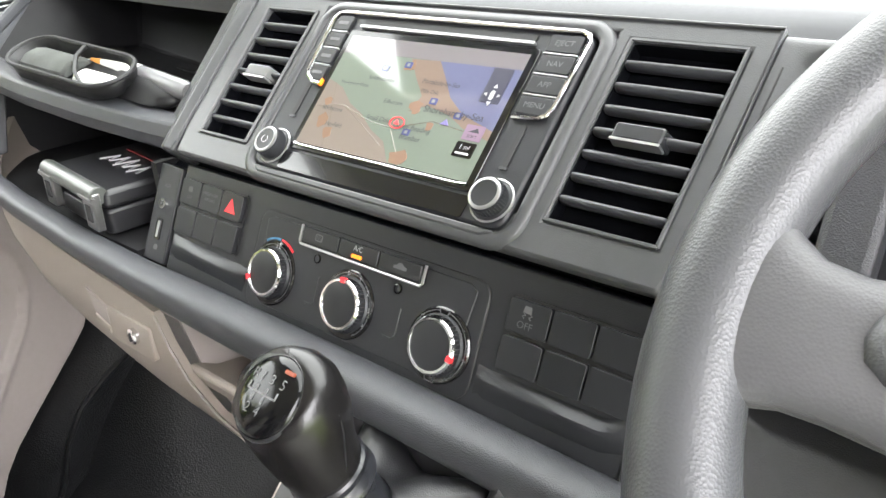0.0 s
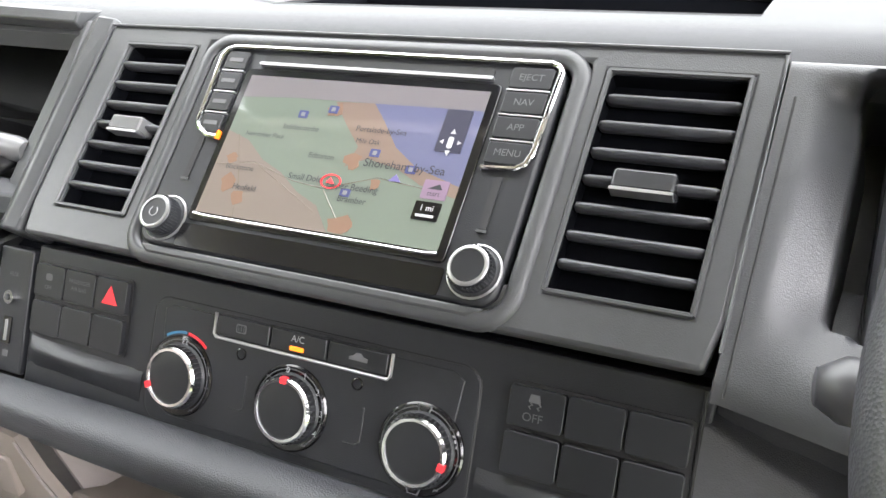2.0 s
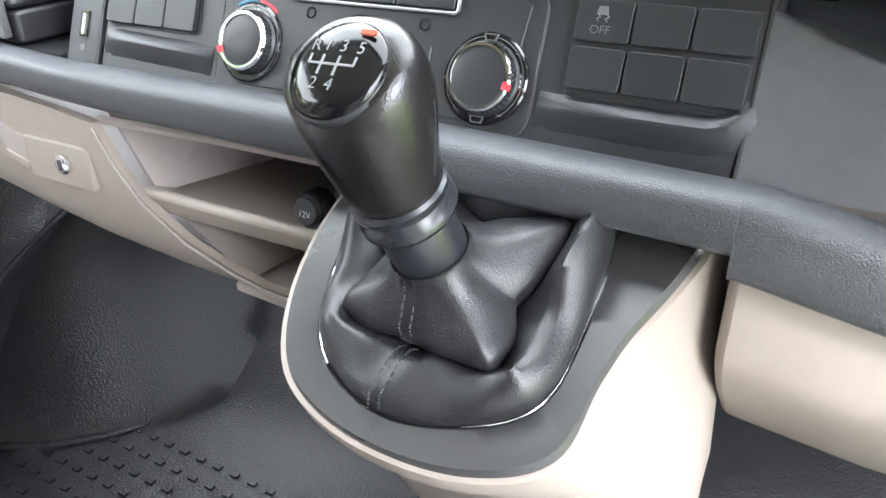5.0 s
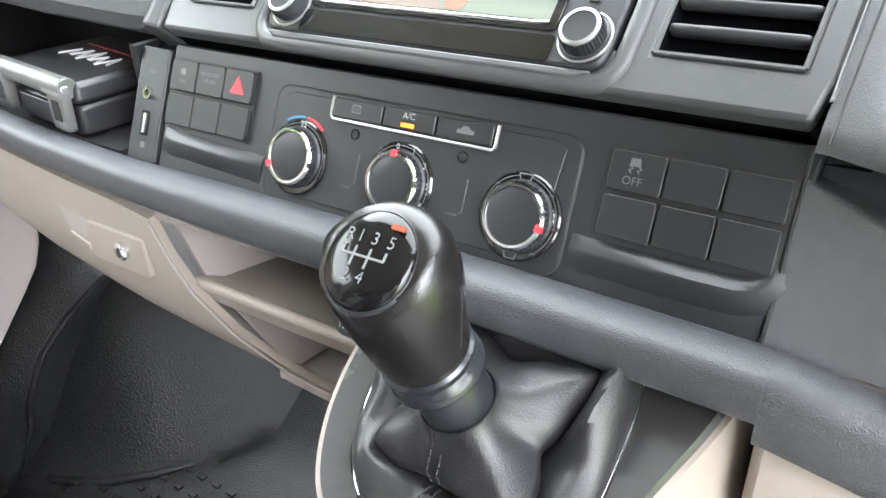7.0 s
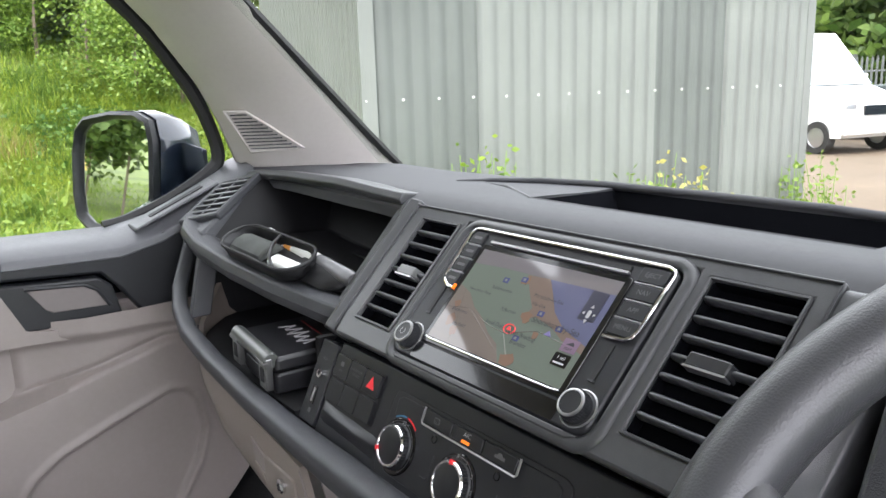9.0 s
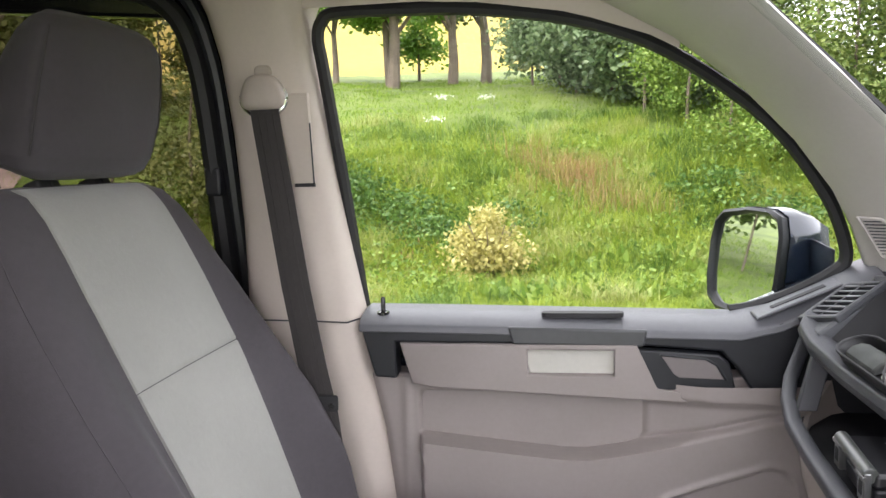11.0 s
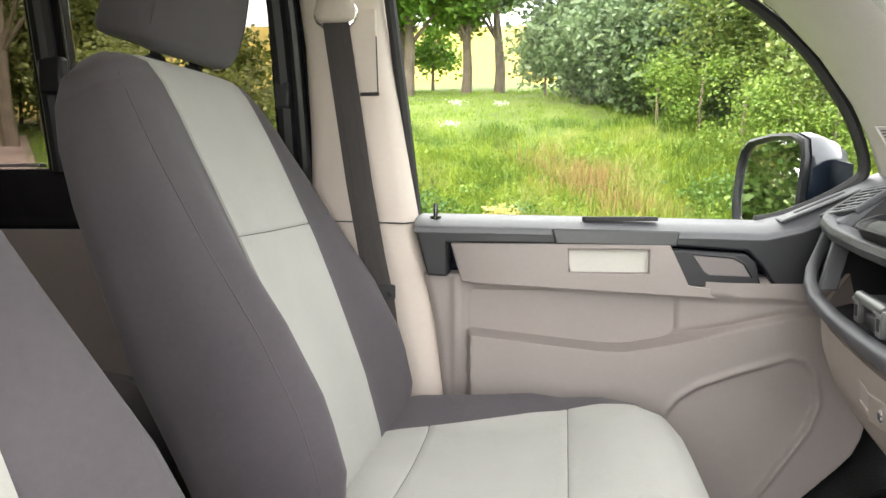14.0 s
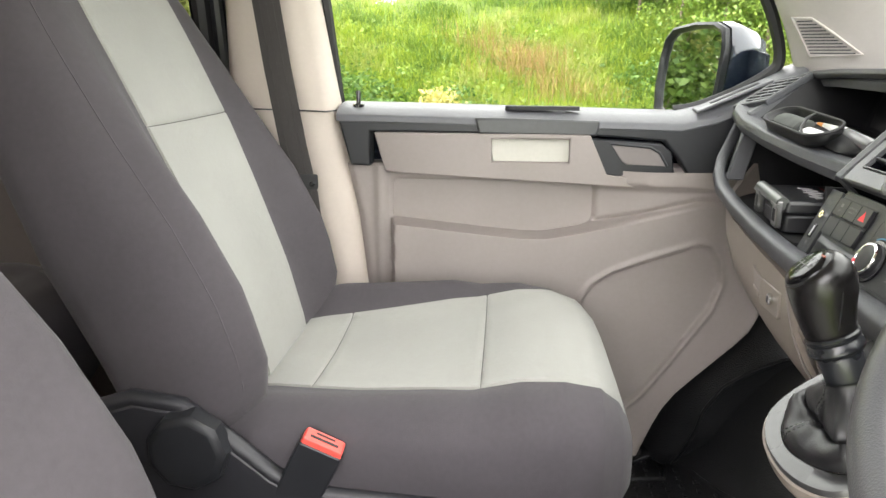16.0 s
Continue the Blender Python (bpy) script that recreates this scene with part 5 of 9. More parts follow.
part("airbag_cover", loft([[wm @ Vector((sx * 1.0 * math.copysign(abs(math.cos(t)) ** 0.7, math.cos(t)) * 0.078, math.copysign(abs(math.sin(t)) ** 0.7, math.sin(t)) * 0.068 - 0.008, h)) for t in [6.28318 * k / 32 for k in range(32)]] for sx, h in ((1.0, -0.02), (1.0, 0.008), (0.9, 0.018), (0.6, 0.022), (0.1, 0.023))]), wheel_leather, wheel, "dark centre cover", smooth=60)
part("column", loft([[wm @ Vector((0.045 * math.cos(6.28318 * k / 24), 0.04 * math.sin(6.28318 * k / 24), h)) for k in range(24)] for h in (-0.02, -0.06)] + [[wm @ Vector((0.06 * math.cos(6.28318 * k / 24), 0.05 * math.sin(6.28318 * k / 24), h)) for k in range(24)] for h in (-0.07, -0.16)]), dark_plastic, wheel, "dark column shroud")
stalk_grey = material("stalk_grey_plastic", (0.05, 0.05, 0.054), 0.35, wear=0.06)
stalk = thing("indicator_stalk", "dark indicator stalk with a satin grey tip", "stalk")
part("arm", tube([(0.4, -0.03, 1.148), (0.34, -0.036, 1.152), (0.3, -0.04, 1.154)], [0.011, 0.009, 0.008], 14), dark_plastic, stalk)
part("tip", tube([(0.3, -0.0395, 1.154), (0.282, -0.041, 1.155), (0.255, -0.043, 1.156), (0.246, -0.044, 1.156)], [0.0085, 0.0125, 0.0125, 0.007], 18), stalk_grey, stalk, smooth=60)
cluster = thing("instrument_cluster", "dark instrument cluster with white-ringed round dials", "instruments")
icm = plane_matrix((0.44, 0.055, 1.19), (0, 0.45, 0.893), (0, -0.893, 0.45))
part("hood", loft([[(x, 0.02, 1.262 + 0.03 * math.sin(3.1416 * u)), (x, 0.16, 1.262 + 0.03 * math.sin(3.1416 * u)), (x, 0.16, 1.245), (x, 0.03, 1.25 + 0.028 * math.sin(3.1416 * u))] for u, x in [(k / 12, 0.27 + 0.345 * k / 12) for k in range(13)]]), pad_plastic, cluster, bevel=0.003)
part("backplate", prism(rrect(-0.175, -0.075, 0.175, 0.085, 0.02), -0.01, 0.0, icm), panel_plastic, cluster)
part("bezel", holed([-0.175, -0.15, 0.15, 0.175], [-0.085, -0.062, 0.07, 0.09], [(1, 1)], lambda x, s, d: icm @ Vector((x, s, 0.03 - d)), 0.03), dark_plastic, cluster, bevel=0.004)
for cx in (-0.085, 0.085):
    dm = icm @ Matrix.Translation((cx, 0.0, 0.002))
    dial = part("dial", lathe([(0.052, 0), (0.052, 0.003), (0.0, 0.003)], dm, 48, caps=False), gloss_black, cluster)
    part("dial_ring", lathe([(0.0535, 0), (0.0535, 0.006), (0.0518, 0.006), (0.0518, 0)], dm, 48, caps=False), silver, dial)
    bm = bmesh.new()
    for k in range(25):
        a = radians(225 - 270 * k / 24)
        add_box(bm, (0, 0, 0), (0.006 if k % 2 == 0 else 0.0035, 0.0009, 0.0006), dm @ Matrix.Rotation(a, 4, "Z") @ Matrix.Translation((0.0465, 0, 0.0036)))
    part("dial_ticks", bm, white_print, dial)
    part("needle", box((0, 0, 0), (0.05, 0.0016, 0.0012), dm @ Matrix.Rotation(radians(200), 4, "Z") @ Matrix.Translation((0.022, 0, 0.0065))), red_mark, dial)
words("r/min", 0.006, icm @ Matrix.Translation((-0.085, -0.022, 0.0062)), white_print, cluster)
part("cluster_cover", loft([[(x, -0.005, 1.13), (x, 0.055, 1.13), (x, 0.055, 1.124), (x, -0.005, 1.124)] for x in (0.29, 0.76)]), dark_plastic, cluster)
part("cluster_fill", loft([[(x, 0.05, 1.1), (x, 0.13, 1.25), (x, 0.18, 1.25), (x, 0.18, 1.1)] for x in (0.61, 0.76)]), dark_plastic, cluster)

# ---- things left in the dash ----
case = thing("spectacle_case", "open black zipped spectacle case in the dash tray", "case")
cmx = Matrix.Translation((-0.404, 0.002, 1.18)) @ Matrix.Rotation(radians(4), 4, "Z") @ Matrix.Rotation(radians(20), 4, "X") @ Matrix.Rotation(radians(5), 4, "Y") @ Matrix.Diagonal((1.0, 0.82, 0.72, 1.0))
bm = bmesh.new()
shell = rrect(-0.085, -0.032, 0.085, 0.032, 0.03, 8)
add_loft(bm, [[cmx @ Vector((x * k, y * k, h)) for x, y in shell] for k, h in ((0.8, -0.016), (0.95, -0.01), (1.0, 0.008), (0.96, 0.013), (0.9, 0.008), (0.86, -0.006))])
case_leather = material("black_case_leather", (0.008, 0.008, 0.009), 0.45, specular=0.35, grain=0.1, wear=0.15)
part("shell", bm, case_leather, case, smooth=60)
part("zip", tube([cmx @ Vector((x, y, 0.013)) for x, y in shell], 0.0022, 6, True), seal_rubber, case)
part("pouch", loft([[cmx @ Vector((-0.068 + 0.072 * u, y_, h)) for y_, h in ((-0.024, -0.006), (-0.018, 0.006), (-0.006, 0.012), (0.008, 0.011), (0.019, 0.004), (0.024, -0.006))] for u in (0, 0.1, 0.55, 0.9, 1.0)]), material("grey_felt", (0.06, 0.064, 0.06), 0.9, wear=0.25, wear_scale=40), case, "folded grey cloth", bevel=0.003)
part("cloth", prism(rrect(0.014, -0.019, 0.074, 0.004, 0.006), -0.006, 0.005, cmx, 0.94), white_plastic, case, bevel=0.003)
part("strap", tube([cmx @ Vector(p) for p in ((-0.012, 0.036, 0.006), (0.002, 0.024, 0.018), (0.012, 0.002, 0.019), (0.03, -0.018, 0.015), (0.05, -0.03, 0.01))], [0.0015, 0.002, 0.0024, 0.002, 0.0015], 8), case_leather, case)
part("lid", loft([[cmx @ Vector((0.05 + 0.085 * u, 0.014 + w * c, -0.012 + w * 0.55 * q - 0.006 * u)) for c, q in ((-1, 0), (-0.7, 0.7), (0, 1), (0.7, 0.7), (1, 0), (0.7, -0.7), (0, -1), (-0.7, -0.7))] for u, w in ((0, 0.02), (0.3, 0.026), (0.7, 0.025), (0.92, 0.018), (1.0, 0.006))]), case_leather, case, "dark closed end of the case", smooth=60)
pen = thing("plastic_tube", "white plastic tube with an orange band and a grey cap", "tube")
pa, pb = Vector((-0.472, 0.032, 1.189)), Vector((-0.26, 0.032, 1.169))
part("barrel", tube([pa, pa.lerp(pb, 0.66)], 0.0088, 16), white_plastic, pen)
part("cap", tube([pa.lerp(pb, 0.65), pa.lerp(pb, 0.97), pb], [0.0092, 0.0092, 0.007], 16), material("smoky_clear_plastic", (0.16, 0.16, 0.165), 0.25, wear=0.1), pen)
part("band", tube([pa.lerp(pb, 0.29), pa.lerp(pb, 0.37)], 0.0091, 16), material("orange_band", (0.75, 0.3, 0.03), 0.5, wear=0), pen)
gun_metal = material("dark_gun_metal", (0.22, 0.22, 0.22), 0.3, 0.8, wear=0.1)
gad = thing("tool_case", "small black hard case with two metal latches on the shelf", "case")
gmx = Matrix.Translation((-0.343, -0.004, 1.0505)) @ Matrix.Rotation(radians(-3), 4, "Z") @ Matrix.Rotation(radians(3), 4, "Y")
case_black = material("case_black_plastic", (0.014, 0.014, 0.016), 0.34, grain=0.1, wear=0.1)
part("body", prism(rrect(-0.055, -0.044, 0.055, 0.052, 0.006), 0.004, 0.028, gmx), case_black, gad, bevel=0.003)
part("lid", prism(rrect(-0.056, -0.045, 0.056, 0.053, 0.006), 0.0295, 0.046, gmx, 0.97), case_black, gad, "black lid with a worn printed mark", bevel=0.004)
part("handle_bar", tube([gmx @ Vector((x, -0.047, 0.043)) for x in (-0.052, 0.052)], 0.0085, 14), material("grey_case_bar", (0.085, 0.09, 0.085), 0.32, wear=0.15, wear_scale=30), gad, "grey bar along the lid", bevel=0.001)
for x in (-0.042, 0.042):
    latch = part("latch", prism(rrect(x - 0.011, 0.01, x + 0.011, 0.046, 0.002), 0.046, 0.054, gmx @ plane_matrix((0, 0, 0), (0, 0, 1), (0, -1, 0))), gun_metal, gad, "dark metal latch", bevel=0.0015)
    part("latch_slot", prism(rrect(x - 0.005, 0.018, x + 0.005, 0.034, 0.001), 0.0535, 0.0546, gmx @ plane_matrix((0, 0, 0), (0, 0, 1), (0, -1, 0))), seal_rubber, latch)
    part("hinge_pin", tube([gmx @ Vector((x - 0.013, -0.0535, 0.04)), gmx @ Vector((x + 0.013, -0.0535, 0.04))], 0.0028, 8), gun_metal, latch)
part("front_plate", prism(rrect(-0.026, 0.008, 0.026, 0.026, 0.002), 0.0435, 0.0475, gmx @ plane_matrix((0, 0, 0), (0, 0, 1), (0, -1, 0))), case_black, gad, bevel=0.001)
for k in range(5):
    part("printed_mark", tube([gmx @ Vector((-0.03 + 0.013 * k, -0.006 + 0.004 * (k % 2), 0.0465)), gmx @ Vector((-0.024 + 0.013 * k, 0.012 + 0.003 * (k % 3), 0.0465)), gmx @ Vector((-0.019 + 0.013 * k, -0.002, 0.0465))], 0.0011, 4), white_print, gad)
part("printed_line", box((0.0, 0.026, 0.0462), (0.075, 0.0016, 0.0008), gmx), material("dull_red_print", (0.3, 0.02, 0.02), 0.5, wear=0), gad)

# ---- passenger door ----
door = thing("passenger_door", "closed van passenger door, black and warm grey plastic", "van door")


def door_m(x):
    m = Matrix.Identity(4)
    for r, (a, b, c) in enumerate(((0, 0, 1), (1, 0, 0), (0, 1, 0))):
        m[r][0], m[r][1], m[r][2] = a, b, c
    m[0][3] = x
    return m


D = door_m(-0.70)
# the sky's light on the sill top is put into this paler grey
sill_sky_lit = material("sky_lit_sill_plastic", (0.11, 0.112, 0.122), 0.4, grain=0.2, grain_scale=900, wear=0.08)
part("door_card", prism([(-0.712, 1.08), (-0.69, 0.98), (-0.675, 0.84), (-0.67, 0.66), (-0.66, 0.5), (-0.138, 0.5), (-0.107, 0.58), (-0.09, 0.616), (-0.067, 0.648), (-0.034, 0.68), (0.004, 0.714), (0.04, 0.747), (0.064, 0.773), (0.077, 0.802), (0.085, 0.84), (0.11, 0.95), (0.115, 1.08)], -0.05, 0.0, D), greige, door, "warm grey plastic door lining", bevel=0.004)
SPEAKER = [(-0.262, 0.838), (-0.245, 0.862), (-0.211, 0.886), (-0.15, 0.91), (-0.06, 0.941), (-0.036, 0.936), (-0.021, 0.915), (-0.014, 0.868), (-0.03, 0.82), (-0.15, 0.646), (-0.19, 0.61), (-0.25, 0.64), (-0.285, 0.74)]
LIP_Z = [(-0.66, 0.976), (-0.61, 0.973), (-0.45, 0.957), (-0.38, 0.951), (-0.34, 0.951), (-0.29, 0.96), (-0.2, 0.98), (-0.125, 1.0), (-0.06, 1.016)]
FRONT_Y = [(0.5, -0.142), (0.58, -0.111), (0.616, -0.094), (0.648, -0.071), (0.68, -0.038), (0.714, 0.0), (0.747, 0.036), (0.773, 0.06), (0.802, 0.073), (0.84, 0.081), (0.95, 0.106), (1.075, 0.111)]
REAR_Y = [(0.5, -0.657), (0.66, -0.667), (0.84, -0.672), (0.98, -0.687), (1.075, -0.708)]


def from_outline(pts, y, z):
    """Distance of a point from a closed outline, negative inside."""
    best, inside = 9.0, False
    for (ax0, az0), (bx0, bz0) in zip(pts, pts[1:] + pts[:1]):
        ex0, ez0 = bx0 - ax0, bz0 - az0
        u = max(0.0, min(1.0, ((y - ax0) * ex0 + (z - az0) * ez0) / (ex0 * ex0 + ez0 * ez0)))
        best = min(best, math.hypot(y - ax0 - u * ex0, z - az0 - u * ez0))
        if (az0 > z) != (bz0 > z) and y < ax0 + (z - az0) / (bz0 - az0) * ex0:
            inside = not inside
    return -best if inside else best


def card_depth(y, z):
    """How far the lining stands out into the cab."""
    lip = lerp(LIP_Z, y)
    low = 0.041 - 0.015 * smooth01((y + 0.1) / 0.16)
    # pocket above the lip: a flat back, which rises in a ramp towards the hinges
    ramp = smooth01((y + 0.262 + 0.9 * max(0.0, 0.985 - z)) / 0.022) * 0.018 + smooth01((y + 0.25) / 0.11) * 0.012
    high = -0.012 + 0.013 * smooth01((y + 0.24) / 0.1) + ramp + 0.012 * smooth01((z - 1.035) / 0.02)
    k = smooth01((z - lip + 0.004) / 0.012)
    d = low * (1 - k) + min(low, high) * k
    d -= 0.004 * math.exp(-((z - lip - 0.006) / 0.006) ** 2) * k
    # a step back at the rear edge, and the fold beside it
    rear = smooth01((y + 0.628) / 0.012)
    d = (0.006 + 0.005 * math.exp(-((y + 0.648) / 0.008) ** 2)) * (1 - rear) + d * rear
    sd = from_outline(SPEAKER, y, z)
    if sd < 0.03:
        d += 0.0045 * math.exp(-((sd - 0.006) / 0.005) ** 2) - 0.0065 * smooth01((0.002 - sd) / 0.004)
    return d


us = span(0, 1, 190)
ROWS = span(0, 0.8, 84) + [0.8 + 0.2 * k / 26 for k in range(1, 27)] + [1.0 + 0.35 * k / 22 for k in range(1, 23)] + [1.35 + 0.65 * k / 22 for k in range(1, 23)]


def card_pt(u, v):
    """v runs from the foot (0) to the pocket's lip (1) and on to the armrest (2)."""
    lip = lerp(LIP_Z, lerp(REAR_Y, 0.97) * (1 - u) + lerp(FRONT_Y, 0.97) * u)
    z = 0.5 + (lip - 0.5) * v if v <= 1 else lip + (1.075 - lip) * (v - 1)
    y0, y1 = lerp(REAR_Y, z), lerp(FRONT_Y, z)
    y = y0 + (y1 - y0) * u
    edge = min(1.0, min(u, 1 - u) / 0.012)
    return (-0.698 + card_depth(y, z) * edge, y, z)


part("lining_relief", sheet(us, ROWS, card_pt), greige, door, "moulded warm grey lining with a map pocket", smooth=60)
BAND_LOW = [(-0.66, 1.067), (-0.6, 1.064), (-0.45, 1.057), (-0.3, 1.05), (-0.2, 1.045), (-0.09, 1.04)]
BAND_TOP = [(-0.262, 1.139), (-0.23, 1.068), (-0.2, 1.064), (-0.09, 1.057)]


def band_pt(a, b, d):
    lo_, hi_ = lerp(BAND_LOW, a), lerp(BAND_TOP, a)
    z = lo_ if b < 1.07 else min(hi_, b)
    z = max(lo_ + (0.006 if b > 1.07 else 0.0), z)
    lean = 0.012 * max(0, (-0.62 - a) / 0.04) + 0.06 * max(0, z - 1.12) + (0.006 if b < 1.065 else 0.0)
    return (-0.668 - d - lean, a + (0.02 * (1.139 - z) / 0.07 if a < -0.6 else 0), z)


part("armrest_band", holed([-0.656, -0.6, -0.52, -0.45, -0.438, -0.368, -0.298, -0.284, -0.262, -0.245, -0.23, -0.2, -0.15, -0.09], [1.06, 1.0685, 1.088, 1.13, 1.139], [(4, 2), (5, 2)], band_pt, 0.03), greige, door, "warm grey armrest band", bevel=0.003)
part("pale_recess", prism([(-0.446, 1.132), (-0.436, 1.086), (-0.29, 1.086), (-0.288, 1.132)], 0.0, 0.0165, D), greige_pale, door, "pale recessed insert", bevel=0.003)
# black upper rail, wedge at the rear, mirror corner in front
part("upper_rail", prism([(-0.722, 1.165), (-0.7, 1.078), (-0.662, 1.076), (-0.662, 1.14), (-0.262, 1.137), (-0.13, 1.128), (-0.105, 1.1), (-0.07, 1.045), (0.1, 1.045), (0.13, 1.2), (0.11, 1.235), (0.06, 1.222), (-0.02, 1.182), (-0.07, 1.163), (-0.11, 1.158)], -0.02, 0.022, D), panel_plastic, door, "black upper door rail", bevel=0.004)
rings = []
for y, z, w in ((-0.725, 1.188, 0.0), (-0.6, 1.186, 0.0), (-0.4, 1.182, 0.0), (-0.2, 1.178, 0.0), (-0.1, 1.176, 0.0), (-0.04, 1.19, 0.0), (0.02, 1.218, 0.0), (0.08, 1.25, 0.0), (0.11, 1.262, 0)):
    rings.append([(-0.774, y, z + 0.002), (-0.735, y, z + 0.001), (-0.694, y, z - 0.006), (-0.678, y, z - 0.018), (-0.676, y, z - 0.03), (-0.774, y, z - 0.03)])
part("window_sill", loft(rings), sill_sky_lit, door, "grey-black window sill", bevel=0.002)
part("top_grip", prism([(-0.47, 1.168), (-0.462, 1.138), (-0.25, 1.136), (-0.245, 1.164)], 0.018, 0.029, D), frame_plastic, door, "satin grip strip", bevel=0.004)
part("grip_slot", prism(rrect(-0.715, -0.415, -0.694, -0.28, 0.009), 1.1795, 1.187), seal_rubber, door)
pull = part("door_pull", prism([(-0.262, 1.132), (-0.135, 1.124), (-0.118, 1.11), (-0.107, 1.062), (-0.232, 1.066)], 0.005, 0.0295, D), panel_plastic, door, "dark door pull with a grey lever", bevel=0.003)
# flat cup; the shade of its hollow is put into a darker grey
part("pull_cup", prism([(-0.226, 1.124), (-0.155, 1.118), (-0.138, 1.108), (-0.124, 1.084), (-0.196, 1.086), (-0.205, 1.092)], 0.028, 0.0302, D, 0.97), material("shaded_cup_plastic", (0.17, 0.15, 0.145), 0.5, grain=0.12, wear=0.06), pull, "warm grey pull cup", bevel=0.001)
part("cup_edge", tube([D @ Vector((a, b, 0.0302)) for a, b in ((-0.226, 1.124), (-0.155, 1.118), (-0.138, 1.108), (-0.124, 1.084))], 0.0025, 8), panel_plastic, pull)
grille_mat = material("perforated_grille", (0.23, 0.2, 0.19), 0.6, grain=1.0, grain_scale=330, wear=0.06)
grille = part("speaker_grille", lathe([(0.0, 0.0016), (0.072, 0.0016), (0.079, 0.0012), (0.0815, -0.001)], D @ Matrix.Translation((-0.15, 0.757, 0.0275)), 56, caps=False), grille_mat, door, "perforated round speaker grille", smooth=60)

part("defrost_plate", loft([[(-0.682, y, z - 0.001), (-0.728, y, z + 0.001), (-0.728, y, z - 0.006), (-0.682, y, z - 0.006)] for y, z in ((-0.075, 1.1835), (0.05, 1.2385))]), sill_sky_lit, door, bevel=0.002)
part("defrost_slot", loft([[(-0.697, y, z + 0.0012), (-0.709, y, z + 0.0018), (-0.709, y, z - 0.003), (-0.697, y, z - 0.003)] for y, z in ((-0.05, 1.1945), (0.03, 1.2297))]), seal_rubber, door)
pin = part("lock_pin", lathe([(0.011, -0.002), (0.011, 0.003), (0.0042, 0.004), (0.0042, 0.026), (0.003, 0.029)], Matrix.Translation((-0.708, -0.688, 1.184)), 16), gloss_black, door, "black lock pin")


def win_x(z):
    return -0.765 + 0.2 * (z - 1.2)


win = [(-0.737, 1.187), (-0.752, 1.4), (-0.768, 1.6), (-0.772, 1.65), (-0.762, 1.676), (-0.735, 1.688), (-0.62, 1.687), (-0.5, 1.68), (-0.36, 1.658), (-0.24, 1.617), (-0.13, 1.55), (-0.04, 1.475), (0.03, 1.385), (0.062, 1.325), (0.078, 1.27), (0.06, 1.243), (0.0, 1.207), (-0.06, 1.183), (-0.1, 1.176)]
win = round_off(win, 4)
bm = bmesh.new()
add_loft(bm, [[(win_x(z) + e, y, z) for y, z in win] for e in (-0.0015, 0.0015)])
pane = part("window_pane", bm, clear_glass, door, "clear side window", smooth=0)
pane.visible_shadow = False
bm = bmesh.new()
seal_path = [(win_x(z), y, z) for y, z in win]
add_tube(bm, seal_path, 0.011, 8)
part("window_seal", bm, seal_rubber, door, "black window seal")
# outer skin below the window
part("outer_skin", prism([(-0.73, 1.18), (-0.74, 0.36), (0.3, 0.36), (0.36, 0.9), (0.12, 1.23), (0.06, 1.24), (-0.1, 1.17)], -0.1, -0.085, D), body_paint, door, "dark blue painted door skin")

# ---- exterior mirror ----
mir = thing("door_mirror", "dark blue door mirror with a grey-black rim", "door mirror")
mo = Vector((-0.915, -0.035, 1.243))
mn = Vector((0.42, -0.9, 0.13)).normalized()
mxv = Vector((0, 0, 1)).cross(mn).normalized()
myv = mn.cross(mxv)
mm = Matrix.Identity(4)
for r in range(3):
    mm[r][0], mm[r][1], mm[r][2], mm[r][3] = mxv[r], myv[r], mn[r], mo[r]
outline = [(-0.088, -0.08), (-0.097, -0.04), (-0.098, 0.03), (-0.09, 0.07), (-0.068, 0.089), (0.0, 0.098), (0.06, 0.096), (0.088, 0.084), (0.098, 0.05), (0.099, -0.03), (0.094, -0.075), (0.07, -0.096), (0.0, -0.105), (-0.06, -0.1)]
part("housing", loft([[mm @ Vector((x * k, y * k, h)) for x, y in outline] for k, h in ((0.9, -0.006), (1.03, 0.0), (1.07, -0.02), (1.03, -0.06), (0.88, -0.1), (0.6, -0.125), (0.25, -0.135))]), body_paint, mir, "dark blue housing", smooth=60)
part("rim", loft([[mm @ Vector((x * k, y * k, h)) for x, y in outline] for k, h in ((1.0, 0.0), (1.01, 0.014), (0.95, 0.018), (0.89, 0.012), (0.87, -0.002))], caps=False), panel_plastic, mir, smooth=50)
part("mirror_glass", prism([(x * 0.9, y * 0.9) for x, y in outline], 0.0, 0.006, mm), mirror_glass, mir, "mirror glass", smooth=0)
part("arm", loft([[(-0.83 + a, 0.03 + b, 1.2) for a, b in ((-0.06, -0.03), (0.0, -0.04), (0.0, 0.04), (-0.06, 0.04))], [(-0.765 + a, 0.06 + b, 1.21) for a, b in ((-0.02, -0.05), (0.01, -0.05), (0.01, 0.05), (-0.02, 0.05))]]), panel_plastic, mir, bevel=0.01)
part("arm", loft([[(-0.84 + a, 0.05, 1.23 + b) for a, b in ((-0.02, -0.06), (0.02, -0.06), (0.02, 0.06), (-0.02, 0.06))], [(-0.762 + a, 0.065, 1.245 + b) for a, b in ((-0.01, -0.05), (0.0, -0.05), (0.0, 0.035), (-0.01, 0.035))]]), body_paint, mir, bevel=0.01)

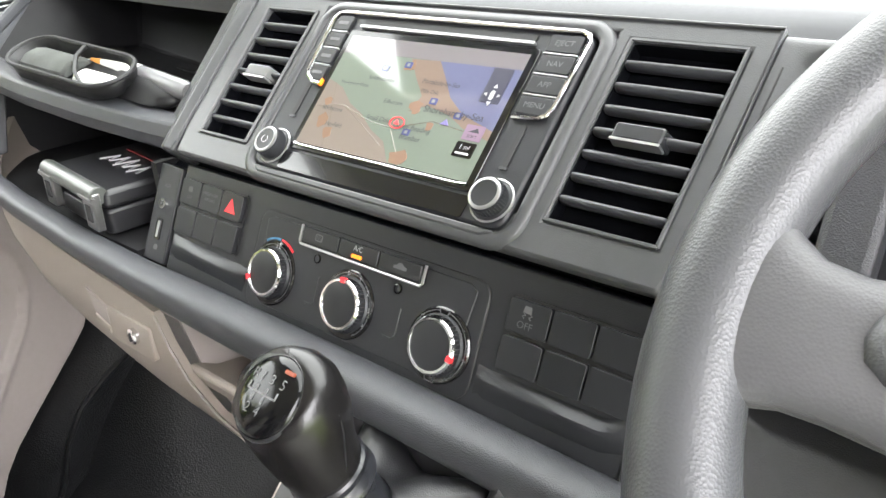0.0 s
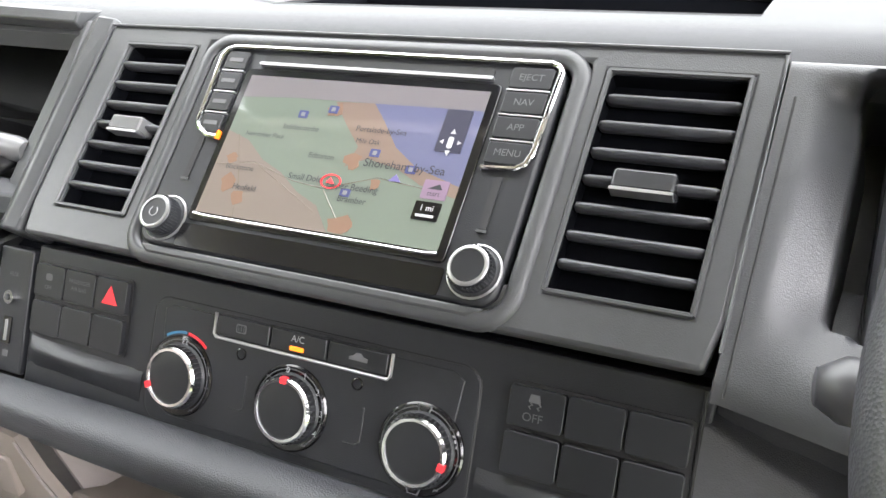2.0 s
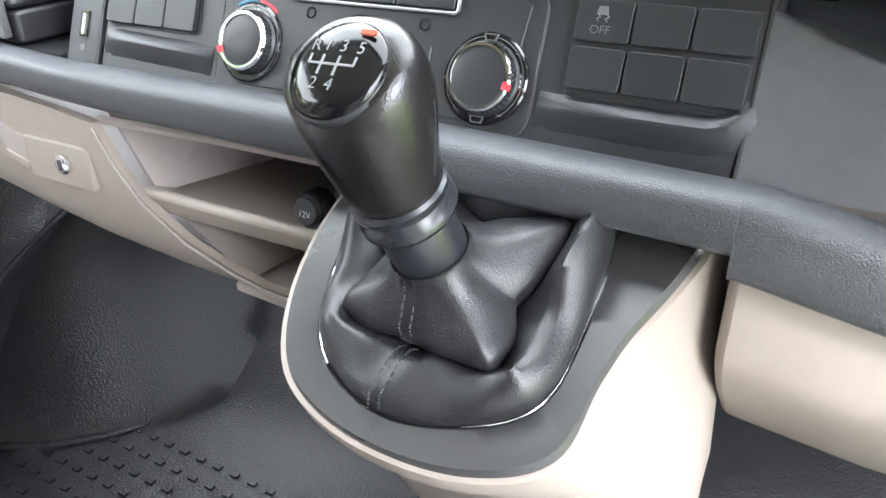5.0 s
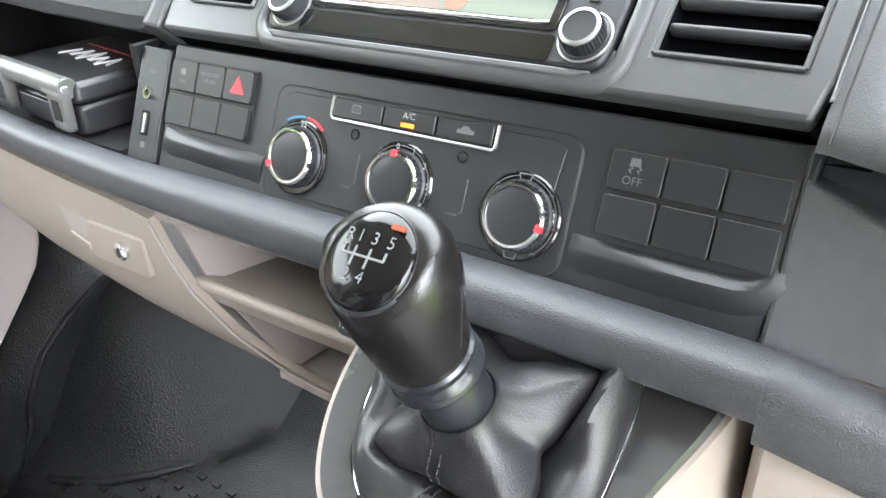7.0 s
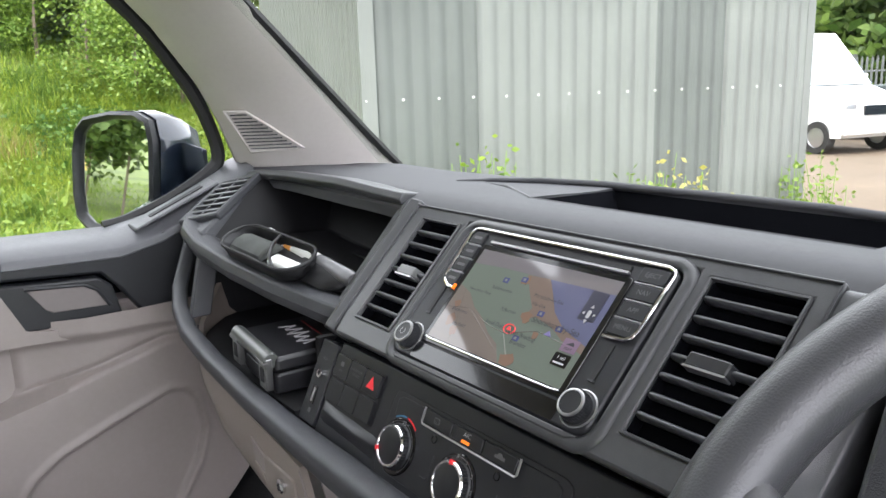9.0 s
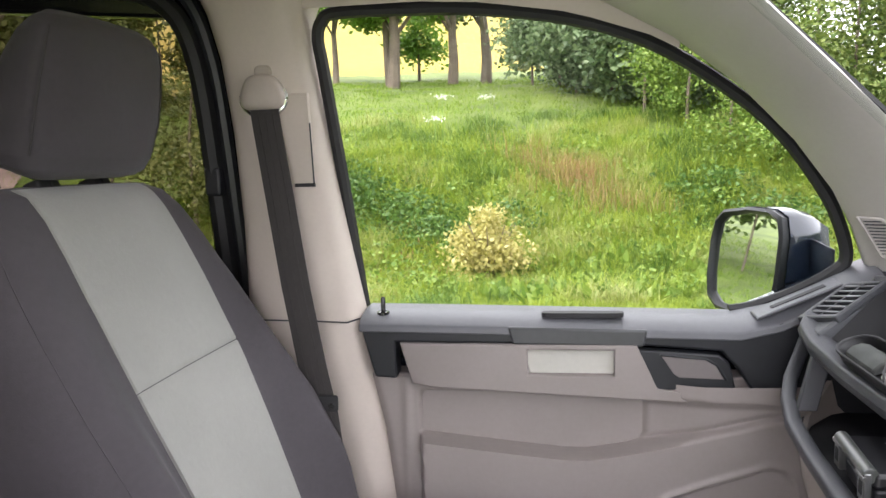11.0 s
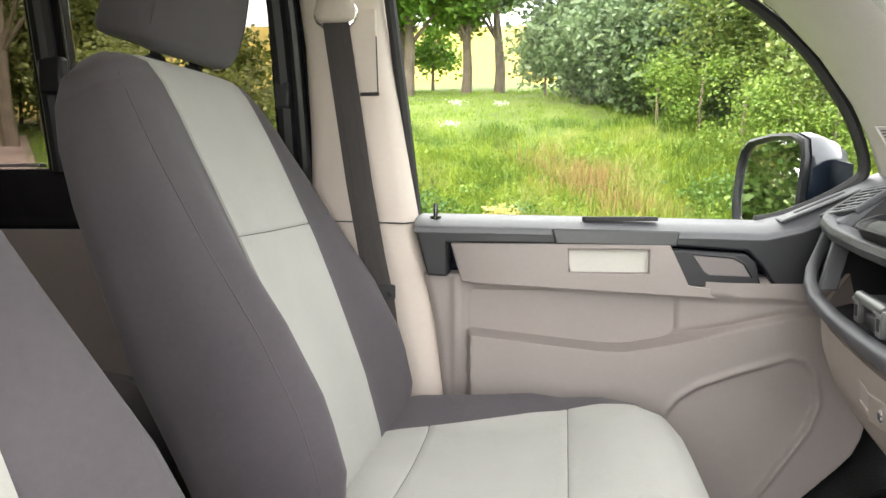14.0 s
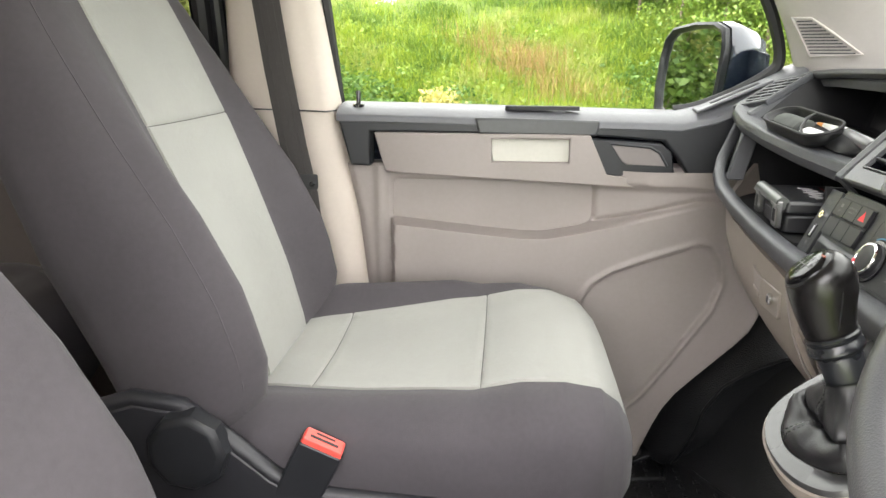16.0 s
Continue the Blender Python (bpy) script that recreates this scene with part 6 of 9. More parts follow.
# ---- pillars, windscreen, roof ----
def pillar_a(sx, name):
    rows = [(1.225, (-0.745, 0.12), (-0.655, 0.37)), (1.262, (-0.742, 0.1), (-0.645, 0.318)), (1.32, (-0.737, 0.078), (-0.617, 0.245)), (1.38, (-0.722, 0.044), (-0.588, 0.172)), (1.46, (-0.706, -0.018), (-0.546, 0.075)), (1.54, (-0.69, -0.098), (-0.504, -0.022)), (1.62, (-0.673, -0.205), (-0.461, -0.12)), (1.68, (-0.662, -0.32), (-0.43, -0.192)), (1.73, (-0.64, -0.4), (-0.4, -0.25))]
    rings = []
    for z, (xa, ya), (xb, yb) in rows:
        a, b = Vector((xa, ya, z)), Vector((xb, yb, z))
        inn = Vector((0.02, -0.02, 0.0))
        out = Vector((-0.05, 0.05, 0.0))
        ring = [a, a.lerp(b, 0.06) + inn * 0.7, a.lerp(b, 0.3) + inn * 1.2, a.lerp(b, 0.6) + inn * 1.1, a.lerp(b, 0.94) + inn * 0.4, b, b + out * 0.12, a + out * 0.5]
        rings.append([Vector((p.x * sx, p.y, p.z)) for p in ring])
    return solid(name, loft(rings), pillar_grey, "pale grey windscreen pillar trim", "pillar", kind="structure", smooth=50)


pil = pillar_a(1, "pillar_front_passenger")
pillar_a(-1, "pillar_front_driver")
# tweeter grille on the pillar foot
def pil_pt(u, z):
    a, b = lerp([(1.262, Vector((-0.742, 0.1, 0))), (1.38, Vector((-0.722, 0.044, 0)))], z), lerp([(1.262, Vector((-0.645, 0.318, 0))), (1.38, Vector((-0.588, 0.172, 0)))], z)
    p = a.lerp(b, u) + Vector((0.02, -0.02, 0)) * (1.22 if u < 0.62 else 1.0)
    p.z = z
    return p


tw = thing("tweeter_grille", "small slotted speaker grille in the pillar trim", "speaker grille")
quad = [(0.2, 1.276), (0.56, 1.28), (0.43, 1.318), (0.34, 1.338), (0.19, 1.34)]
bm = bmesh.new()
pts = [pil_pt(u, z) for u, z in quad]
off = Vector((0.7, -0.7, 0)) * 0.003
add_loft(bm, [[tuple(p - off) for p in pts], [tuple(p + off) for p in pts]])
part("plate", bm, pillar_grey, tw)
part("border", tube([p + off for p in pts], 0.0022, 6, True), pillar_grey, tw)
for k in range(11):
    z = 1.2815 + 0.0052 * k
    u1 = lerp([(1.28, 0.54), (1.318, 0.42), (1.338, 0.335)], z)
    part("slot", tube([pil_pt(0.215, z) + off * 1.15, pil_pt(u1 - 0.015, z) + off * 1.15], 0.0012, 5), dark_plastic, tw)

ws = sheet(span(-1, 1, 13), span(0, 1, 9), lambda u, v: (u * (0.66 - 0.23 * v), lerp([(0, 0.74), (0.35, 0.46), (1, -0.1)], v) - (0.31 - 0.16 * v) * abs(u) ** 2.2, 1.12 + 0.6 * v), 0.004)
wsp = solid("windscreen", ws, clear_glass, "clear laminated windscreen", "windscreen", kind="structure", smooth=60)
wsp.visible_shadow = False
part("windscreen_edge", tube([(-0.66 + 0.23 * v, lerp([(0, 0.37), (0.08, 0.318), (1, -0.245)], v), 1.225 + 0.5 * v) for v in span(0, 1, 8)], 0.007, 6), seal_rubber, wsp)
part("windscreen_edge", tube([(0.66 - 0.23 * v, lerp([(0, 0.37), (0.08, 0.318), (1, -0.245)], v), 1.225 + 0.5 * v) for v in span(0, 1, 8)], 0.007, 6), seal_rubber, wsp)


def roof_z(u, y):
    k = min(1, max(0, -1 - y))
    return 1.885 + 0.04 * k - (0.078 - 0.036 * k) * abs(u) ** 4 - 0.10 * max(0, (y + 0.75) / 0.6) ** 1.6


def roof_pt(u, y):
    return (u * (0.6 if abs(u) < 0.999 else 0.6), y, roof_z(u, y))


solid("ceiling", sheet(span(-1, 1, 17), span(-3.0, -0.2, 26), roof_pt, 0.02), headliner, "beige fabric headliner", "ceiling", kind="structure", smooth=60)
for sx, nm in ((-1, "roof_side_passenger"), (1, "roof_side_driver")):
    rings = []
    for y in span(-0.945, -0.2, 18):
        zt = lerp([(-0.98, 1.688), (-0.76, 1.69), (-0.6, 1.69), (-0.5, 1.683), (-0.36, 1.661), (-0.24, 1.621), (-0.2, 1.6)], y)
        rz = roof_z(1, y)
        wx = win_x(zt)
        rings.append([(sx * abs(wx), y, zt + 0.008), (sx * (abs(wx) - 0.022), y, zt + 0.003), (sx * (abs(wx) - 0.034), y, zt + 0.03), (sx * 0.625, y, rz - 0.02), (sx * 0.598, y, rz), (sx * 0.6, y, rz + 0.03), (sx * 0.74, y, rz - 0.05)])
    solid(nm, loft(rings), pillar_trim, "beige moulded roof edge above the door", "trim", kind="structure", smooth=60)
grab = thing("grab_handle", "beige folding grab handle above the passenger door", "grab handle")
part("handle", tube([(-0.63, -0.57, 1.765), (-0.605, -0.562, 1.778), (-0.598, -0.54, 1.785), (-0.596, -0.48, 1.785), (-0.598, -0.42, 1.78), (-0.605, -0.4, 1.77), (-0.63, -0.39, 1.755)], 0.0105, 12), pillar_trim, grab, smooth=60)
for y, dz in ((-0.562, 0.008), (-0.397, -0.012)):
    part("mount", prism(rrect(y - 0.022, 1.73 + dz, y + 0.022, 1.775 + dz, 0.008), 0.0, 0.035, door_m(-0.64), 0.9), pillar_trim, grab, bevel=0.004)


def pillar_b(sx, name):
    rows = [(0.5, -0.945, -0.655, -0.69), (0.84, -0.94, -0.665, -0.685), (1.0, -0.935, -0.69, -0.68), (1.18, -0.925, -0.73, -0.672), (1.35, -0.918, -0.752, -0.654), (1.5, -0.92, -0.772, -0.64), (1.62, -0.93, -0.785, -0.628), (1.69, -0.945, -0.785, -0.62), (1.74, -0.965, -0.76, -0.612), (1.83, -0.985, -0.72, -0.6)]
    rings = []
    for z, ya, yb, x in rows:
        ring = [(x - 0.09, ya), (x - 0.02, ya), (x - 0.004, ya + 0.014), (x, ya + 0.04), (x, yb - 0.05), (x - 0.006, yb - 0.018), (x - 0.03, yb), (x - 0.09, yb)]
        rings.append([(-sx * a, b, z) for a, b in ring])
    return solid(name, loft(rings), pillar_trim, "beige plastic centre pillar trim", "pillar", kind="structure", smooth=50)


pb = pillar_b(-1, "pillar_centre_passenger")
pillar_b(1, "pillar_centre_driver")
part("trim_joint", tube([(-0.7, -0.7285, 1.176), (-0.667, -0.742, 1.176), (-0.6695, -0.8, 1.178), (-0.6695, -0.9, 1.18)], 0.0015, 5), dark_plastic, pb)
part("adjuster_groove", loft([[(x, -0.862, z), (x, -0.782, z), (x - 0.012, -0.782, z), (x - 0.012, -0.862, z)] for x, z in ((-0.6475, 1.409), (-0.6355, 1.56))]), pillar_trim, pb, bevel=0.002)
part("groove_slot", box((-0.6485, -0.797, 1.4115), (0.006, 0.034, 0.006)), seal_rubber, pb)
# thin dark tube laid in as the shadow down the groove's side
part("groove_edge", tube([(-0.6478, -0.7815, 1.409), (-0.6395, -0.7815, 1.512)], 0.0014, 5), dark_plastic, pb)

belt = thing("seat_belt", "dark brown-grey seat belt on the pillar", "seat belt")
guide_plastic = material("belt_guide_plastic", (0.43, 0.38, 0.335), 0.42, grain=0.15, grain_scale=900, wear=0.06)
part("guide", loft([[(-0.64 + h, -0.852 + x * k, 1.56 + y * k) for x, y in round_off([(-0.038, -0.008), (-0.031, 0.014), (-0.016, 0.029), (0.016, 0.029), (0.031, 0.014), (0.038, -0.008), (0.03, -0.024), (0.0, -0.026), (-0.03, -0.024), (-0.038, -0.008)], 3)[:-1]] for k, h in ((0.96, 0.0), (1.0, 0.012), (0.97, 0.024), (0.8, 0.03), (0.4, 0.032))]), guide_plastic, belt, "beige belt guide", smooth=50)
part("guide_tab", prism(rrect(-0.868, 1.575, -0.836, 1.607, 0.01), 0.0, 0.014, door_m(-0.64), 0.9), guide_plastic, belt, bevel=0.003)
part("anchor_ring", tube([(-0.628, -0.852 + 0.036 * math.cos(radians(a)), 1.552 + 0.026 * math.sin(radians(a))) for a in range(150, 400, 20)], 0.0055, 10), chrome, belt, "polished steel loop")
rings = []
strap_line = [((-0.622, -0.852, 1.548), 0.0), ((-0.618, -0.845, 1.5), 0), ((-0.613, -0.83, 1.4), 0), ((-0.606, -0.808, 1.25), 0), ((-0.6, -0.785, 1.12), 0), ((-0.597, -0.768, 1.04), 0), ((-0.6, -0.756, 0.92), 0), ((-0.62, -0.75, 0.7), 0)]
for (x, y, z), _ in strap_line:
    rings.append([(x, y - 0.024, z), (x + 0.0015, y, z), (x, y + 0.024, z), (x - 0.0015, y + 0.024, z), (x, y, z), (x - 0.0015, y - 0.024, z)])
strap = part("strap", loft(rings), webbing, belt, "ribbed woven strap")
for off_ in (-0.012, 0.0, 0.012):
    part("strap_rib", tube([(x + 0.0014, y + off_, z) for (x, y, z), _ in strap_line], 0.001, 4), webbing, strap)
part("stop_button", lathe([(0.006, 0.0), (0.006, 0.006), (0.004, 0.008)], door_m(-0.597) @ Matrix.Translation((-0.752, 1.055, 0.0)), 14), gloss_black, belt)
part("tongue", prism(rrect(-0.775, 1.045, -0.742, 1.072, 0.004), 0.0, 0.006, door_m(-0.596)), seal_rubber, belt, bevel=0.001)

# ---- rear of the van ----
def side_x(z):
    return -0.765 + 0.15 * (z - 1.2)


ys_ = [-3.0, -2.2, -2.065, -1.53, -1.445, -1.015, -0.985, -0.92]
zs_ = [1.16, 1.285, 1.7, 1.76, 1.97]


def side_place(sx):
    def f(y, z, d):
        zz = z + (0.085 * (-1.03 - y) if z == 1.7 and -2.3 < y < -1.0 else 0)
        return (sx * (abs(side_x(zz)) + d), y, zz)
    return f


for sx, nm in ((-1, "wall_side_passenger"), (1, "wall_side_driver")):
    wall = solid(nm, holed(ys_, zs_, [(2, 1), (4, 1)], side_place(sx), 0.03), black_paint, "gloss black painted body side with window openings", "wall", kind="structure", bevel=0.006)
    for ya, yb_ in ((-2.065, -1.53), (-1.445, -1.015)):
        w = sheet([ya - 0.01, yb_ + 0.01], [1.28, 1.80], lambda y, z: (sx * (abs(side_x(z)) + 0.012), y, z), 0.004)
        wo = part("rear_window", w, privacy_glass, wall, "tinted rear side window", smooth=0)
        wo.visible_shadow = False
    for k, (yy, r_) in enumerate(((-0.985, 0.018), (-0.955, 0.012))):
        part("door_frame_seal", tube([(sx * (abs(side_x(z)) - 0.012), y, z) for y, z in round_off([(yy, 1.17), (yy - 0.002, 1.5), (yy - 0.012, 1.64), (yy - 0.045, 1.712 + 0.02 * k), (yy - 0.12, 1.748 + 0.022 * k), (-1.3, 1.772 + 0.02 * k), (-1.6, 1.80 + 0.02 * k), (-2.3, 1.85 + 0.02 * k)])], r_, 8), seal_rubber if k == 0 else panel_plastic, wall)
    part("divider", tube([(sx * (abs(side_x(z)) - 0.008), -1.4875, z) for z in (1.28, 1.5, 1.745)], 0.022, 10), panel_plastic, wall, "black sliding window divider")
    part("window_rail", box((sx * 0.742, -1.7975, 1.2915), (0.02, 0.53, 0.007)), silver, wall, bevel=0.001)
    for yy in span(-2.03, -1.575, 7):
        part("rail_rivet", lathe([(0.004, 0.0), (0.003, 0.002)], Matrix.Translation((sx * 0.742, yy, 1.295)), 8), seal_rubber, wall)
    part("frame_latch", box((sx * 0.715, -0.985, 1.42), (0.03, 0.03, 0.05)), panel_plastic, wall, bevel=0.005)
    part("window_latch", box((sx * 0.705, -1.47, 1.47), (0.03, 0.055, 0.075)), panel_plastic, wall, bevel=0.008)
    part("side_panel", prism([(-3.0, 1.157), (-3.0, 0.5), (-0.95, 0.5), (-0.95, 1.157)], -0.03, 0.0, door_m(-0.71)) if sx < 0 else prism([(-3.0, 1.157), (-3.0, 0.5), (-0.95, 0.5), (-0.95, 1.157)], 0.0, 0.03, door_m(0.71)), greige, wall, "warm grey lower side panel")
    if sx < 0:
        for y, z in ((-1.62, 1.11), (-1.55, 0.93), (-2.1, 1.1), (-2.3, 1.02), (-1.3, 1.1)):
            part("panel_screw", lathe([(0.009, 0.0), (0.008, 0.003), (0.003, 0.004)], door_m(-0.71) @ Matrix.Translation((y, z, 0.0)), 12), greige_pale, wall)
        for y, z in ((-1.15, 1.868), (-1.5, 1.872), (-1.9, 1.874)):
            part("roof_clip", lathe([(0.008, 0.0), (0.007, 0.004), (0.003, 0.006)], Matrix.Translation((-0.55, y, z - 0.035)) @ Matrix.Rotation(math.pi, 4, "X"), 12), white_plastic, wall)
solid("wall_rear", box((0, -3.02, 1.2), (1.6, 0.04, 1.5)), greige, "closed rear doors", "wall", kind="structure")
solid("roof_skin", box((0, -1.55, 1.985), (1.5, 2.9, 0.03)), body_paint, "dark painted roof", "roof", kind="structure", bevel=0.012)
solid("wall_sill_driver", box((0.79, -1.95, 0.83), (0.04, 2.1, 0.65)), body_paint, "dark painted lower body side", "wall", kind="structure")
solid("wall_sill_passenger", box((-0.805, -1.87, 0.75), (0.03, 2.25, 0.82)), body_paint, "dark painted lower body side", "wall", kind="structure")
solid("bulkhead", box((0, 0.66, 0.85), (1.5, 0.03, 0.55)), black_paint, "front bulkhead behind the dash", "wall", kind="structure")

# ---- floor ----
def floor_z(x, y):
    z = 0.5
    z += 0.9 * max(0, y - 0.16) ** 1.2
    # wheel arches bulge into the footwells
    for sx in (-1, 1):
        d = math.hypot((x - sx * 0.76) / 0.36, (y - 0.3) / 0.37)
        if d < 1:
            z = max(z, 0.5 + 0.34 * (1 - d ** 2.2))
    return z


fl = solid("floor", sheet(span(-0.78, 0.78, 53), span(-3.0, 0.63, 110), lambda x, y: (x, y, floor_z(x, y))), rubber, "black ribbed rubber floor covering", "floor", kind="structure", smooth=50)
bm = bmesh.new()
for i in range(30):
    for j in range(22):
        x, y = -0.66 + 0.028 * i + (0.014 if j % 2 else 0), -0.52 + 0.028 * j
        if abs(floor_z(x, y) - 0.5) < 0.003 and not (-0.02 < x < 0.24 and y > -0.1):
            add_box(bm, (x, y, 0.5015), (0.011, 0.007, 0.003))
tagged(part("floor_studs", bm, rubber, fl, smooth=0), kind="stuff")
solid("sill_step_passenger", prism([(-0.76, -0.72), (-0.66, -0.72), (-0.64, -0.16), (-0.7, -0.06), (-0.78, -0.05)], 0.46, 0.515), black_paint, "black entrance step", "trim", kind="structure", bevel=0.006)
# rubber roll between the door and the wheel arch, with a raised lip along its inner edge
EDGE = [(0, -0.14, 0.49), (0.2, -0.112, 0.57), (0.38, -0.072, 0.642), (0.6, 0.0, 0.71), (0.78, 0.06, 0.77), (0.88, 0.085, 0.83), (1, 0.12, 0.95)]
LIP = [(0, -0.066, 0.5), (0.15, -0.05, 0.55), (0.35, -0.03, 0.63), (0.5, 0.003, 0.68), (0.65, 0.048, 0.712), (0.82, 0.1, 0.735), (1, 0.2, 0.77)]
rings, lip_line = [], []
for k in range(25):
    t = k / 24
    ye, ze = lerp([(a, b) for a, b, c in EDGE], t), lerp([(a, c) for a, b, c in EDGE], t)
    yl, zl = lerp([(a, b) for a, b, c in LIP], t), lerp([(a, c) for a, b, c in LIP], t)
    xl = -0.625 - 0.04 * max(0, 1 - t / 0.25)
    ym, zm = (ye + yl) / 2, (ze + zl) / 2
    rings.append([(-0.78, ye + 0.01, ze), (-0.725, ye + 0.004, ze), (-0.7, ye * 0.8 + yl * 0.2 - 0.004, ze * 0.8 + zl * 0.2 + 0.004), (-0.672, ym - 0.012, zm + 0.012), (-0.645, ye * 0.22 + yl * 0.78 - 0.009, ze * 0.22 + zl * 0.78 + 0.006), (xl, yl, zl), (xl - 0.01, yl + 0.02, zl - 0.012), (xl - 0.03, yl + 0.1, zl - 0.14), (-0.78, yl + 0.1, zl - 0.14)])
    lip_line.append((xl, yl - 0.002, zl + 0.001))
part("arch_lip", tube(lip_line, 0.0045, 6), rubber, fl, smooth=60)
part("arch_seam", tube([(-0.67, -0.06, 0.503), (-0.6, -0.035, 0.503), (-0.55, -0.005, 0.503), (-0.505, 0.04, 0.503), (-0.475, 0.085, 0.503), (-0.455, 0.13, 0.503), (-0.435, 0.2, 0.52)], 0.007, 8), rubber, fl, smooth=60)
part("mat_corner", tube([(-0.68, -0.19, 0.502), (-0.6, -0.19, 0.502), (-0.59, -0.18, 0.502), (-0.595, -0.1, 0.502), (-0.67, -0.085, 0.502)], 0.005, 6), rubber, fl, smooth=60)
solid("footwell_corner", loft(rings), rubber, "black rubber footwell corner", "trim", kind="structure", smooth=60)

# ---- seats ----
def body_ring(w_in, w_out, t_front, t_back, n=44, q=0.55):
    """A rounded cross-section: half-widths and depths in front of and behind the middle line."""
    out = []
    for k in range(n):
        a = 6.28318 * k / n
        c, s = sgn_pow(math.cos(a), q), sgn_pow(math.sin(a), q)
        out.append((c * (w_in if c > 0 else w_out), s * (t_front if s > 0 else t_back)))
    return out


# the backrest runs up a tilted line; local x across, y forward (out of the cushioned face), z up the back
BACK_O = Vector((0, -0.80, 0.76))
BACK = [  # height, half-width, front depth, back depth
    (-0.03, 0.17, 0.03, 0.04), (0.0, 0.215, 0.065, 0.07), (0.06, 0.245, 0.085, 0.08), (0.16, 0.255, 0.09, 0.08), (0.3, 0.257, 0.085, 0.1), (0.42, 0.254, 0.078, 0.1),
    (0.52, 0.247, 0.07, 0.1), (0.6, 0.236, 0.062, 0.095), (0.65, 0.223, 0.055, 0.085), (0.682, 0.206, 0.045, 0.07), (0.7, 0.18, 0.026, 0.045), (0.707, 0.13, 0.008, 0.02)]


LEAN = {"back": 0.34}


def back_pt(x, f, h):
    k = LEAN["back"]
    c = math.sqrt(1 - k * k)
    return BACK_O + Vector((x, c * f - k * h, k * f + c * h))


def col(rows, k):
    return [(r[0], r[k]) for r in rows]


def back_front(x, h):
    w, t = lerp(col(BACK, 1), h), lerp(col(BACK, 2), h)
    u = min(0.999, abs(x) / w)
    return t * (1 - u ** 3.6) ** (1 / 3.6) + bolster(u, h)


def bolster(u, h):
    k = lerp([(-0.03, 0.0), (0.03, 0.03), (0.1, 0.062), (0.2, 0.07), (0.3, 0.06), (0.42, 0.036), (0.55, 0.016), (0.66, 0.004), (0.7, 0.0)], h)
    return k * math.exp(-((u - 0.84) / 0.2) ** 2) - 0.008 * min(1, k / 0.03) * math.exp(-(u / 0.45) ** 2)


CUSH_Z = 0.765
CUSH = [  # y, half-width, top, bottom
    (-0.80, 0.19, 0.03, 0.03), (-0.775, 0.23, 0.055, 0.055), (-0.72, 0.25, 0.064, 0.075), (-0.6, 0.257, 0.069, 0.08), (-0.45, 0.258, 0.081, 0.08), (-0.385, 0.257, 0.1, 0.085),
    (-0.33, 0.25, 0.107, 0.09), (-0.285, 0.236, 0.098, 0.09), (-0.258, 0.216, 0.07, 0.085), (-0.242, 0.186, 0.036, 0.07), (-0.236, 0.13, 0.0, 0.04)]


def cush_top(x, y):
    w, t = lerp(col(CUSH, 1), y), lerp(col(CUSH, 2), y)
    u = min(0.999, abs(x) / w)
    k = lerp([(-0.8, 0.5), (-0.7, 1.0), (-0.5, 1.0), (-0.4, 0.62), (-0.32, 0.2), (-0.26, 0.0)], y)
    return CUSH_Z + t * (1 - u ** 4.2) ** (1 / 4.2) + k * ((0.02 if x > 0 else 0.05) * math.exp(-((u - 0.82) / 0.18) ** 2) - 0.01 * math.exp(-(u / 0.5) ** 2))


def refine(rows, n):
    a, b = rows[0][0], rows[-1][0]
    ts = sorted(set([r[0] for r in rows] + span(a, b, n)))
    return [(t, *[lerp(col(rows, k), t) for k in range(1, len(rows[0]))]) for t in ts]


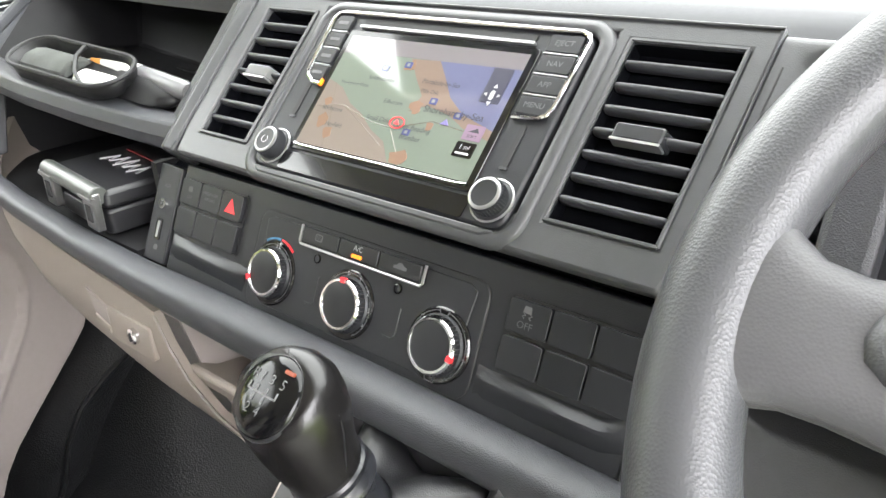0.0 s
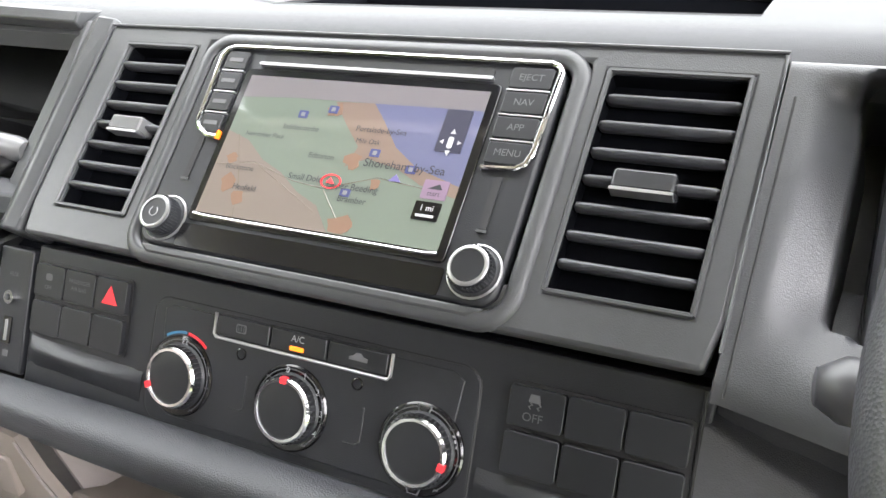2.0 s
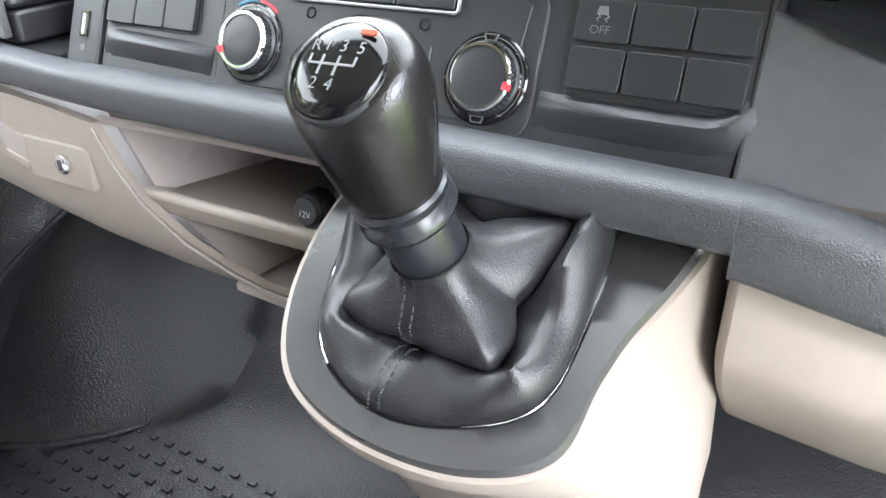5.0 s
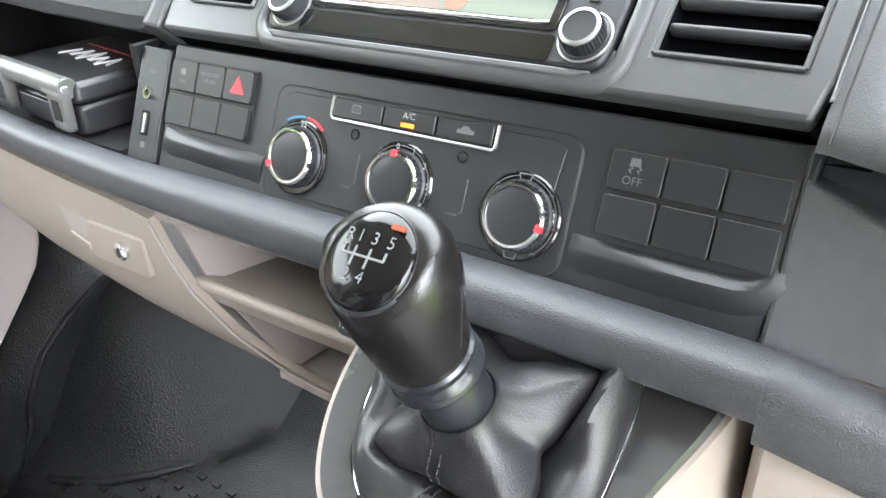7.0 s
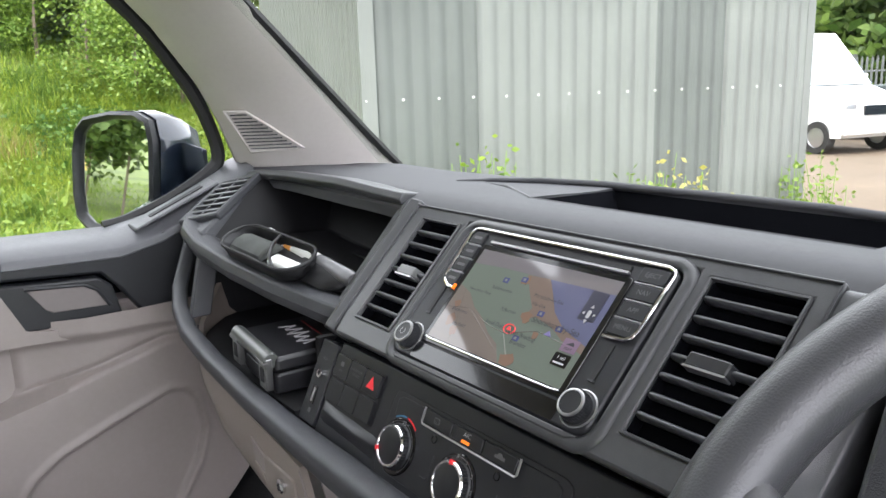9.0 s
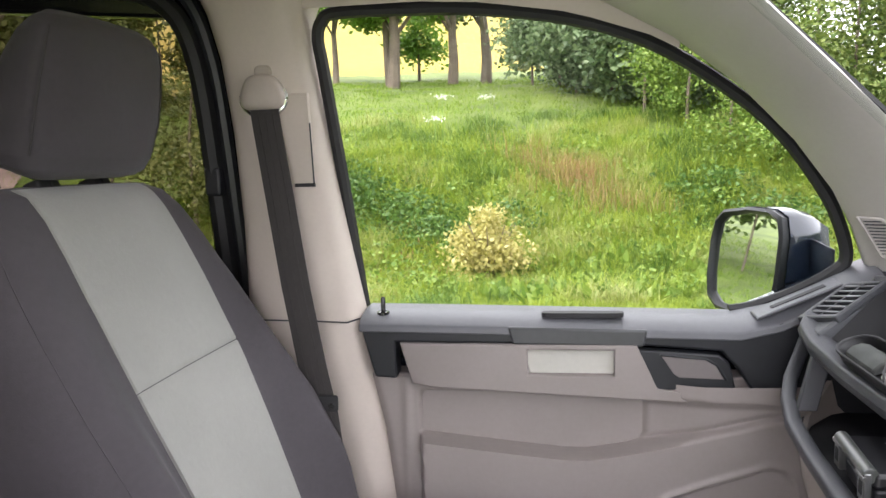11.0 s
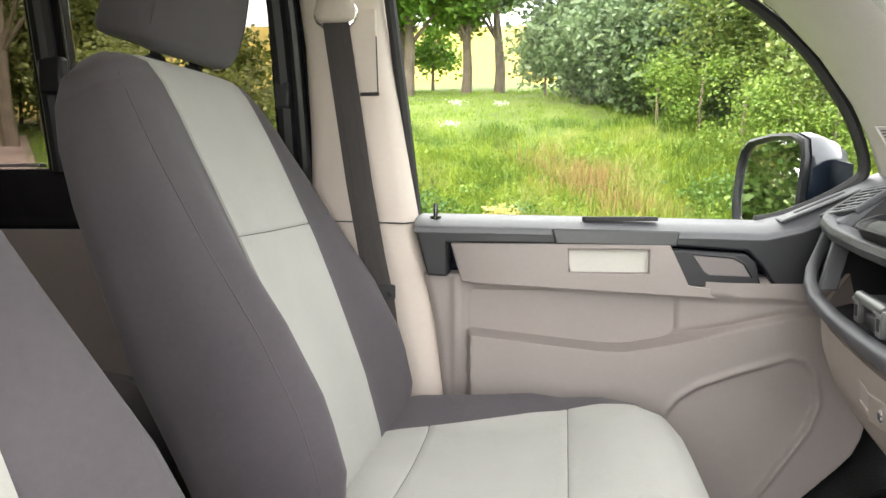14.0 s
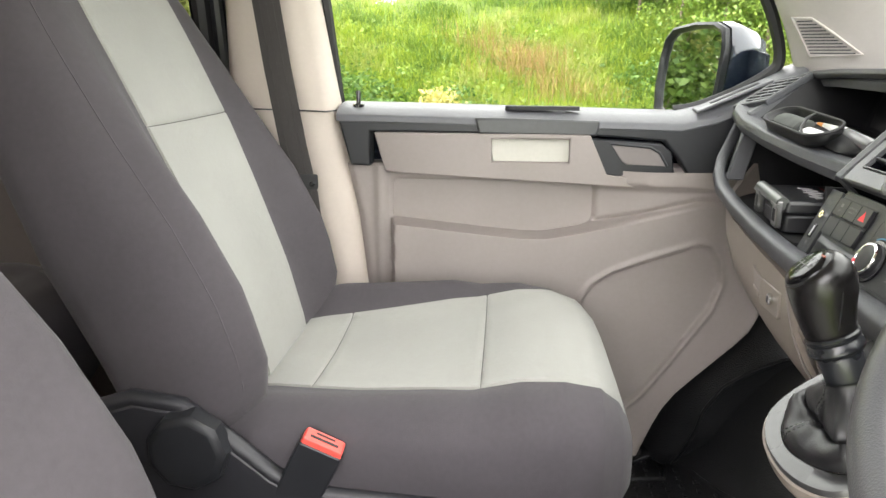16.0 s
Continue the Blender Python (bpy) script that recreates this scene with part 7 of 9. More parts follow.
def make_seat(label, lean=0.34, slide=0.0, drop=0.0, sink=0.0, inlay=(fabric_light, "pale grey woven centre panel")):
    """slide and drop shift the cushion forward and down against the backrest, sink tips its rear down."""
    LEAN["back"] = lean
    st = thing("van_seat", label, "seat", "van seats")
    rings = []
    for h, w, tf, tb in refine(BACK, 52):
        ring = []
        for x, f in body_ring(w, w, tf, tb, 84):
            if f > 0:
                f += bolster(abs(x) / max(w, 1e-4), h) * min(1, f / (tf * 0.6))
            ring.append(back_pt(x, f, h))
        rings.append(ring)
    part("backrest", loft(rings), fabric_dark, st, "dark grey cloth backrest", smooth=70)
    rings = []
    for y, w, tt, tb in refine(CUSH, 48):
        ring = []
        for x, z in body_ring(w, w, tt, tb, 84):
            if z > 0.2 * tt:
                z = cush_top(x, y) - CUSH_Z
            ring.append((x, y + slide, CUSH_Z + z - drop - sink * (-0.33 - y)))
        rings.append(ring)
    part("cushion", loft(rings), fabric_dark, st, "dark grey cloth cushion", smooth=70)
    # pale centre panels, sewn in sections and tucked in at their edges
    EDGE = [-1.0] + span(-0.985, 0.985, 25) + [1.0]
    def back_half(h):
        return lerp([(0.05, 0.1), (0.2, 0.118), (0.4, 0.137), (0.55, 0.138), (0.7, 0.132)], h)
    for h0, h1 in ((0.04, 0.4235), (0.4245, 0.698)):
        part("backrest_panel", sheet(EDGE, [h0] + span(h0 + 0.002, h1 - 0.002, 28) + [h1], lambda u, h: back_pt(u * back_half(h), max(back_front(u * back_half(h), h), 0.0) + (-0.004 if abs(u) > 0.999 else 0.0035) - (0.0022 if h in (h0, h1) else 0), h)), inlay[0], st, inlay[1], smooth=70)
    def cush_half(y):
        return lerp([(-0.8, 0.12), (-0.7, 0.14), (-0.6, 0.158), (-0.45, 0.175), (-0.4, 0.178), (-0.33, 0.182), (-0.28, 0.172), (-0.24, 0.14)], y)
    for y0, y1 in ((-0.775, -0.669), (-0.668, -0.439), (-0.438, -0.247)):
        part("cushion_panel", sheet(EDGE, [y0] + span(y0 + 0.002, y1 - 0.002, 20) + [y1], lambda u, y: (u * cush_half(y), y + slide, cush_top(u * cush_half(y), y) - drop - sink * (-0.33 - y) + (-0.004 if abs(u) > 0.999 else 0.0035) - (0.0022 if y in (y0, y1) else 0))), inlay[0], st, inlay[1], smooth=70)
    # piping along the side seams
    for sx in (-1, 1):
        part("side_seam", tube([back_pt(sx * lerp(col(BACK, 1), h) * 0.93, back_front(sx * lerp(col(BACK, 1), h) * 0.93, h) * 1.0 + 0.0006, h) for h in span(0.05, 0.66, 18)], 0.001, 5), fabric_dark, st)
    # headrest, tipped forward over the backrest
    HY, HZ = back_pt(0, 0, 0.7).y + 0.013, back_pt(0, 0, 0.7).z + 0.031
    rows = [(-0.002, 0.1, -0.04, 0.03), (0.0, 0.118, -0.052, 0.042), (0.006, 0.129, -0.062, 0.05), (0.02, 0.136, -0.068, 0.055), (0.06, 0.139, -0.064, 0.055), (0.1, 0.136, -0.054, 0.051), (0.14, 0.13, -0.041, 0.045), (0.162, 0.124, -0.032, 0.039), (0.176, 0.114, -0.022, 0.03), (0.184, 0.098, -0.013, 0.019), (0.187, 0.07, -0.004, 0.007)]
    hr = []
    for h, w, yb_, yf in refine(rows, 20):
        ring = []
        for k in range(56):
            a = 6.28318 * k / 56
            c, sn = sgn_pow(math.cos(a), 0.34), sgn_pow(math.sin(a), 0.36)
            ring.append((c * w * (1 - 0.1 * max(0, -sn)), HY + 0.3 * h + (yf if sn > 0 else -yb_) * sn - 0.012 * abs(c) ** 3 * max(0, sn), HZ + h - 0.012 * (sn if h < 0.05 else 0) * (1 - h / 0.05 if h < 0.05 else 0)))
        hr.append(ring)
    head = part("headrest", loft(hr), fabric_dark, st, "dark grey cloth headrest", smooth=70)
    for sx in (-1, 1):
        part("headrest_seam", tube([(sx * w * 0.965, HY + 0.3 * h + yf * 0.8 - 0.008, HZ + h) for h, w, yb_, yf in rows[2:8]], 0.0018, 5), stitch, head)
        part("headrest_post", tube([back_pt(sx * 0.055, 0.01, 0.66), (sx * 0.055, HY, HZ + 0.01)], 0.007, 10), seal_rubber, head)
        part("post_sleeve", prism(rrect(-0.022, -0.014, 0.022, 0.014, 0.006), -0.01, 0.012, plane_matrix(tuple(back_pt(sx * 0.055, 0.012, 0.7)), (0, 0.94, 0.34), (0, -0.34, 0.94)), 0.92), seal_rubber, head, bevel=0.002)
    # moulded plinth with a swept upper edge
    rim = [(-0.93, 0.845), (-0.86, 0.868), (-0.8, 0.86), (-0.745, 0.818), (-0.69, 0.772), (-0.64, 0.748), (-0.46, 0.738), (-0.33, 0.732), (-0.29, 0.742)]
    for sx in (-1, 1):
        pts = rim + [(-0.276, 0.735), (-0.29, 0.7), (-0.345, 0.626), (-0.93, 0.612)]
        x0 = 0.258 * sx
        m = door_m(x0)
        part("side_trim", prism(pts, -0.012, 0.012, m, 0.99), seat_plastic, st, "dark plastic seat base trim", bevel=0.006)
        part("trim_edge", tube([(x0, y, z) for y, z in rim], 0.012, 10), seat_plastic, st, smooth=60)
    part("front_trim", loft([[(x, -0.262 - 0.02 * abs(x / 0.26) ** 3, 0.735), (x, -0.255 - 0.02 * abs(x / 0.26) ** 3, 0.71), (x, -0.33, 0.62), (x, -0.38, 0.62), (x, -0.34, 0.735)] for x in span(-0.258, 0.258, 9)]), seat_plastic, st, bevel=0.006)
    part("base_box", box((0, -0.6, 0.6), (0.46, 0.6, 0.2)), seal_rubber, st)
    part("slide_rail", box((0.25, -0.6, 0.6), (0.03, 0.5, 0.012)), silver, st)
    part("rail_end", lathe([(0.012, 0), (0.012, 0.02), (0.008, 0.024)], plane_matrix((0.235, -0.318, 0.665), (0, 0, 1), (0, -1, 0)), 16), chrome, st)
    return st


seat = make_seat("passenger seat in dark and pale grey cloth on a dark plinth", drop=-0.007)
rec = part("recliner_knob", lathe([(0.052, 0.0), (0.05, 0.02), (0.044, 0.026), (0.0, 0.027)], None, 9, caps=False), panel_plastic, seat, "dark lobed recliner wheel", bevel=0.004)
rm = Matrix.Identity(4)
for r, (a, b, c) in enumerate(((0, 0, 1), (1, 0, 0), (0, 1, 0))):
    rm[r][0], rm[r][1], rm[r][2] = a, b, c
rm[0][3], rm[1][3], rm[2][3] = 0.264, -0.788, 0.811
rec.data.transform(rm)
seat.location = (-0.372, 0, 0)
driver = make_seat("driver's seat in dark and pale grey cloth", 0.38, 0.045, 0.02, 0.1)
driver.location = (0.4, 0.045, -0.025)

rear = make_seat("rear seat in dark grey cloth behind the cab", inlay=(fabric_dark, "dark grey cloth centre panel"))
rear.location = (-0.27, -0.85, 0.05)


def buckle(p, lean, label):
    b = thing("belt_buckle", label, "belt buckle", "belt buckles")
    a = Vector((lean, 0.44, 0.9)).normalized()
    s = Vector((0, 1, 0)).cross(a).normalized()
    m = Matrix.Identity(4)
    f = a.cross(s)
    for r in range(3):
        m[r][0], m[r][1], m[r][2], m[r][3] = f[r], s[r], a[r], p[r]
    part("shell", prism(rrect(-0.028, -0.013, 0.028, 0.013, 0.004), -0.13, 0.0, m), panel_plastic, b, bevel=0.002)
    part("release_button", prism(rrect(-0.0265, -0.0115, 0.0265, 0.0115, 0.003), -0.002, 0.009, m, 0.95), red_plastic, b, "red release button", bevel=0.002)
    part("tongue_slot", prism(rrect(-0.018, 0.002, 0.018, 0.0055, 0.001), 0.007, 0.0098, m), seal_rubber, b)
    part("button_words", prism(rrect(-0.012, -0.006, 0.012, -0.003, 0.0005), 0.007, 0.0095, m), seal_rubber, b)
    return b


buckle(Vector((-0.106, -0.625, 0.82)), 0.12, "black seat belt buckle with a red button by the passenger seat")
buckle(Vector((0.112, -0.62, 0.755)), -0.12, "black seat belt buckle with a red button by the driver's seat")

# ---- outdoors ----
rng = np.random.default_rng(7)


def leaf_material(name, a, b, rough=0.55, through=0.35):
    """Leaves that differ one from the next between two greens, and let some light through."""
    m = bpy.data.materials.new(name)
    m.use_nodes = True
    n, link = m.node_tree.nodes, m.node_tree.links.new
    pb_ = n["Principled BSDF"]
    pb_.inputs["Roughness"].default_value = rough
    geo = n.new("ShaderNodeNewGeometry")
    mix = n.new("ShaderNodeMixRGB")
    mix.inputs["Color1"].default_value, mix.inputs["Color2"].default_value = (*a, 1), (*b, 1)
    link(geo.outputs["Random Per Island"], mix.inputs["Fac"])
    link(mix.outputs["Color"], pb_.inputs["Base Color"])
    tr_ = n.new("ShaderNodeBsdfTranslucent")
    link(mix.outputs["Color"], tr_.inputs["Color"])
    ms = n.new("ShaderNodeMixShader")
    ms.inputs["Fac"].default_value = through
    link(pb_.outputs[0], ms.inputs[1])
    link(tr_.outputs[0], ms.inputs[2])
    link(ms.outputs[0], n["Material Output"].inputs["Surface"])
    return m


BANK = [(0, -0.1), (8.3, -0.1), (10, 0.45), (12, 1.5), (14, 2.2), (18, 3.15), (22, 3.8), (30, 5.0), (45, 7.8), (80, 16.5), (200, 40)]
REAR = [(0, -0.1), (9, -0.1), (15, 0.75), (20, 1.9), (25, 2.75), (40, 5.2), (80, 14), (200, 36)]


def ground_z(x, y):
    r = math.hypot(min(x, 0), min(y, 0) * 0.95)
    az = math.degrees(math.atan2(-x, y))
    k = smooth01((az - 108) / 24)
    z = lerp(BANK, r) * (1 - k) + lerp(REAR, r) * k
    keep = 1 - smooth01((y - 3.5 - 0.25 * max(0, -x - 9)) / 5)
    z = -0.1 + (z + 0.1) * keep
    z -= 0.25 * smooth01((y - 8) / 6)
    z += (0.06 * noise.noise((x * 0.5, y * 0.5, 0.3)) + 0.05 * noise.noise((x * 1.7, y * 1.7, 1.3))) * smooth01((abs(x) + abs(y) - 6) / 3) * keep
    return z


grass_ground = material("meadow_soil", (0.09, 0.15, 0.025), 0.95, wear=0.5, wear_scale=0.9, tint=(0.17, 0.22, 0.045))
field_ground = material("ripe_field", (0.26, 0.2, 0.022), 0.95, wear=0.2, wear_scale=0.2)
gravel = material("pale_gravel", (0.13, 0.098, 0.068), 0.95, wear=0.2, wear_scale=0.35, grain=0.8, grain_scale=40)
concrete = material("worn_concrete_track", (0.22, 0.165, 0.145), 0.9, wear=0.45, wear_scale=0.9, grain=0.6, grain_scale=30)
steel = material("galvanised_sheet", (0.112, 0.12, 0.119), 0.5, 0.25, wear=0.12, wear_scale=1.2, vary=0.12)
steel_pale = material("pale_galvanised_sheet", (0.175, 0.184, 0.18), 0.5, 0.25, wear=0.1, wear_scale=1.2)
dark_gap = material("dark_interior", (0.01, 0.01, 0.01), 0.9, wear=0)

gx_ = sorted(set([round(v, 2) for v in span(-60, 60, 49)] + [-400, -200, -100, 100, 200, 400] + [round(v, 2) for v in span(-22, 0, 56)]))
gy_ = sorted(set([round(v, 2) for v in span(-60, 60, 61)] + [-400, -200, -100, 100, 200, 400] + [round(v, 2) for v in span(-20, 14, 69)]))
solid("ground", sheet(gx_, gy_, lambda x, y: (x, y, ground_z(x, y))), grass_ground, "rough green meadow banking up beside the van", "ground", kind="structure", smooth=60)
solid("yard", sheet(span(-30, 40, 71), span(5.2, 30, 50), lambda x, y: (x, y, ground_z(x, y) + 0.02 - 0.06 * smooth01((6.4 - y) / 1.2) - 0.2 * smooth01((-x - 12 - 0.3 * (y - 14)) / 4))), gravel, "pale dusty gravel yard", "yard", kind="structure", smooth=60)


def polar(r, az):
    return -r * math.sin(radians(az)), r * math.cos(radians(az))


TRACK_IN, TRACK_OUT = [(0, 9.6), (0.55, 10.6), (0.75, 13.0), (1, 17.5)], [(0, 15.6), (0.25, 16.7), (0.6, 19.3), (0.875, 22.0), (1, 23.5)]
solid("track", sheet(span(0, 1, 24), span(0, 1, 9), lambda u, v: (lambda p: (p[0], p[1], ground_z(*p) + 0.05))(polar(lerp(TRACK_IN, u) * (1 - v) + lerp(TRACK_OUT, u) * v, 146 - 16 * u))), concrete, "worn pale concrete farm track", "track", kind="structure", smooth=60)
solid("field", sheet(span(80, 150, 36), span(26, 190, 20), lambda az, r: (lambda p: (p[0], p[1], ground_z(*p) - 0.06 + 0.2 * smooth01((r - 26) / 6)))(polar(r, az))), field_ground, "ripe yellow field on the hillside", "field", kind="structure", smooth=60)


def from_arrays(name, verts, faces, mat):
    me = bpy.data.meshes.new(name)
    me.from_pydata(verts.reshape(-1, 3).tolist(), [], faces if isinstance(faces, list) else faces.tolist())
    me.materials.append(mat)
    return new(name, me)


def blades(points, height, width, lean, name, mat, per=9, spread=0.06):
    """Tufts of narrow bent blades, three corners and a tip each."""
    p = np.repeat(np.asarray(points, float), per, 0)
    n = len(p)
    p[:, :2] += rng.normal(0, spread, (n, 2))
    a = rng.uniform(0, 6.283, n)
    h = height * rng.uniform(0.45, 1.15, n)
    d = np.stack([np.cos(a), np.sin(a), 0 * a], 1)
    s = np.stack([-np.sin(a), np.cos(a), 0 * a], 1) * (width * rng.uniform(0.6, 1.2, n))[:, None]
    b = d * (lean * h * rng.uniform(0.2, 1.3, n))[:, None]
    mid = p + b * 0.35 + np.stack([0 * a, 0 * a, h * 0.62], 1)
    tip = p + b + np.stack([0 * a, 0 * a, h], 1)
    v = np.stack([p - s, p + s, mid + s * 0.7, tip, mid - s * 0.7], 1)
    i = np.arange(n) * 5
    quads, tips = np.stack([i, i + 1, i + 2, i + 4], 1), np.stack([i + 4, i + 2, i + 3], 1)
    return from_arrays(name, v, quads.tolist() + tips.tolist(), mat)


def leaves(points, size, name, mat, flat=0.5, longer=1.8):
    """Single pointed leaves at the points, turned at random."""
    p = np.asarray(points, float)
    n = len(p)
    ax_ = rng.normal(size=(n, 3)) * [1, 1, flat]
    ax_ /= np.linalg.norm(ax_, axis=1)[:, None]
    o = np.cross(ax_, rng.normal(size=(n, 3)))
    o /= np.linalg.norm(o, axis=1)[:, None]
    l = (size * rng.uniform(0.6, 1.3, n))[:, None]
    v = np.stack([p, p + ax_ * l * 0.5 * longer / 1.8 + o * l * 0.3, p + ax_ * l * longer / 1.8, p + ax_ * l * 0.5 * longer / 1.8 - o * l * 0.3], 1)
    i = np.arange(n) * 4
    return from_arrays(name, v, np.stack([i, i + 1, i + 2, i + 3], 1), mat)


def cloud(centres, radii, count, shell=0.55):
    """Points scattered through lumpy balls, thicker towards their skins."""
    out = []
    for (c, r) in zip(centres, radii):
        k = max(8, int(count * r ** 2 / sum(q ** 2 for q in radii)))
        d = rng.normal(size=(k, 3))
        d /= np.linalg.norm(d, axis=1)[:, None]
        out.append(np.asarray(c) + d * (r * rng.uniform(shell, 1.0, k) * (1 + 0.25 * np.sin(5 * d[:, 0] + 4 * d[:, 2])))[:, None] * [1, 1, 0.85])
    return np.concatenate(out)


def ground_points(n, r0, r1, a0, a1, power=1.0):
    r = r0 + (r1 - r0) * rng.uniform(0, 1, n) ** power
    az = np.radians(rng.uniform(a0, a1, n))
    x, y = -r * np.sin(az), r * np.cos(az)
    keep = []
    for a, b, rr, q in zip(x, y, r, np.degrees(az)):
        u = (146 - q) / 16
        if not (0 <= u <= 1 and lerp(TRACK_IN, u) - 0.2 < rr < lerp(TRACK_OUT, u) + 0.1 + 0.3 * math.sin(3 * q)):
            keep.append((a, b, ground_z(a, b) - 0.01))
    return np.array(keep)


grass_a = leaf_material("meadow_grass", (0.145, 0.24, 0.015), (0.35, 0.42, 0.05), 0.6)
grass_b = leaf_material("lush_grass", (0.115, 0.225, 0.015), (0.27, 0.37, 0.04), 0.6)
grass_dry = leaf_material("dry_grass", (0.27, 0.16, 0.065), (0.44, 0.32, 0.14), 0.7)
weed_leaf = leaf_material("weed_leaf", (0.1, 0.19, 0.028), (0.25, 0.35, 0.06), 0.5)
gold_leaf = leaf_material("variegated_leaf", (0.36, 0.33, 0.075), (0.6, 0.54, 0.23), 0.45)
tree_leaf = leaf_material("broad_leaf", (0.06, 0.12, 0.025), (0.17, 0.25, 0.055), 0.5)
tree_leaf_bright = leaf_material("young_leaf", (0.1, 0.23, 0.022), (0.22, 0.37, 0.055), 0.5)
dark_leaf = leaf_material("blue_green_leaf", (0.075, 0.13, 0.06), (0.23, 0.31, 0.155), 0.5)
hedge_leaf = leaf_material("hedge_leaf", (0.085, 0.15, 0.03), (0.26, 0.32, 0.08), 0.5)
bark = material("grey_brown_bark", (0.14, 0.11, 0.085), 0.9, grain=0.9, grain_scale=25, wear=0.3, wear_scale=3)


def stuff(ob, label, category):
    return tagged(ob, label, category, kind="stuff")


stuff(blades(ground_points(16000, 6.3, 12.5, 58, 128), 0.13, 0.0045, 1.2, "grass", grass_a, 13, 0.07), "long green meadow grass on the bank", "grass")
stuff(blades(ground_points(9000, 11.5, 22, 68, 150, 1.3), 0.08, 0.006, 1.0, "grass", grass_b, 12, 0.12), "lush green grass below the trees", "grass")
stuff(blades(ground_points(2500, 2.6, 7.0, 55, 130), 0.12, 0.004, 0.7, "grass", grass_a, 10), "short grass beside the van", "grass")
stuff(blades(ground_points(2600, 12, 26, 125, 155, 1.2), 0.12, 0.008, 0.5, "grass", grass_b, 9, 0.14), "mown grass beyond the track", "grass")
dry_at = []
for az, r, s_, n_ in ((92.3, 11.3, 0.32, 26), (91.0, 11.0, 0.36, 24), (94, 11.8, 0.4, 12), (89, 10.6, 0.32, 14), (86.5, 10.4, 0.35, 8)):
    cx, cy = polar(r, az)
    for _ in range(n_):
        x, y = cx + rng.normal(0, s_ * 0.5), cy + rng.normal(0, s_)
        dry_at.append((x, y, ground_z(x, y)))
stuff(blades(dry_at, 0.42, 0.004, 0.75, "grass", grass_dry, 16, 0.1), "tall dry reddish grass on the bank", "grass")
grass_dark = leaf_material("dark_grass", (0.06, 0.13, 0.015), (0.13, 0.22, 0.035), 0.6)
grass_pale = leaf_material("pale_grass", (0.26, 0.3, 0.07), (0.4, 0.42, 0.15), 0.6)
patch = ground_points(9000, 6.6, 14, 60, 124)
grain_ = np.array([noise.noise((x * 0.9, y * 0.9, 4.0)) + 0.5 * noise.noise((x * 2.6, y * 2.6, 9.0)) for x, y, z in patch])
stuff(blades(patch[grain_ > 0.22], 0.22, 0.0055, 1.0, "grass", grass_dark, 13, 0.07), "dark green tufts on the bank", "grass")
stuff(blades(patch[grain_ < -0.24], 0.26, 0.0045, 1.3, "grass", grass_pale, 11, 0.08), "pale yellowing tufts on the bank", "grass")
tall_at = ground_points(1500, 7.5, 13.5, 68, 116)
stuff(blades(tall_at, 0.3, 0.0042, 1.0, "grass", grass_a, 14, 0.1), "tall seeding grass", "grass")
weeds = ground_points(1500, 7.3, 12.5, 62, 124)
wp = np.repeat(weeds, 14, 0)
wp[:, :2] += rng.normal(0, 0.14, (len(wp), 2))
wp[:, 2] += np.abs(rng.normal(0.1, 0.09, len(wp)))
stuff(leaves(wp, 0.05, "weeds", weed_leaf, 0.5), "broad-leaved weeds in the grass", "weeds")
nettle_leaf = leaf_material("nettle_leaf", (0.05, 0.12, 0.022), (0.14, 0.24, 0.05), 0.5)
nettles = []
for az, r, s_, n_ in ((108, 10.6, 0.7, 260), (104, 10.2, 0.5, 160), (111, 11.2, 0.7, 220), (102.5, 9.6, 0.4, 110), (96, 10.0, 0.35, 60), (80, 10.8, 0.5, 120), (76, 10.2, 0.5, 130)):
    cx, cy = polar(r, az)
    for _ in range(n_):
        x, y = cx + rng.normal(0, s_ * 0.6), cy + rng.normal(0, s_)
        h = 0.34 * math.exp(-((x - cx) ** 2 + (y - cy) ** 2) / (1.6 * s_ * s_))
        for k in range(7):
            nettles.append((x + rng.normal(0, 0.06), y + rng.normal(0, 0.06), ground_z(x, y) + 0.05 + h * rng.uniform(0.2, 1.0)))
stuff(leaves(np.array(nettles), 0.075, "weeds", nettle_leaf, 0.7), "dark leafy nettles in clumps on the bank", "weeds")
hummock = []
for az, r in zip(rng.uniform(70, 116, 70), rng.uniform(7.6, 13.0, 70)):
    cx, cy = polar(r, az)
    w = rng.uniform(0.2, 0.45)
    for _ in range(int(260 * w)):
        a, q = rng.uniform(0, 6.283), w * math.sqrt(rng.uniform(0, 1))
        x, y = cx + q * math.cos(a), cy + 1.3 * q * math.sin(a)
        top = 0.55 * w * (1 - (q / w) ** 2)
        hummock.append((x, y, ground_z(x, y) + 0.04 + top * rng.uniform(0.4, 1.1)))
stuff(leaves(np.array(hummock), 0.085, "weeds", weed_leaf, 0.35, 1.6), "low mounds of broad-leaved weeds on the bank", "weeds")
near = ground_points(260, 7.2, 9.2, 72, 100)
wp = np.repeat(near, 9, 0)
wp[:, :2] += rng.normal(0, 0.08, (len(wp), 2))
wp[:, 2] += 0.05
stuff(leaves(wp, 0.15, "weeds", weed_leaf, 1.4, 2.2), "long dock leaves at the foot of the bank", "weeds")
twigs = ground_points(90, 8.2, 9.9, 101, 107)
stuff(blades(twigs, 0.1, 0.01, 2.5, "grass", grass_dry, 8, 0.15), "dead brown cuttings on the ground", "cuttings")

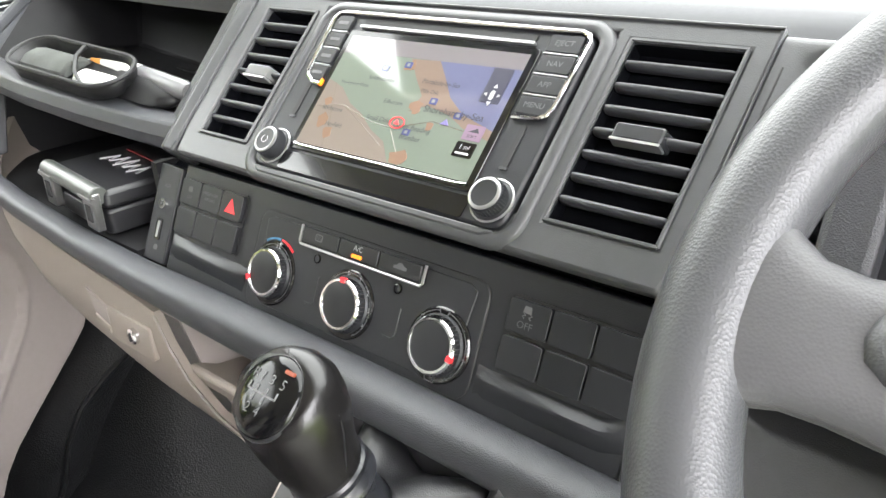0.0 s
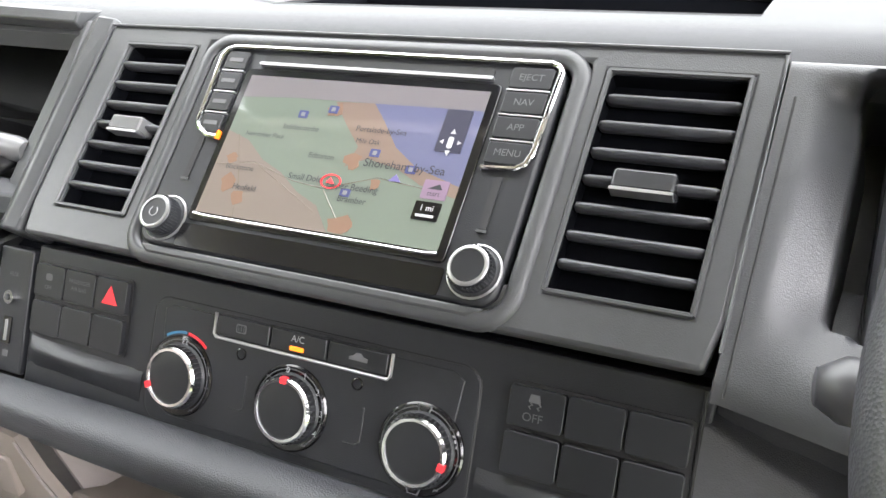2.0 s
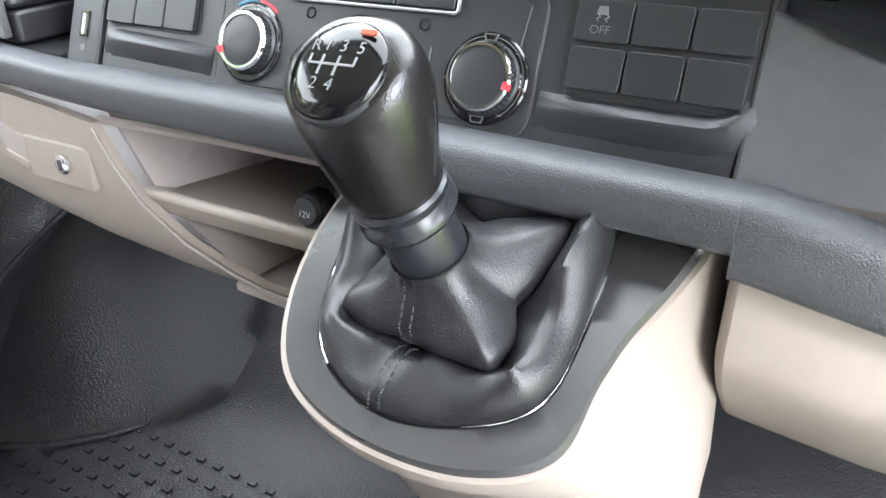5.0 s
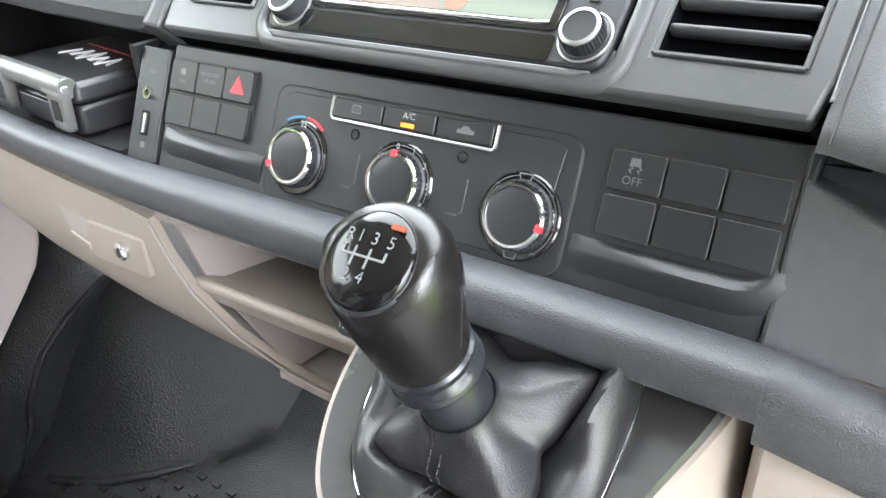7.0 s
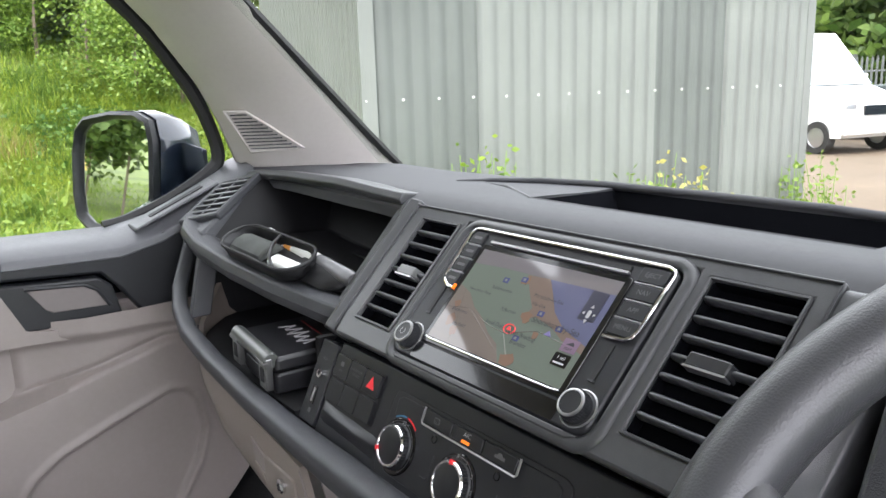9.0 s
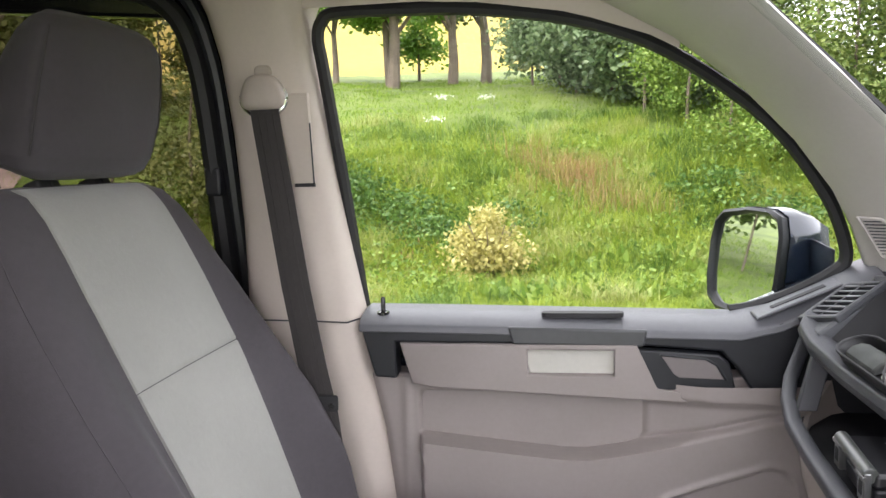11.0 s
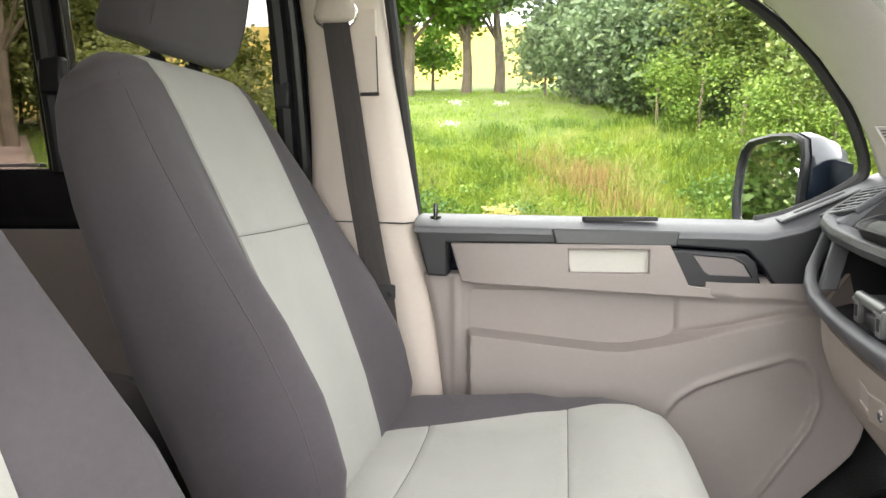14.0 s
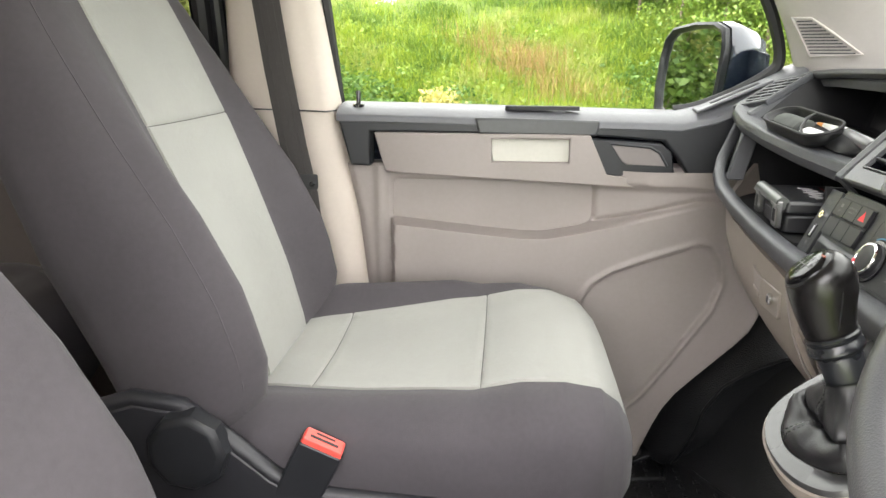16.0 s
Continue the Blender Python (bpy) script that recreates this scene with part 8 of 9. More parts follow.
bush = thing("golden_bush", "small golden variegated evergreen bush on the bank", "bush")
bx, by = -8.35, -1.2
bz = ground_z(bx, by)
bm = bmesh.new()
for k in range(9):
    a = 6.28 * k / 9
    add_tube(bm, [(bx, by, bz), (bx + 0.12 * math.cos(a), by + 0.12 * math.sin(a), bz + 0.35), (bx + 0.32 * math.cos(a), by + 0.32 * math.sin(a), bz + 0.75)], [0.012, 0.009, 0.004], 5)
part("stems", bm, bark, bush)
lc = leaves(cloud([(bx, by, bz + 0.5), (bx, by + 0.18, bz + 0.35), (bx + 0.05, by - 0.2, bz + 0.4), (bx, by - 0.02, bz + 0.82), (bx, by - 0.3, bz + 0.6)], [0.42, 0.36, 0.36, 0.24, 0.2], 4800, 0.3), 0.058, "foliage", gold_leaf, 0.9)
lc.parent = bush

umb = leaf_material("umbel_white", (0.75, 0.76, 0.68), (0.85, 0.86, 0.8), 0.7)
stem_mat = material("green_stem", (0.16, 0.26, 0.05), 0.6, wear=0.1)
for az, el, r in ((98.7, 5.0, 13.0), (95.4, 4.9, 13.2), (99.3, 3.4, 12.6)):
    u_ = thing("wild_carrot", "white umbel flower on a thin green stem", "wildflower", "umbel flowers")
    x, y = polar(r, az)
    x, y = x + 0.5, y - 0.35
    zt, zg = 1.4 + r * math.tan(radians(el)), ground_z(x, y)
    part("stem", tube([(x, y, zg), (x + 0.03, y, (zg + zt) / 2), (x, y, zt - 0.08)], 0.007, 5), stem_mat, u_)
    pts = [(x + rng.normal(0, 0.06), y + rng.normal(0, 0.08), zt + rng.normal(0, 0.02)) for _ in range(60)]
    o = leaves(pts, 0.05, "flower_head", umb, 0.3, 1.0)
    o.parent = u_
    part("rays", tube([(x, y - 0.1, zt - 0.01), (x, y, zt - 0.08), (x, y + 0.1, zt - 0.01)], 0.004, 4), stem_mat, u_)


def tree(x, y, trunk_r, height, crown, leaf_mat, label, count=6000, size=0.16, lean=0.0, crown_z=None):
    t = thing("tree", label, "tree")
    z = ground_z(x, y) - 0.1
    seed = random.Random(int(x * 10) + int(y * 7))
    path = [Vector((x + lean * k / 5 + seed.uniform(-0.06, 0.06), y + seed.uniform(-0.1, 0.1), z + height * 0.75 * k / 5)) for k in range(6)]
    bm = bmesh.new()
    add_tube(bm, path, [trunk_r * (1.25 - 0.9 * k / 5) for k in range(6)], 9)
    tips = []
    for k in range(9):
        b = path[2 + k % 4]
        a = seed.uniform(0, 6.28)
        e = b + Vector((math.cos(a) * crown * seed.uniform(0.4, 0.9), math.sin(a) * crown * seed.uniform(0.4, 0.9), height * seed.uniform(0.12, 0.35)))
        add_tube(bm, [b, b.lerp(e, 0.5) + Vector((0, 0, 0.15)), e], [trunk_r * 0.42, trunk_r * 0.25, trunk_r * 0.08], 6)
        tips.append(e)
    part("trunk", bm, bark, t, "grey-brown trunk and limbs")
    c0 = crown_z or height * 0.7
    cs = [tuple(e) for e in tips] + [(x + seed.uniform(-1, 1) * crown * 0.6, y + seed.uniform(-1, 1) * crown * 0.7, z + c0 + seed.uniform(-0.25, 0.35) * height * 0.5) for _ in range(14)]
    rs = [crown * seed.uniform(0.22, 0.42) for _ in cs]
    o = leaves(cloud(cs, rs, count, 0.2), size, "crown", leaf_mat, 0.6)
    o.parent = t
    return t


# trees on the bank, seen through the passenger window
for az, r, tr_, h, cr, lm, lab in ((103.4, 19.5, 0.15, 4.8, 1.7, tree_leaf_bright, "young broadleaf tree with a forked trunk on the bank"), (104.0, 19.9, 0.1, 4.5, 1.6, tree_leaf_bright, "slim broadleaf tree on the bank"), (98.9, 19.5, 0.12, 4.8, 1.6, tree_leaf_bright, "young broadleaf tree with a straight trunk"),
                                   (96.6, 19.8, 0.13, 4.8, 1.5, tree_leaf, "leaning broadleaf tree on the bank"), (107.8, 21, 0.08, 4.6, 1.8, tree_leaf_bright, "broadleaf tree at the field edge")):
    x, y = polar(r, az)
    tree(x, y, tr_, h, cr, lm, lab, 10000, 0.17, -0.2, h * 0.58)
# small round shrub between the trunks
for az, r, s_, lm, lab in ((101.4, 22.5, 0.85, tree_leaf_bright, "round green shrub at the field edge"), ):
    x, y = polar(r, az)
    z = ground_z(x, y)
    sh = thing("shrub", lab, "shrub")
    part("stem", tube([(x, y, z - 0.1), (x, y, z + 1.0)], [0.06, 0.03], 6), bark, sh)
    o = leaves(cloud([(x, y, z + 1.2), (x, y + 0.4, z + 0.9), (x, y - 0.4, z + 1.0), (x, y, z + 1.8)], [s_, s_ * 0.7, s_ * 0.7, s_ * 0.6], 1800, 0.3), 0.16, "foliage", lm, 0.7)
    o.parent = sh


def thicket(items, label, count, size, mat, name="shrub"):
    sh = thing(name, label, "shrub")
    bm = bmesh.new()
    cs, rs = [], []
    for az, r, h, s_ in items:
        x, y = polar(r, az)
        z = ground_z(x, y)
        add_tube(bm, [(x, y, z - 0.1), (x + 0.1, y, z + h * 0.5), (x, y + 0.1, z + h)], [0.035, 0.025, 0.01], 5)
        for k in range(5):
            cs.append((x + rng.normal(0, s_ * 0.5), y + rng.normal(0, s_ * 0.5), z + h * rng.uniform(0.15, 1.0)))
            rs.append(s_ * rng.uniform(0.4, 0.8))
    part("stems", bm, bark, sh)
    o = leaves(cloud(cs, rs, count, 0.25), size, "foliage", mat, 0.6)
    o.parent = sh
    return sh


thicket([(91, 17.5, 3.8, 1.6), (89.8, 16.8, 3.0, 1.5), (88.5, 17, 3.8, 1.7), (87.2, 16.4, 3.0, 1.5), (86, 16.5, 3.8, 1.7), (84.8, 16, 3.0, 1.5), (83.5, 16, 3.6, 1.6), (81, 15.5, 3.4, 1.6), (93, 18.5, 4.4, 1.4)], "dense blue-green shrubs above the bank", 95000, 0.14, dark_leaf)
thicket([(78.5, 14.5, 2.8, 1.5), (76, 14, 2.8, 1.5), (73.5, 13.5, 2.8, 1.5), (71, 13.2, 3.0, 1.6), (68.5, 13.4, 3.2, 1.7), (66, 14, 3.4, 1.7)], "dense green hedge along the bank", 34000, 0.1, hedge_leaf)
thicket([(82, 13.2, 1.3, 0.8), (79, 12.6, 1.2, 0.8), (76, 12.2, 1.1, 0.8), (85, 14, 1.2, 0.7), (73, 12, 1.2, 0.8)], "tangled brambles at the foot of the hedge", 13000, 0.065, weed_leaf)
thicket([(63, 17, 5.0, 2.2), (60, 17, 5.2, 2.2), (57, 18, 5.0, 2.2), (54, 20, 5.2, 2.4)], "tall trees behind the shed", 9000, 0.24, hedge_leaf, "tree_group")
# beyond the track, behind the van
for az, r, tr_, h, cr, lm, lab in ((138.3, 21.3, 0.2, 9, 2.6, dark_leaf, "tall conifer with a bare straight trunk by the track"), (131.3, 21.5, 0.17, 8, 2.2, dark_leaf, "conifer with a bare trunk by the track"), (147, 23, 0.12, 8, 2.6, dark_leaf, "pine at the meadow edge")):
    x, y = polar(r, az)
    tree(x, y, tr_, h, cr, lm, lab, 4200, 0.2, 0.1, h * 0.8)
thicket([(120, 25, 7.0, 2.4), (123, 25, 7.4, 2.4), (126, 26, 7.8, 2.5), (129, 27, 8.0, 2.6), (132, 28, 8.4, 2.6), (135, 29, 8.0, 2.6), (138, 30, 6.6, 2.2), (141, 31, 3.0, 1.6), (147, 24, 4.5, 2.0)], "hanging green trees beyond the meadow", 95000, 0.2, leaf_material("willow_leaf", (0.1, 0.15, 0.03), (0.32, 0.34, 0.1), 0.5), "tree_group")
thicket([(120, 11, 2.4, 0.9), (117.5, 10.8, 2.2, 0.9), (122.5, 12, 2.6, 0.9), (125, 13, 2.9, 0.9), (115, 11.2, 1.7, 0.8)], "tall leafy brambles by the van", 15000, 0.075, leaf_material("bramble_leaf", (0.1, 0.14, 0.03), (0.3, 0.32, 0.1), 0.5))
thicket([(144, 27, 8.0, 2.4), (146.5, 20, 6.4, 2.2), (149, 19.5, 6.8, 2.2), (151.5, 19, 6.8, 2.2), (154, 19, 6.8, 2.2), (157, 19, 6.8, 2.2)], "dense trees on the meadow behind the van", 36000, 0.22, tree_leaf, "tree_group")
# sunlight on these crowns is put into a brighter leaf colour
thicket([(126, 24, 7.5, 2.2), (129, 24, 8.0, 2.2), (133, 24.5, 8.0, 2.2), (135.5, 24.5, 8.2, 2.2), (140.5, 25, 8.0, 2.2)], "broadleaf trees past the track", 36000, 0.2, leaf_material("sunlit_tree_leaf", (0.15, 0.19, 0.055), (0.4, 0.42, 0.16), 0.5), "tree_group")
fence_posts = thing("wire_fence", "row of weathered wooden fence posts", "fence")
for k in range(6):
    x, y = polar(25.5 + 0.2 * k, 146 - 3.2 * k)
    part("post", tube([(x, y, ground_z(x, y) - 0.1), (x, y, ground_z(x, y) + 1.2)], 0.06, 7), bark, fence_posts)

# ---- corrugated shed in front of the van ----
EYE_S = Vector((0.48, -0.39, 0))
def stretch(x, y, k=1.4):
    return Vector((EYE_S.x + (x - EYE_S.x) * k, EYE_S.y + (y - EYE_S.y) * k, 0))


shed = thing("corrugated_shed", "galvanised corrugated metal shed with a low eave", "shed")
s_o, s_d = stretch(-2.9, 1.625), Vector((0.2324, 0.9726, 0))
s_n = Vector((0.9726, -0.2324, 0))
SHED_L, EAVE = 4.3, 2.27
PITCH = 0.14


def wave(u):
    t = (u / PITCH) % 1.0
    return 0.021 * (0.5 + 0.5 * math.sin(6.28318 * t)) ** 0.8


def shed_sheet(a, b, o, d, n, z0, z1, proud, pitch_step=8):
    us = [a + (b - a) * k / int((b - a) / PITCH * pitch_step) for k in range(int((b - a) / PITCH * pitch_step) + 1)]
    return sheet(us, [z0, z1], lambda u, z: tuple(o + d * u + n * (wave(u) + proud) + Vector((0, 0, z))), 0.002)


k = 0
for a, b, mt in ((0.0, 0.94, steel), (0.9, 2.54, steel_pale), (2.5, 3.3, steel), (3.26, 4.3, steel_pale)):
    part("wall_sheet", shed_sheet(a, b, s_o, s_d, s_n, -0.2, EAVE, 0.004 * (k % 2)), mt, shed, smooth=20)
    k += 1
side_d = Vector((-0.9726, 0.2324, 0))
part("side_sheet", shed_sheet(0.0, 3.6, s_o - s_n * 0.01, side_d, Vector((-0.2324, -0.9726, 0)), -0.2, EAVE + 1.0, 0.0, 8), steel_pale, shed, smooth=20)
part("far_side", shed_sheet(0.0, 3.6, s_o + s_d * SHED_L, side_d, Vector((0.2324, 0.9726, 0)), -0.2, EAVE + 0.1, 0.0, 4), steel_pale, shed, smooth=20)
part("corner_flashing", loft([[tuple(s_o + s_d * a + s_n * b + Vector((0, 0, z))) for a, b in ((-0.012, -0.09), (-0.012, 0.03), (0.1, 0.03), (0.1, 0.025), (-0.007, 0.025), (-0.007, -0.09))] for z in (-0.2, EAVE)]), steel_pale, shed)
part("corner_flashing", loft([[tuple(s_o + s_d * (SHED_L - a) + s_n * b + Vector((0, 0, z))) for a, b in ((-0.012, -0.09), (-0.012, 0.03), (0.08, 0.03), (0.08, 0.025), (-0.007, 0.025), (-0.007, -0.09))] for z in (-0.2, EAVE)]), steel_pale, shed)
for j in range(15):
    u = 0.02 + 0.28 * j
    p = s_o + s_d * u + s_n * (wave(u) + 0.006) + Vector((0, 0, 1.275))
    bm = bmesh.new()
    bmesh.ops.create_icosphere(bm, subdivisions=1, radius=0.011)
    bmesh.ops.transform(bm, matrix=Matrix.Translation(p), verts=bm.verts)
    part("bolt", bm, white_plastic, shed)
us = span(-0.25, SHED_L + 0.2, 260)
part("roof_sheet", sheet(us, [-0.22, 3.7], lambda u, v: tuple(s_o + s_d * u - s_n * v + Vector((0, 0, EAVE + 0.06 + 0.27 * (v + 0.22) + 0.018 * math.sin(6.28318 * u / PITCH)))), 0.003), steel_pale, shed, smooth=40)
part("eave_beam", loft([[tuple(s_o + s_d * u + s_n * a + Vector((0, 0, EAVE + b))) for a, b in ((-0.06, -0.06), (-0.01, -0.06), (-0.01, 0.05), (-0.06, 0.05))] for u in (0, SHED_L)]), dark_gap, shed)
part("shed_inside", box((0, 0, 0), (3.4, SHED_L - 0.2, 2.2), Matrix.Translation(s_o + s_d * SHED_L / 2 - s_n * 1.8 + Vector((0, 0, 0.95))) @ Matrix.Rotation(math.atan2(-s_d.x, s_d.y), 4, "Z")), dark_gap, shed)

# plants along the foot of the shed
for u, h, w, mt, lab in ((0.62, 0.95, 0.2, grass_b, "tall yellow-green weeds against the shed"), (0.9, 1.0, 0.1, weed_leaf, "single tall weed against the shed"), (2.6, 0.85, 0.25, gold_leaf, "yellow flowering weeds against the shed"), (2.25, 0.75, 0.3, weed_leaf, "low green weeds against the shed"), (4.15, 0.75, 0.3, weed_leaf, "green weeds at the shed corner")):
    w_ = thing("weed_clump", lab, "weeds", "weeds by the shed")
    c = s_o + s_d * u + s_n * 0.3
    z0 = ground_z(c.x, c.y)
    pts = []
    bm = bmesh.new()
    for _ in range(16):
        q = Vector((c.x + rng.normal(0, w * 0.5), c.y + rng.normal(0, w * 0.6), z0 - 0.02))
        e = q + Vector((rng.normal(0, 0.06), rng.normal(0, 0.06), h * rng.uniform(0.6, 1.05)))
        add_tube(bm, [q, e], [0.006, 0.003], 4)
        for t in np.linspace(0.25, 1, 16):
            pts.append(q.lerp(e, t) + Vector(rng.normal(0, 0.05, 3)))
    part("stems", bm, stem_mat, w_)
    o = leaves([tuple(p) for p in pts], 0.06, "foliage", mt, 0.7)
    o.parent = w_

# ---- yard: van, saloon, fence, woods ----
van_white = material("white_van_paint", (0.6, 0.6, 0.6), 0.25, coat=0.5, wear=0.04, wear_scale=2)
car_blue = material("pale_blue_car_paint", (0.1, 0.17, 0.24), 0.22, 0.2, coat=0.6, wear=0.04, wear_scale=2)
car_glass = material("dark_car_glass", (0.03, 0.035, 0.04), 0.08, coat=0.4, wear=0)
# car glass with the sky's reflection put into its pale colour
car_glass_sky = material("sky_reflection_car_glass", (0.3, 0.36, 0.4), 0.08, coat=0.4, wear=0)
tyre = material("tyre_rubber", (0.02, 0.02, 0.02), 0.8, wear=0.2)


def vehicle_m(p, q):
    """Local x ahead along the line from rear axle p to front axle q, y to its left, on the ground."""
    p, q = Vector((*p, 0)), Vector((*q, 0))
    f = (q - p).normalized()
    l = Vector((-f.y, f.x, 0))
    m = Matrix.Identity(4)
    z = ground_z(p.x, p.y) + 0.025
    for r in range(3):
        m[r][0], m[r][1], m[r][2] = f[r], l[r], (0, 0, 1)[r]
        m[r][3] = (p.x, p.y, z)[r]
    return m, (q - p).length


def side_prism(pts, half, m, tuck=0.0):
    """An outline seen from the side (x, z), carried across the width; points high up are tucked in."""
    top = max(z for _, z in pts)
    rings = []
    for s in (-1, -0.96, 0.96, 1):
        k = 1 if abs(s) < 0.99 else 0.985
        rings.append([m @ Vector((x * k + (1 - k) * 1.2, s * (half - tuck * max(0, (z - 0.9)) / max(0.2, top - 0.9)), z * (k if z > 0.5 else 1))) for x, z in pts])
    return loft(rings)


def wheels(ob, m, base, half, r, label):
    for x in (0, base):
        for s in (-1, 1):
            wm_ = m @ Matrix.Translation((x, s * (half - 0.1), r)) @ Matrix.Rotation(radians(90 * s), 4, "X")
            w_ = part("wheel", lathe([(r * 0.6, -0.1), (r * 0.97, -0.1), (r, -0.06), (r, 0.06), (r * 0.97, 0.1), (r * 0.62, 0.1), (r * 0.6, 0.05)], wm_, 28, caps=False), tyre, ob)
            part("hub_cap", lathe([(r * 0.62, -0.11), (r * 0.6, -0.085), (r * 0.3, -0.1), (0.0, -0.1)], wm_, 24, caps=False), silver, w_, label)
            part("hub_cap", lathe([(r * 0.62, 0.085), (r * 0.5, 0.1), (r * 0.3, 0.09), (0.0, 0.1)], wm_, 24, caps=False), silver, w_, label)


# white panel van, nose to the saloon
wv = thing("white_van", "white high-roofed panel van parked in the yard", "van")
vm, vb = vehicle_m((-11.1, 17.75), (-7.55, 16.75))
part("body", side_prism([(-0.9, 0.4), (-0.9, 2.45), (-0.6, 2.62), (1.7, 2.66), (2.35, 2.6), (2.75, 2.15), (3.05, 1.75), (3.35, 1.42), (4.15, 1.15), (4.3, 0.95), (4.32, 0.5), (4.25, 0.35), (-0.85, 0.35)], 0.98, vm, 0.12), van_white, wv, smooth=30)
for s in (-1, 1):
    part("side_window", prism([(2.05, 1.42), (2.05, 1.98), (2.5, 1.98), (2.75, 1.62), (2.78, 1.42)], 0.0, 0.012, vm @ Matrix.Translation((0, s * 0.955, 0)) @ Matrix.Rotation(radians(90), 4, "X")), car_glass, wv)
part("windscreen", loft([[vm @ Vector(p) for p in ((2.78, -0.82, 2.14), (2.78, 0.82, 2.14), (2.8, 0.82, 2.15), (2.8, -0.82, 2.15))], [vm @ Vector(p) for p in ((3.36, -0.88, 1.44), (3.36, 0.88, 1.44), (3.38, 0.88, 1.45), (3.38, -0.88, 1.45))]]), car_glass_sky, wv)
part("grille", box((4.31, 0, 0.92), (0.05, 0.75, 0.2), vm), gloss_black, wv)
part("bumper", box((4.3, 0, 0.52), (0.12, 1.86, 0.26), vm), van_white, wv, bevel=0.05)
for s in (-1, 1):
    part("headlight", box((4.2, s * 0.72, 0.98), (0.2, 0.34, 0.2), vm), silver, wv, bevel=0.04)
    part("door_mirror", box((2.95, s * 1.12, 1.5), (0.12, 0.2, 0.34), vm), van_white, wv, bevel=0.03)
wheels(wv, vm, vb, 1.0, 0.35, "silver wheel trim")
part("number_plate", box((4.37, 0, 0.5), (0.02, 0.52, 0.11), vm), white_plastic, wv)

sal = thing("blue_saloon", "old pale blue saloon car with a light roof in the yard", "car")
bm_, bb = vehicle_m((-6.25, 18.7), (-3.2, 18.0))
part("body", side_prism([(-1.25, 0.42), (-1.3, 0.7), (-1.25, 0.86), (-0.4, 0.98), (0.6, 1.0), (2.3, 0.99), (2.5, 0.98), (3.75, 0.92), (3.85, 0.8), (3.86, 0.5), (3.7, 0.34), (-1.1, 0.34)], 0.9, bm_), car_blue, sal, smooth=30)
part("cabin", side_prism([(-0.45, 0.95), (-0.1, 1.22), (0.2, 1.4), (0.55, 1.47), (1.6, 1.47), (1.85, 1.42), (2.2, 1.18), (2.48, 0.96)], 0.8, bm_, 0.14), van_white, sal, "pale roof and pillars", smooth=30)
for s in (-1, 1):
    for pts in ([(0.05, 1.02), (0.3, 1.34), (0.82, 1.38), (0.82, 1.02)], [(0.92, 1.02), (0.92, 1.38), (1.55, 1.38), (1.78, 1.02)]):
        part("side_window", prism(pts, 0.0, 0.012, bm_ @ Matrix.Translation((0, s * 0.735 + (0.012 if s > 0 else 0), 0)) @ Matrix.Rotation(radians(90), 4, "X")), car_glass_sky, sal)
    part("sill_trim", box((1.55, s * 0.905, 0.38), (2.5, 0.02, 0.05), bm_), chrome, sal)
    part("indicator", box((3.72, s * 0.82, 0.72), (0.22, 0.2, 0.12), bm_), material("amber_lens", (0.8, 0.2, 0.03), 0.3, wear=0), sal)
part("windscreen", loft([[bm_ @ Vector(p) for p in ((1.88, -0.62, 1.42), (1.88, 0.62, 1.42), (1.9, 0.62, 1.43), (1.9, -0.62, 1.43))], [bm_ @ Vector(p) for p in ((2.5, -0.74, 0.99), (2.5, 0.74, 0.99), (2.52, 0.74, 1.0), (2.52, -0.74, 1.0))]]), car_glass, sal)
part("bumper", box((3.9, 0, 0.5), (0.12, 1.8, 0.12), bm_), chrome, sal, bevel=0.03)
part("bumper", box((-1.33, 0, 0.5), (0.12, 1.8, 0.12), bm_), chrome, sal, bevel=0.03)
wheels(sal, bm_, bb, 0.9, 0.34, "silver hub cap")

for dx, dy, mt, lab, h in ((-8.0, 20.4, material("grey_car_paint", (0.08, 0.1, 0.1), 0.25, coat=0.5, wear=0.05), "dark grey car parked behind the van", 1.35), (0.6, 21.5, material("red_car_paint", (0.5, 0.03, 0.03), 0.25, coat=0.5, wear=0.05), "red car parked by the fence", 1.45)):
    c_ = thing("parked_car", lab, "car")
    m_, b_ = vehicle_m((dx - 1.3, dy + 0.2), (dx + 1.3, dy))
    part("body", side_prism([(-0.8, 0.35), (-0.85, 0.85), (-0.4, 0.95), (2.2, 0.92), (3.3, 0.85), (3.4, 0.5), (3.3, 0.3)], 0.85, m_), mt, c_, smooth=30)
    part("cabin", side_prism([(-0.5, 0.9), (0.1, h), (1.5, h), (2.2, 0.9)], 0.75, m_, 0.12), car_glass, c_, smooth=30)
    part("roof", side_prism([(0.08, h - 0.03), (0.2, h + 0.03), (1.4, h + 0.03), (1.52, h - 0.03)], 0.66, m_), mt, c_)
    wheels(c_, m_, b_, 0.85, 0.31, "alloy wheel")

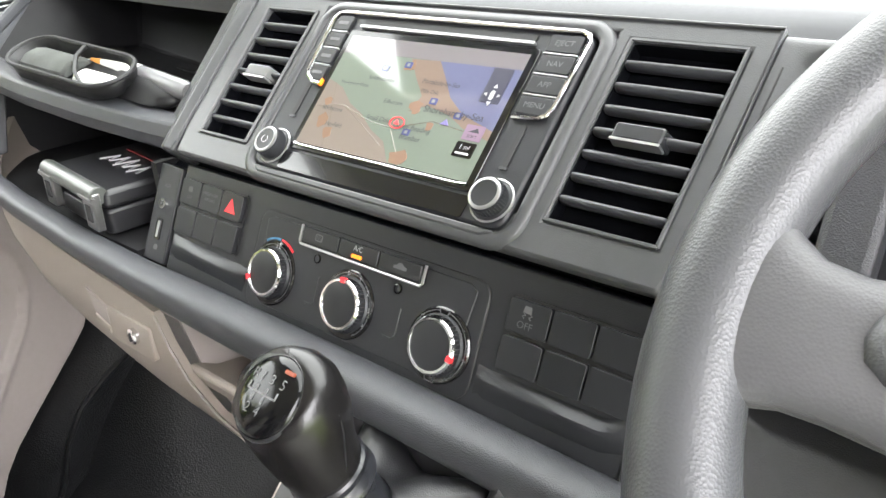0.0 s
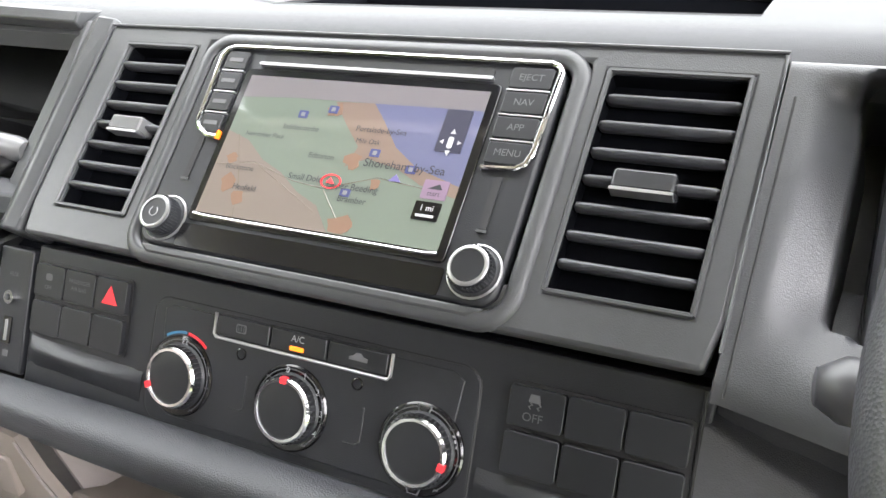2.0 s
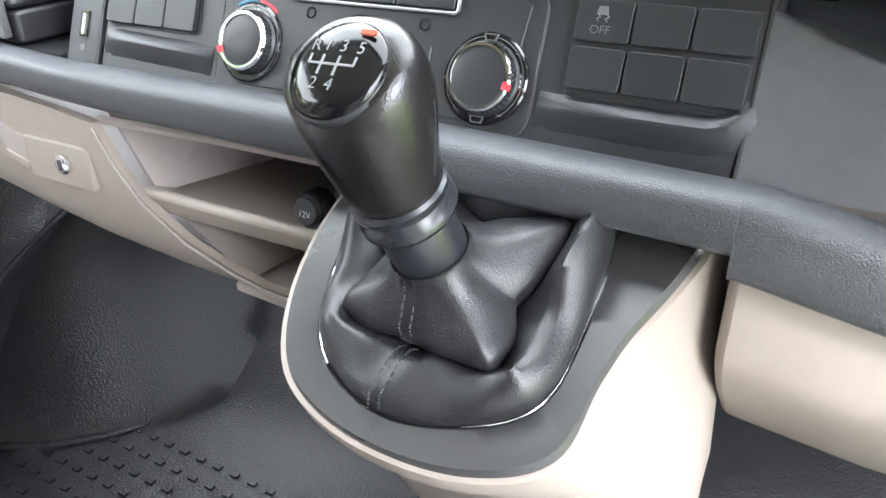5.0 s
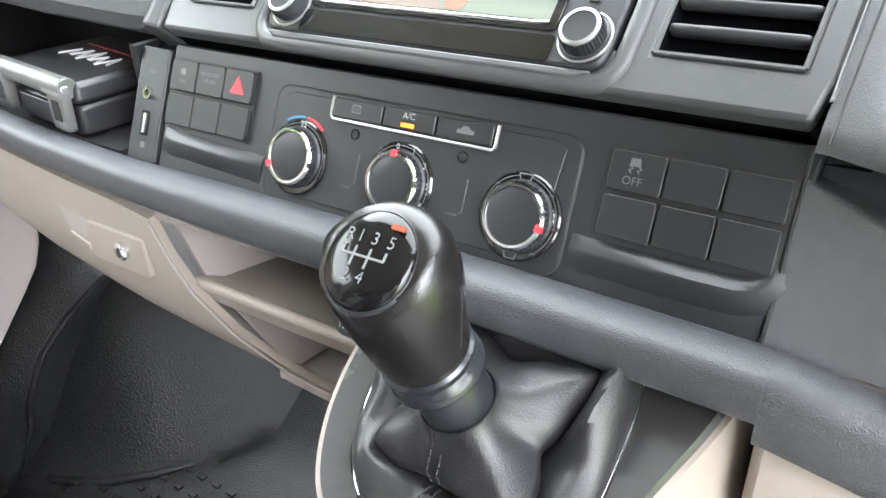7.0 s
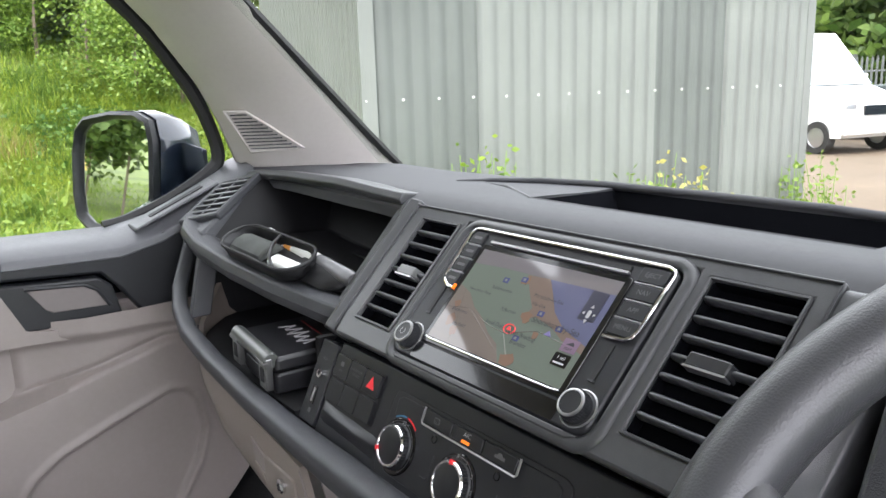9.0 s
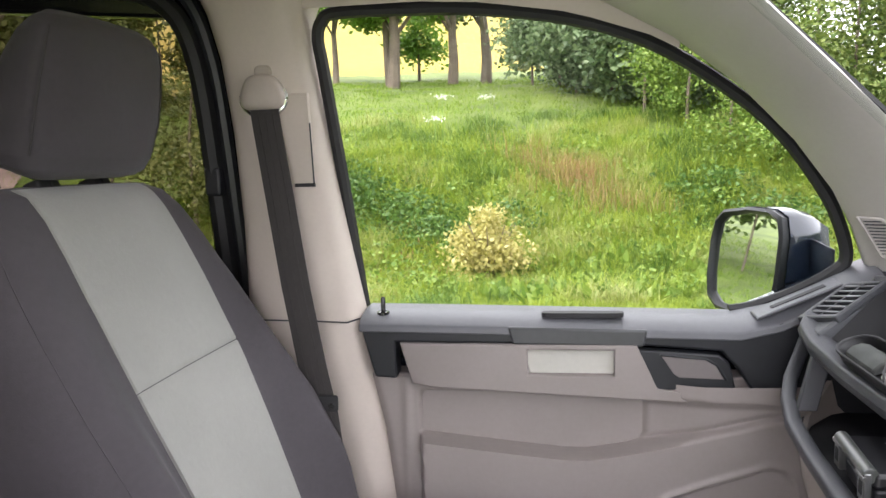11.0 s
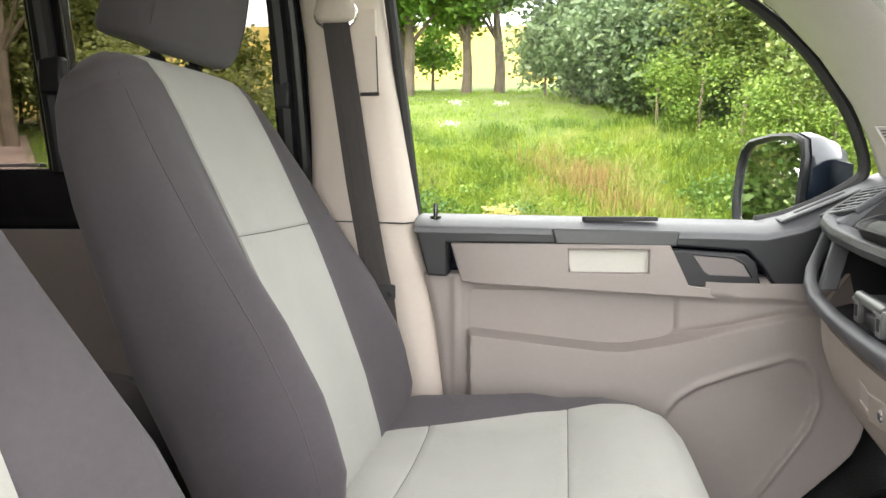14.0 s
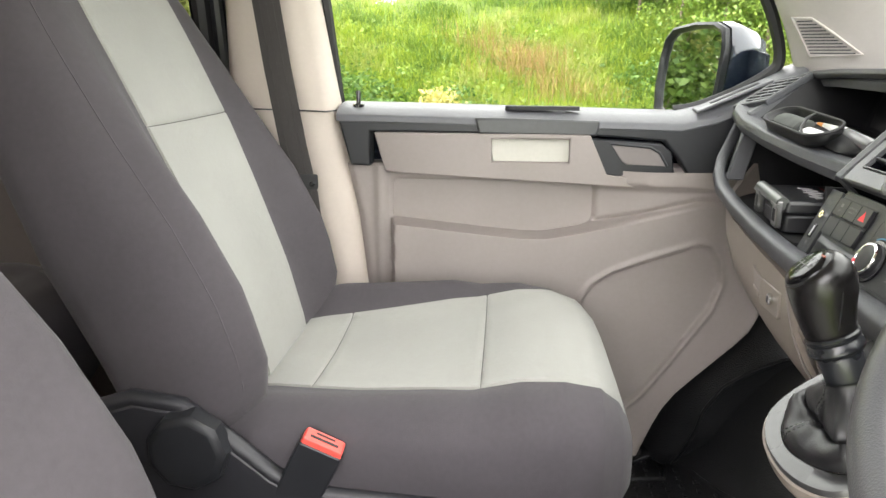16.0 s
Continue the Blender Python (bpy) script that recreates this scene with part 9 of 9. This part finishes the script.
fence = thing("palisade_fence", "grey galvanised steel palisade fence round the yard", "fence")
f0, f1 = Vector((-13.5, 23.6, 0)), Vector((9.0, 21.2, 0))
fd = (f1 - f0).normalized()
n_p = int((f1 - f0).length / 0.155)
pale_me = None
fz = ground_z(0, 22)
for k in range(n_p):
    p = f0 + fd * (0.155 * k)
    if pale_me is None:
        bm = bmesh.new()
        add_prism(bm, [(-0.034, 0.05), (0.034, 0.05), (0.034, 2.1), (0.0, 2.2), (-0.034, 2.1)], -0.008, 0.008, plane_matrix((0, 0, 0), (0, 0, 1), (0, -1, 0)))
        o = part("pale", bm, steel, fence, smooth=0)
        pale_me = o.data
    else:
        o = new("pale", pale_me)
        o.parent = fence
    o.location = (p.x, p.y, fz)
for h in (0.45, 1.75):
    part("rail", tube([f0 + Vector((0, 0.03, fz + h)), f1 + Vector((0, 0.03, fz + h))], 0.03, 5), steel, fence)
for k in range(9):
    p = f0.lerp(f1, k / 8)
    part("post", box((p.x, p.y + 0.08, fz + 1.1), (0.1, 0.1, 2.3)), steel, fence)
for x, y, z, w, h, mt, lab, nm in ((-5.4, 23.5, 1.55, 1.0, 1.15, white_plastic, "white board behind the fence", "sign_board"), (-2.3, 24.5, 0.95, 2.4, 0.95, material("blue_container_paint", (0.05, 0.2, 0.5), 0.5, wear=0.1), "blue skip behind the fence", "skip"), (-9.0, 24.6, 0.5, 5.0, 1.0, concrete, "pale wall behind the fence", "low_wall"), (2.6, 22.6, 0.35, 3.4, 0.6, material("red_barrier_plastic", (0.5, 0.04, 0.05), 0.5, wear=0.1), "row of red barriers by the fence", "barrier")):
    solid(nm, box((x, y, z - 0.2), (w, 0.4, h)), mt, lab, nm.replace("_", " "), bevel=0.02)
for x, lean in ((-7.2, 0.0), (-3.4, 0.12), (-1.2, 0.0)):
    pl = thing("flag_pole", "pale pole standing behind the fence", "pole")
    part("pole", tube([(x, 24, -0.3), (x + lean, 24, 3.2)], 0.05, 7), white_plastic, pl)
part("pole", tube([(0.0, 24.3, -0.3), (0.05, 24.3, 7)], 0.12, 8), steel_pale, thing("lamp_post", "tall pale post behind the fence", "post"))
wood = thing("far_wood", "dark line of trees beyond the yard", "wood", kind="stuff")
cs = [(x, 48 + rng.normal(0, 3), rng.uniform(0.5, 9.5)) for x in np.linspace(-48, 30, 170)]
o = leaves(cloud(cs, [rng.uniform(2.0, 3.6) for _ in cs], 100000, 0.2), 0.85, "woodland_foliage", tree_leaf, 0.6)
o.parent = wood
tagged(o, kind="stuff")
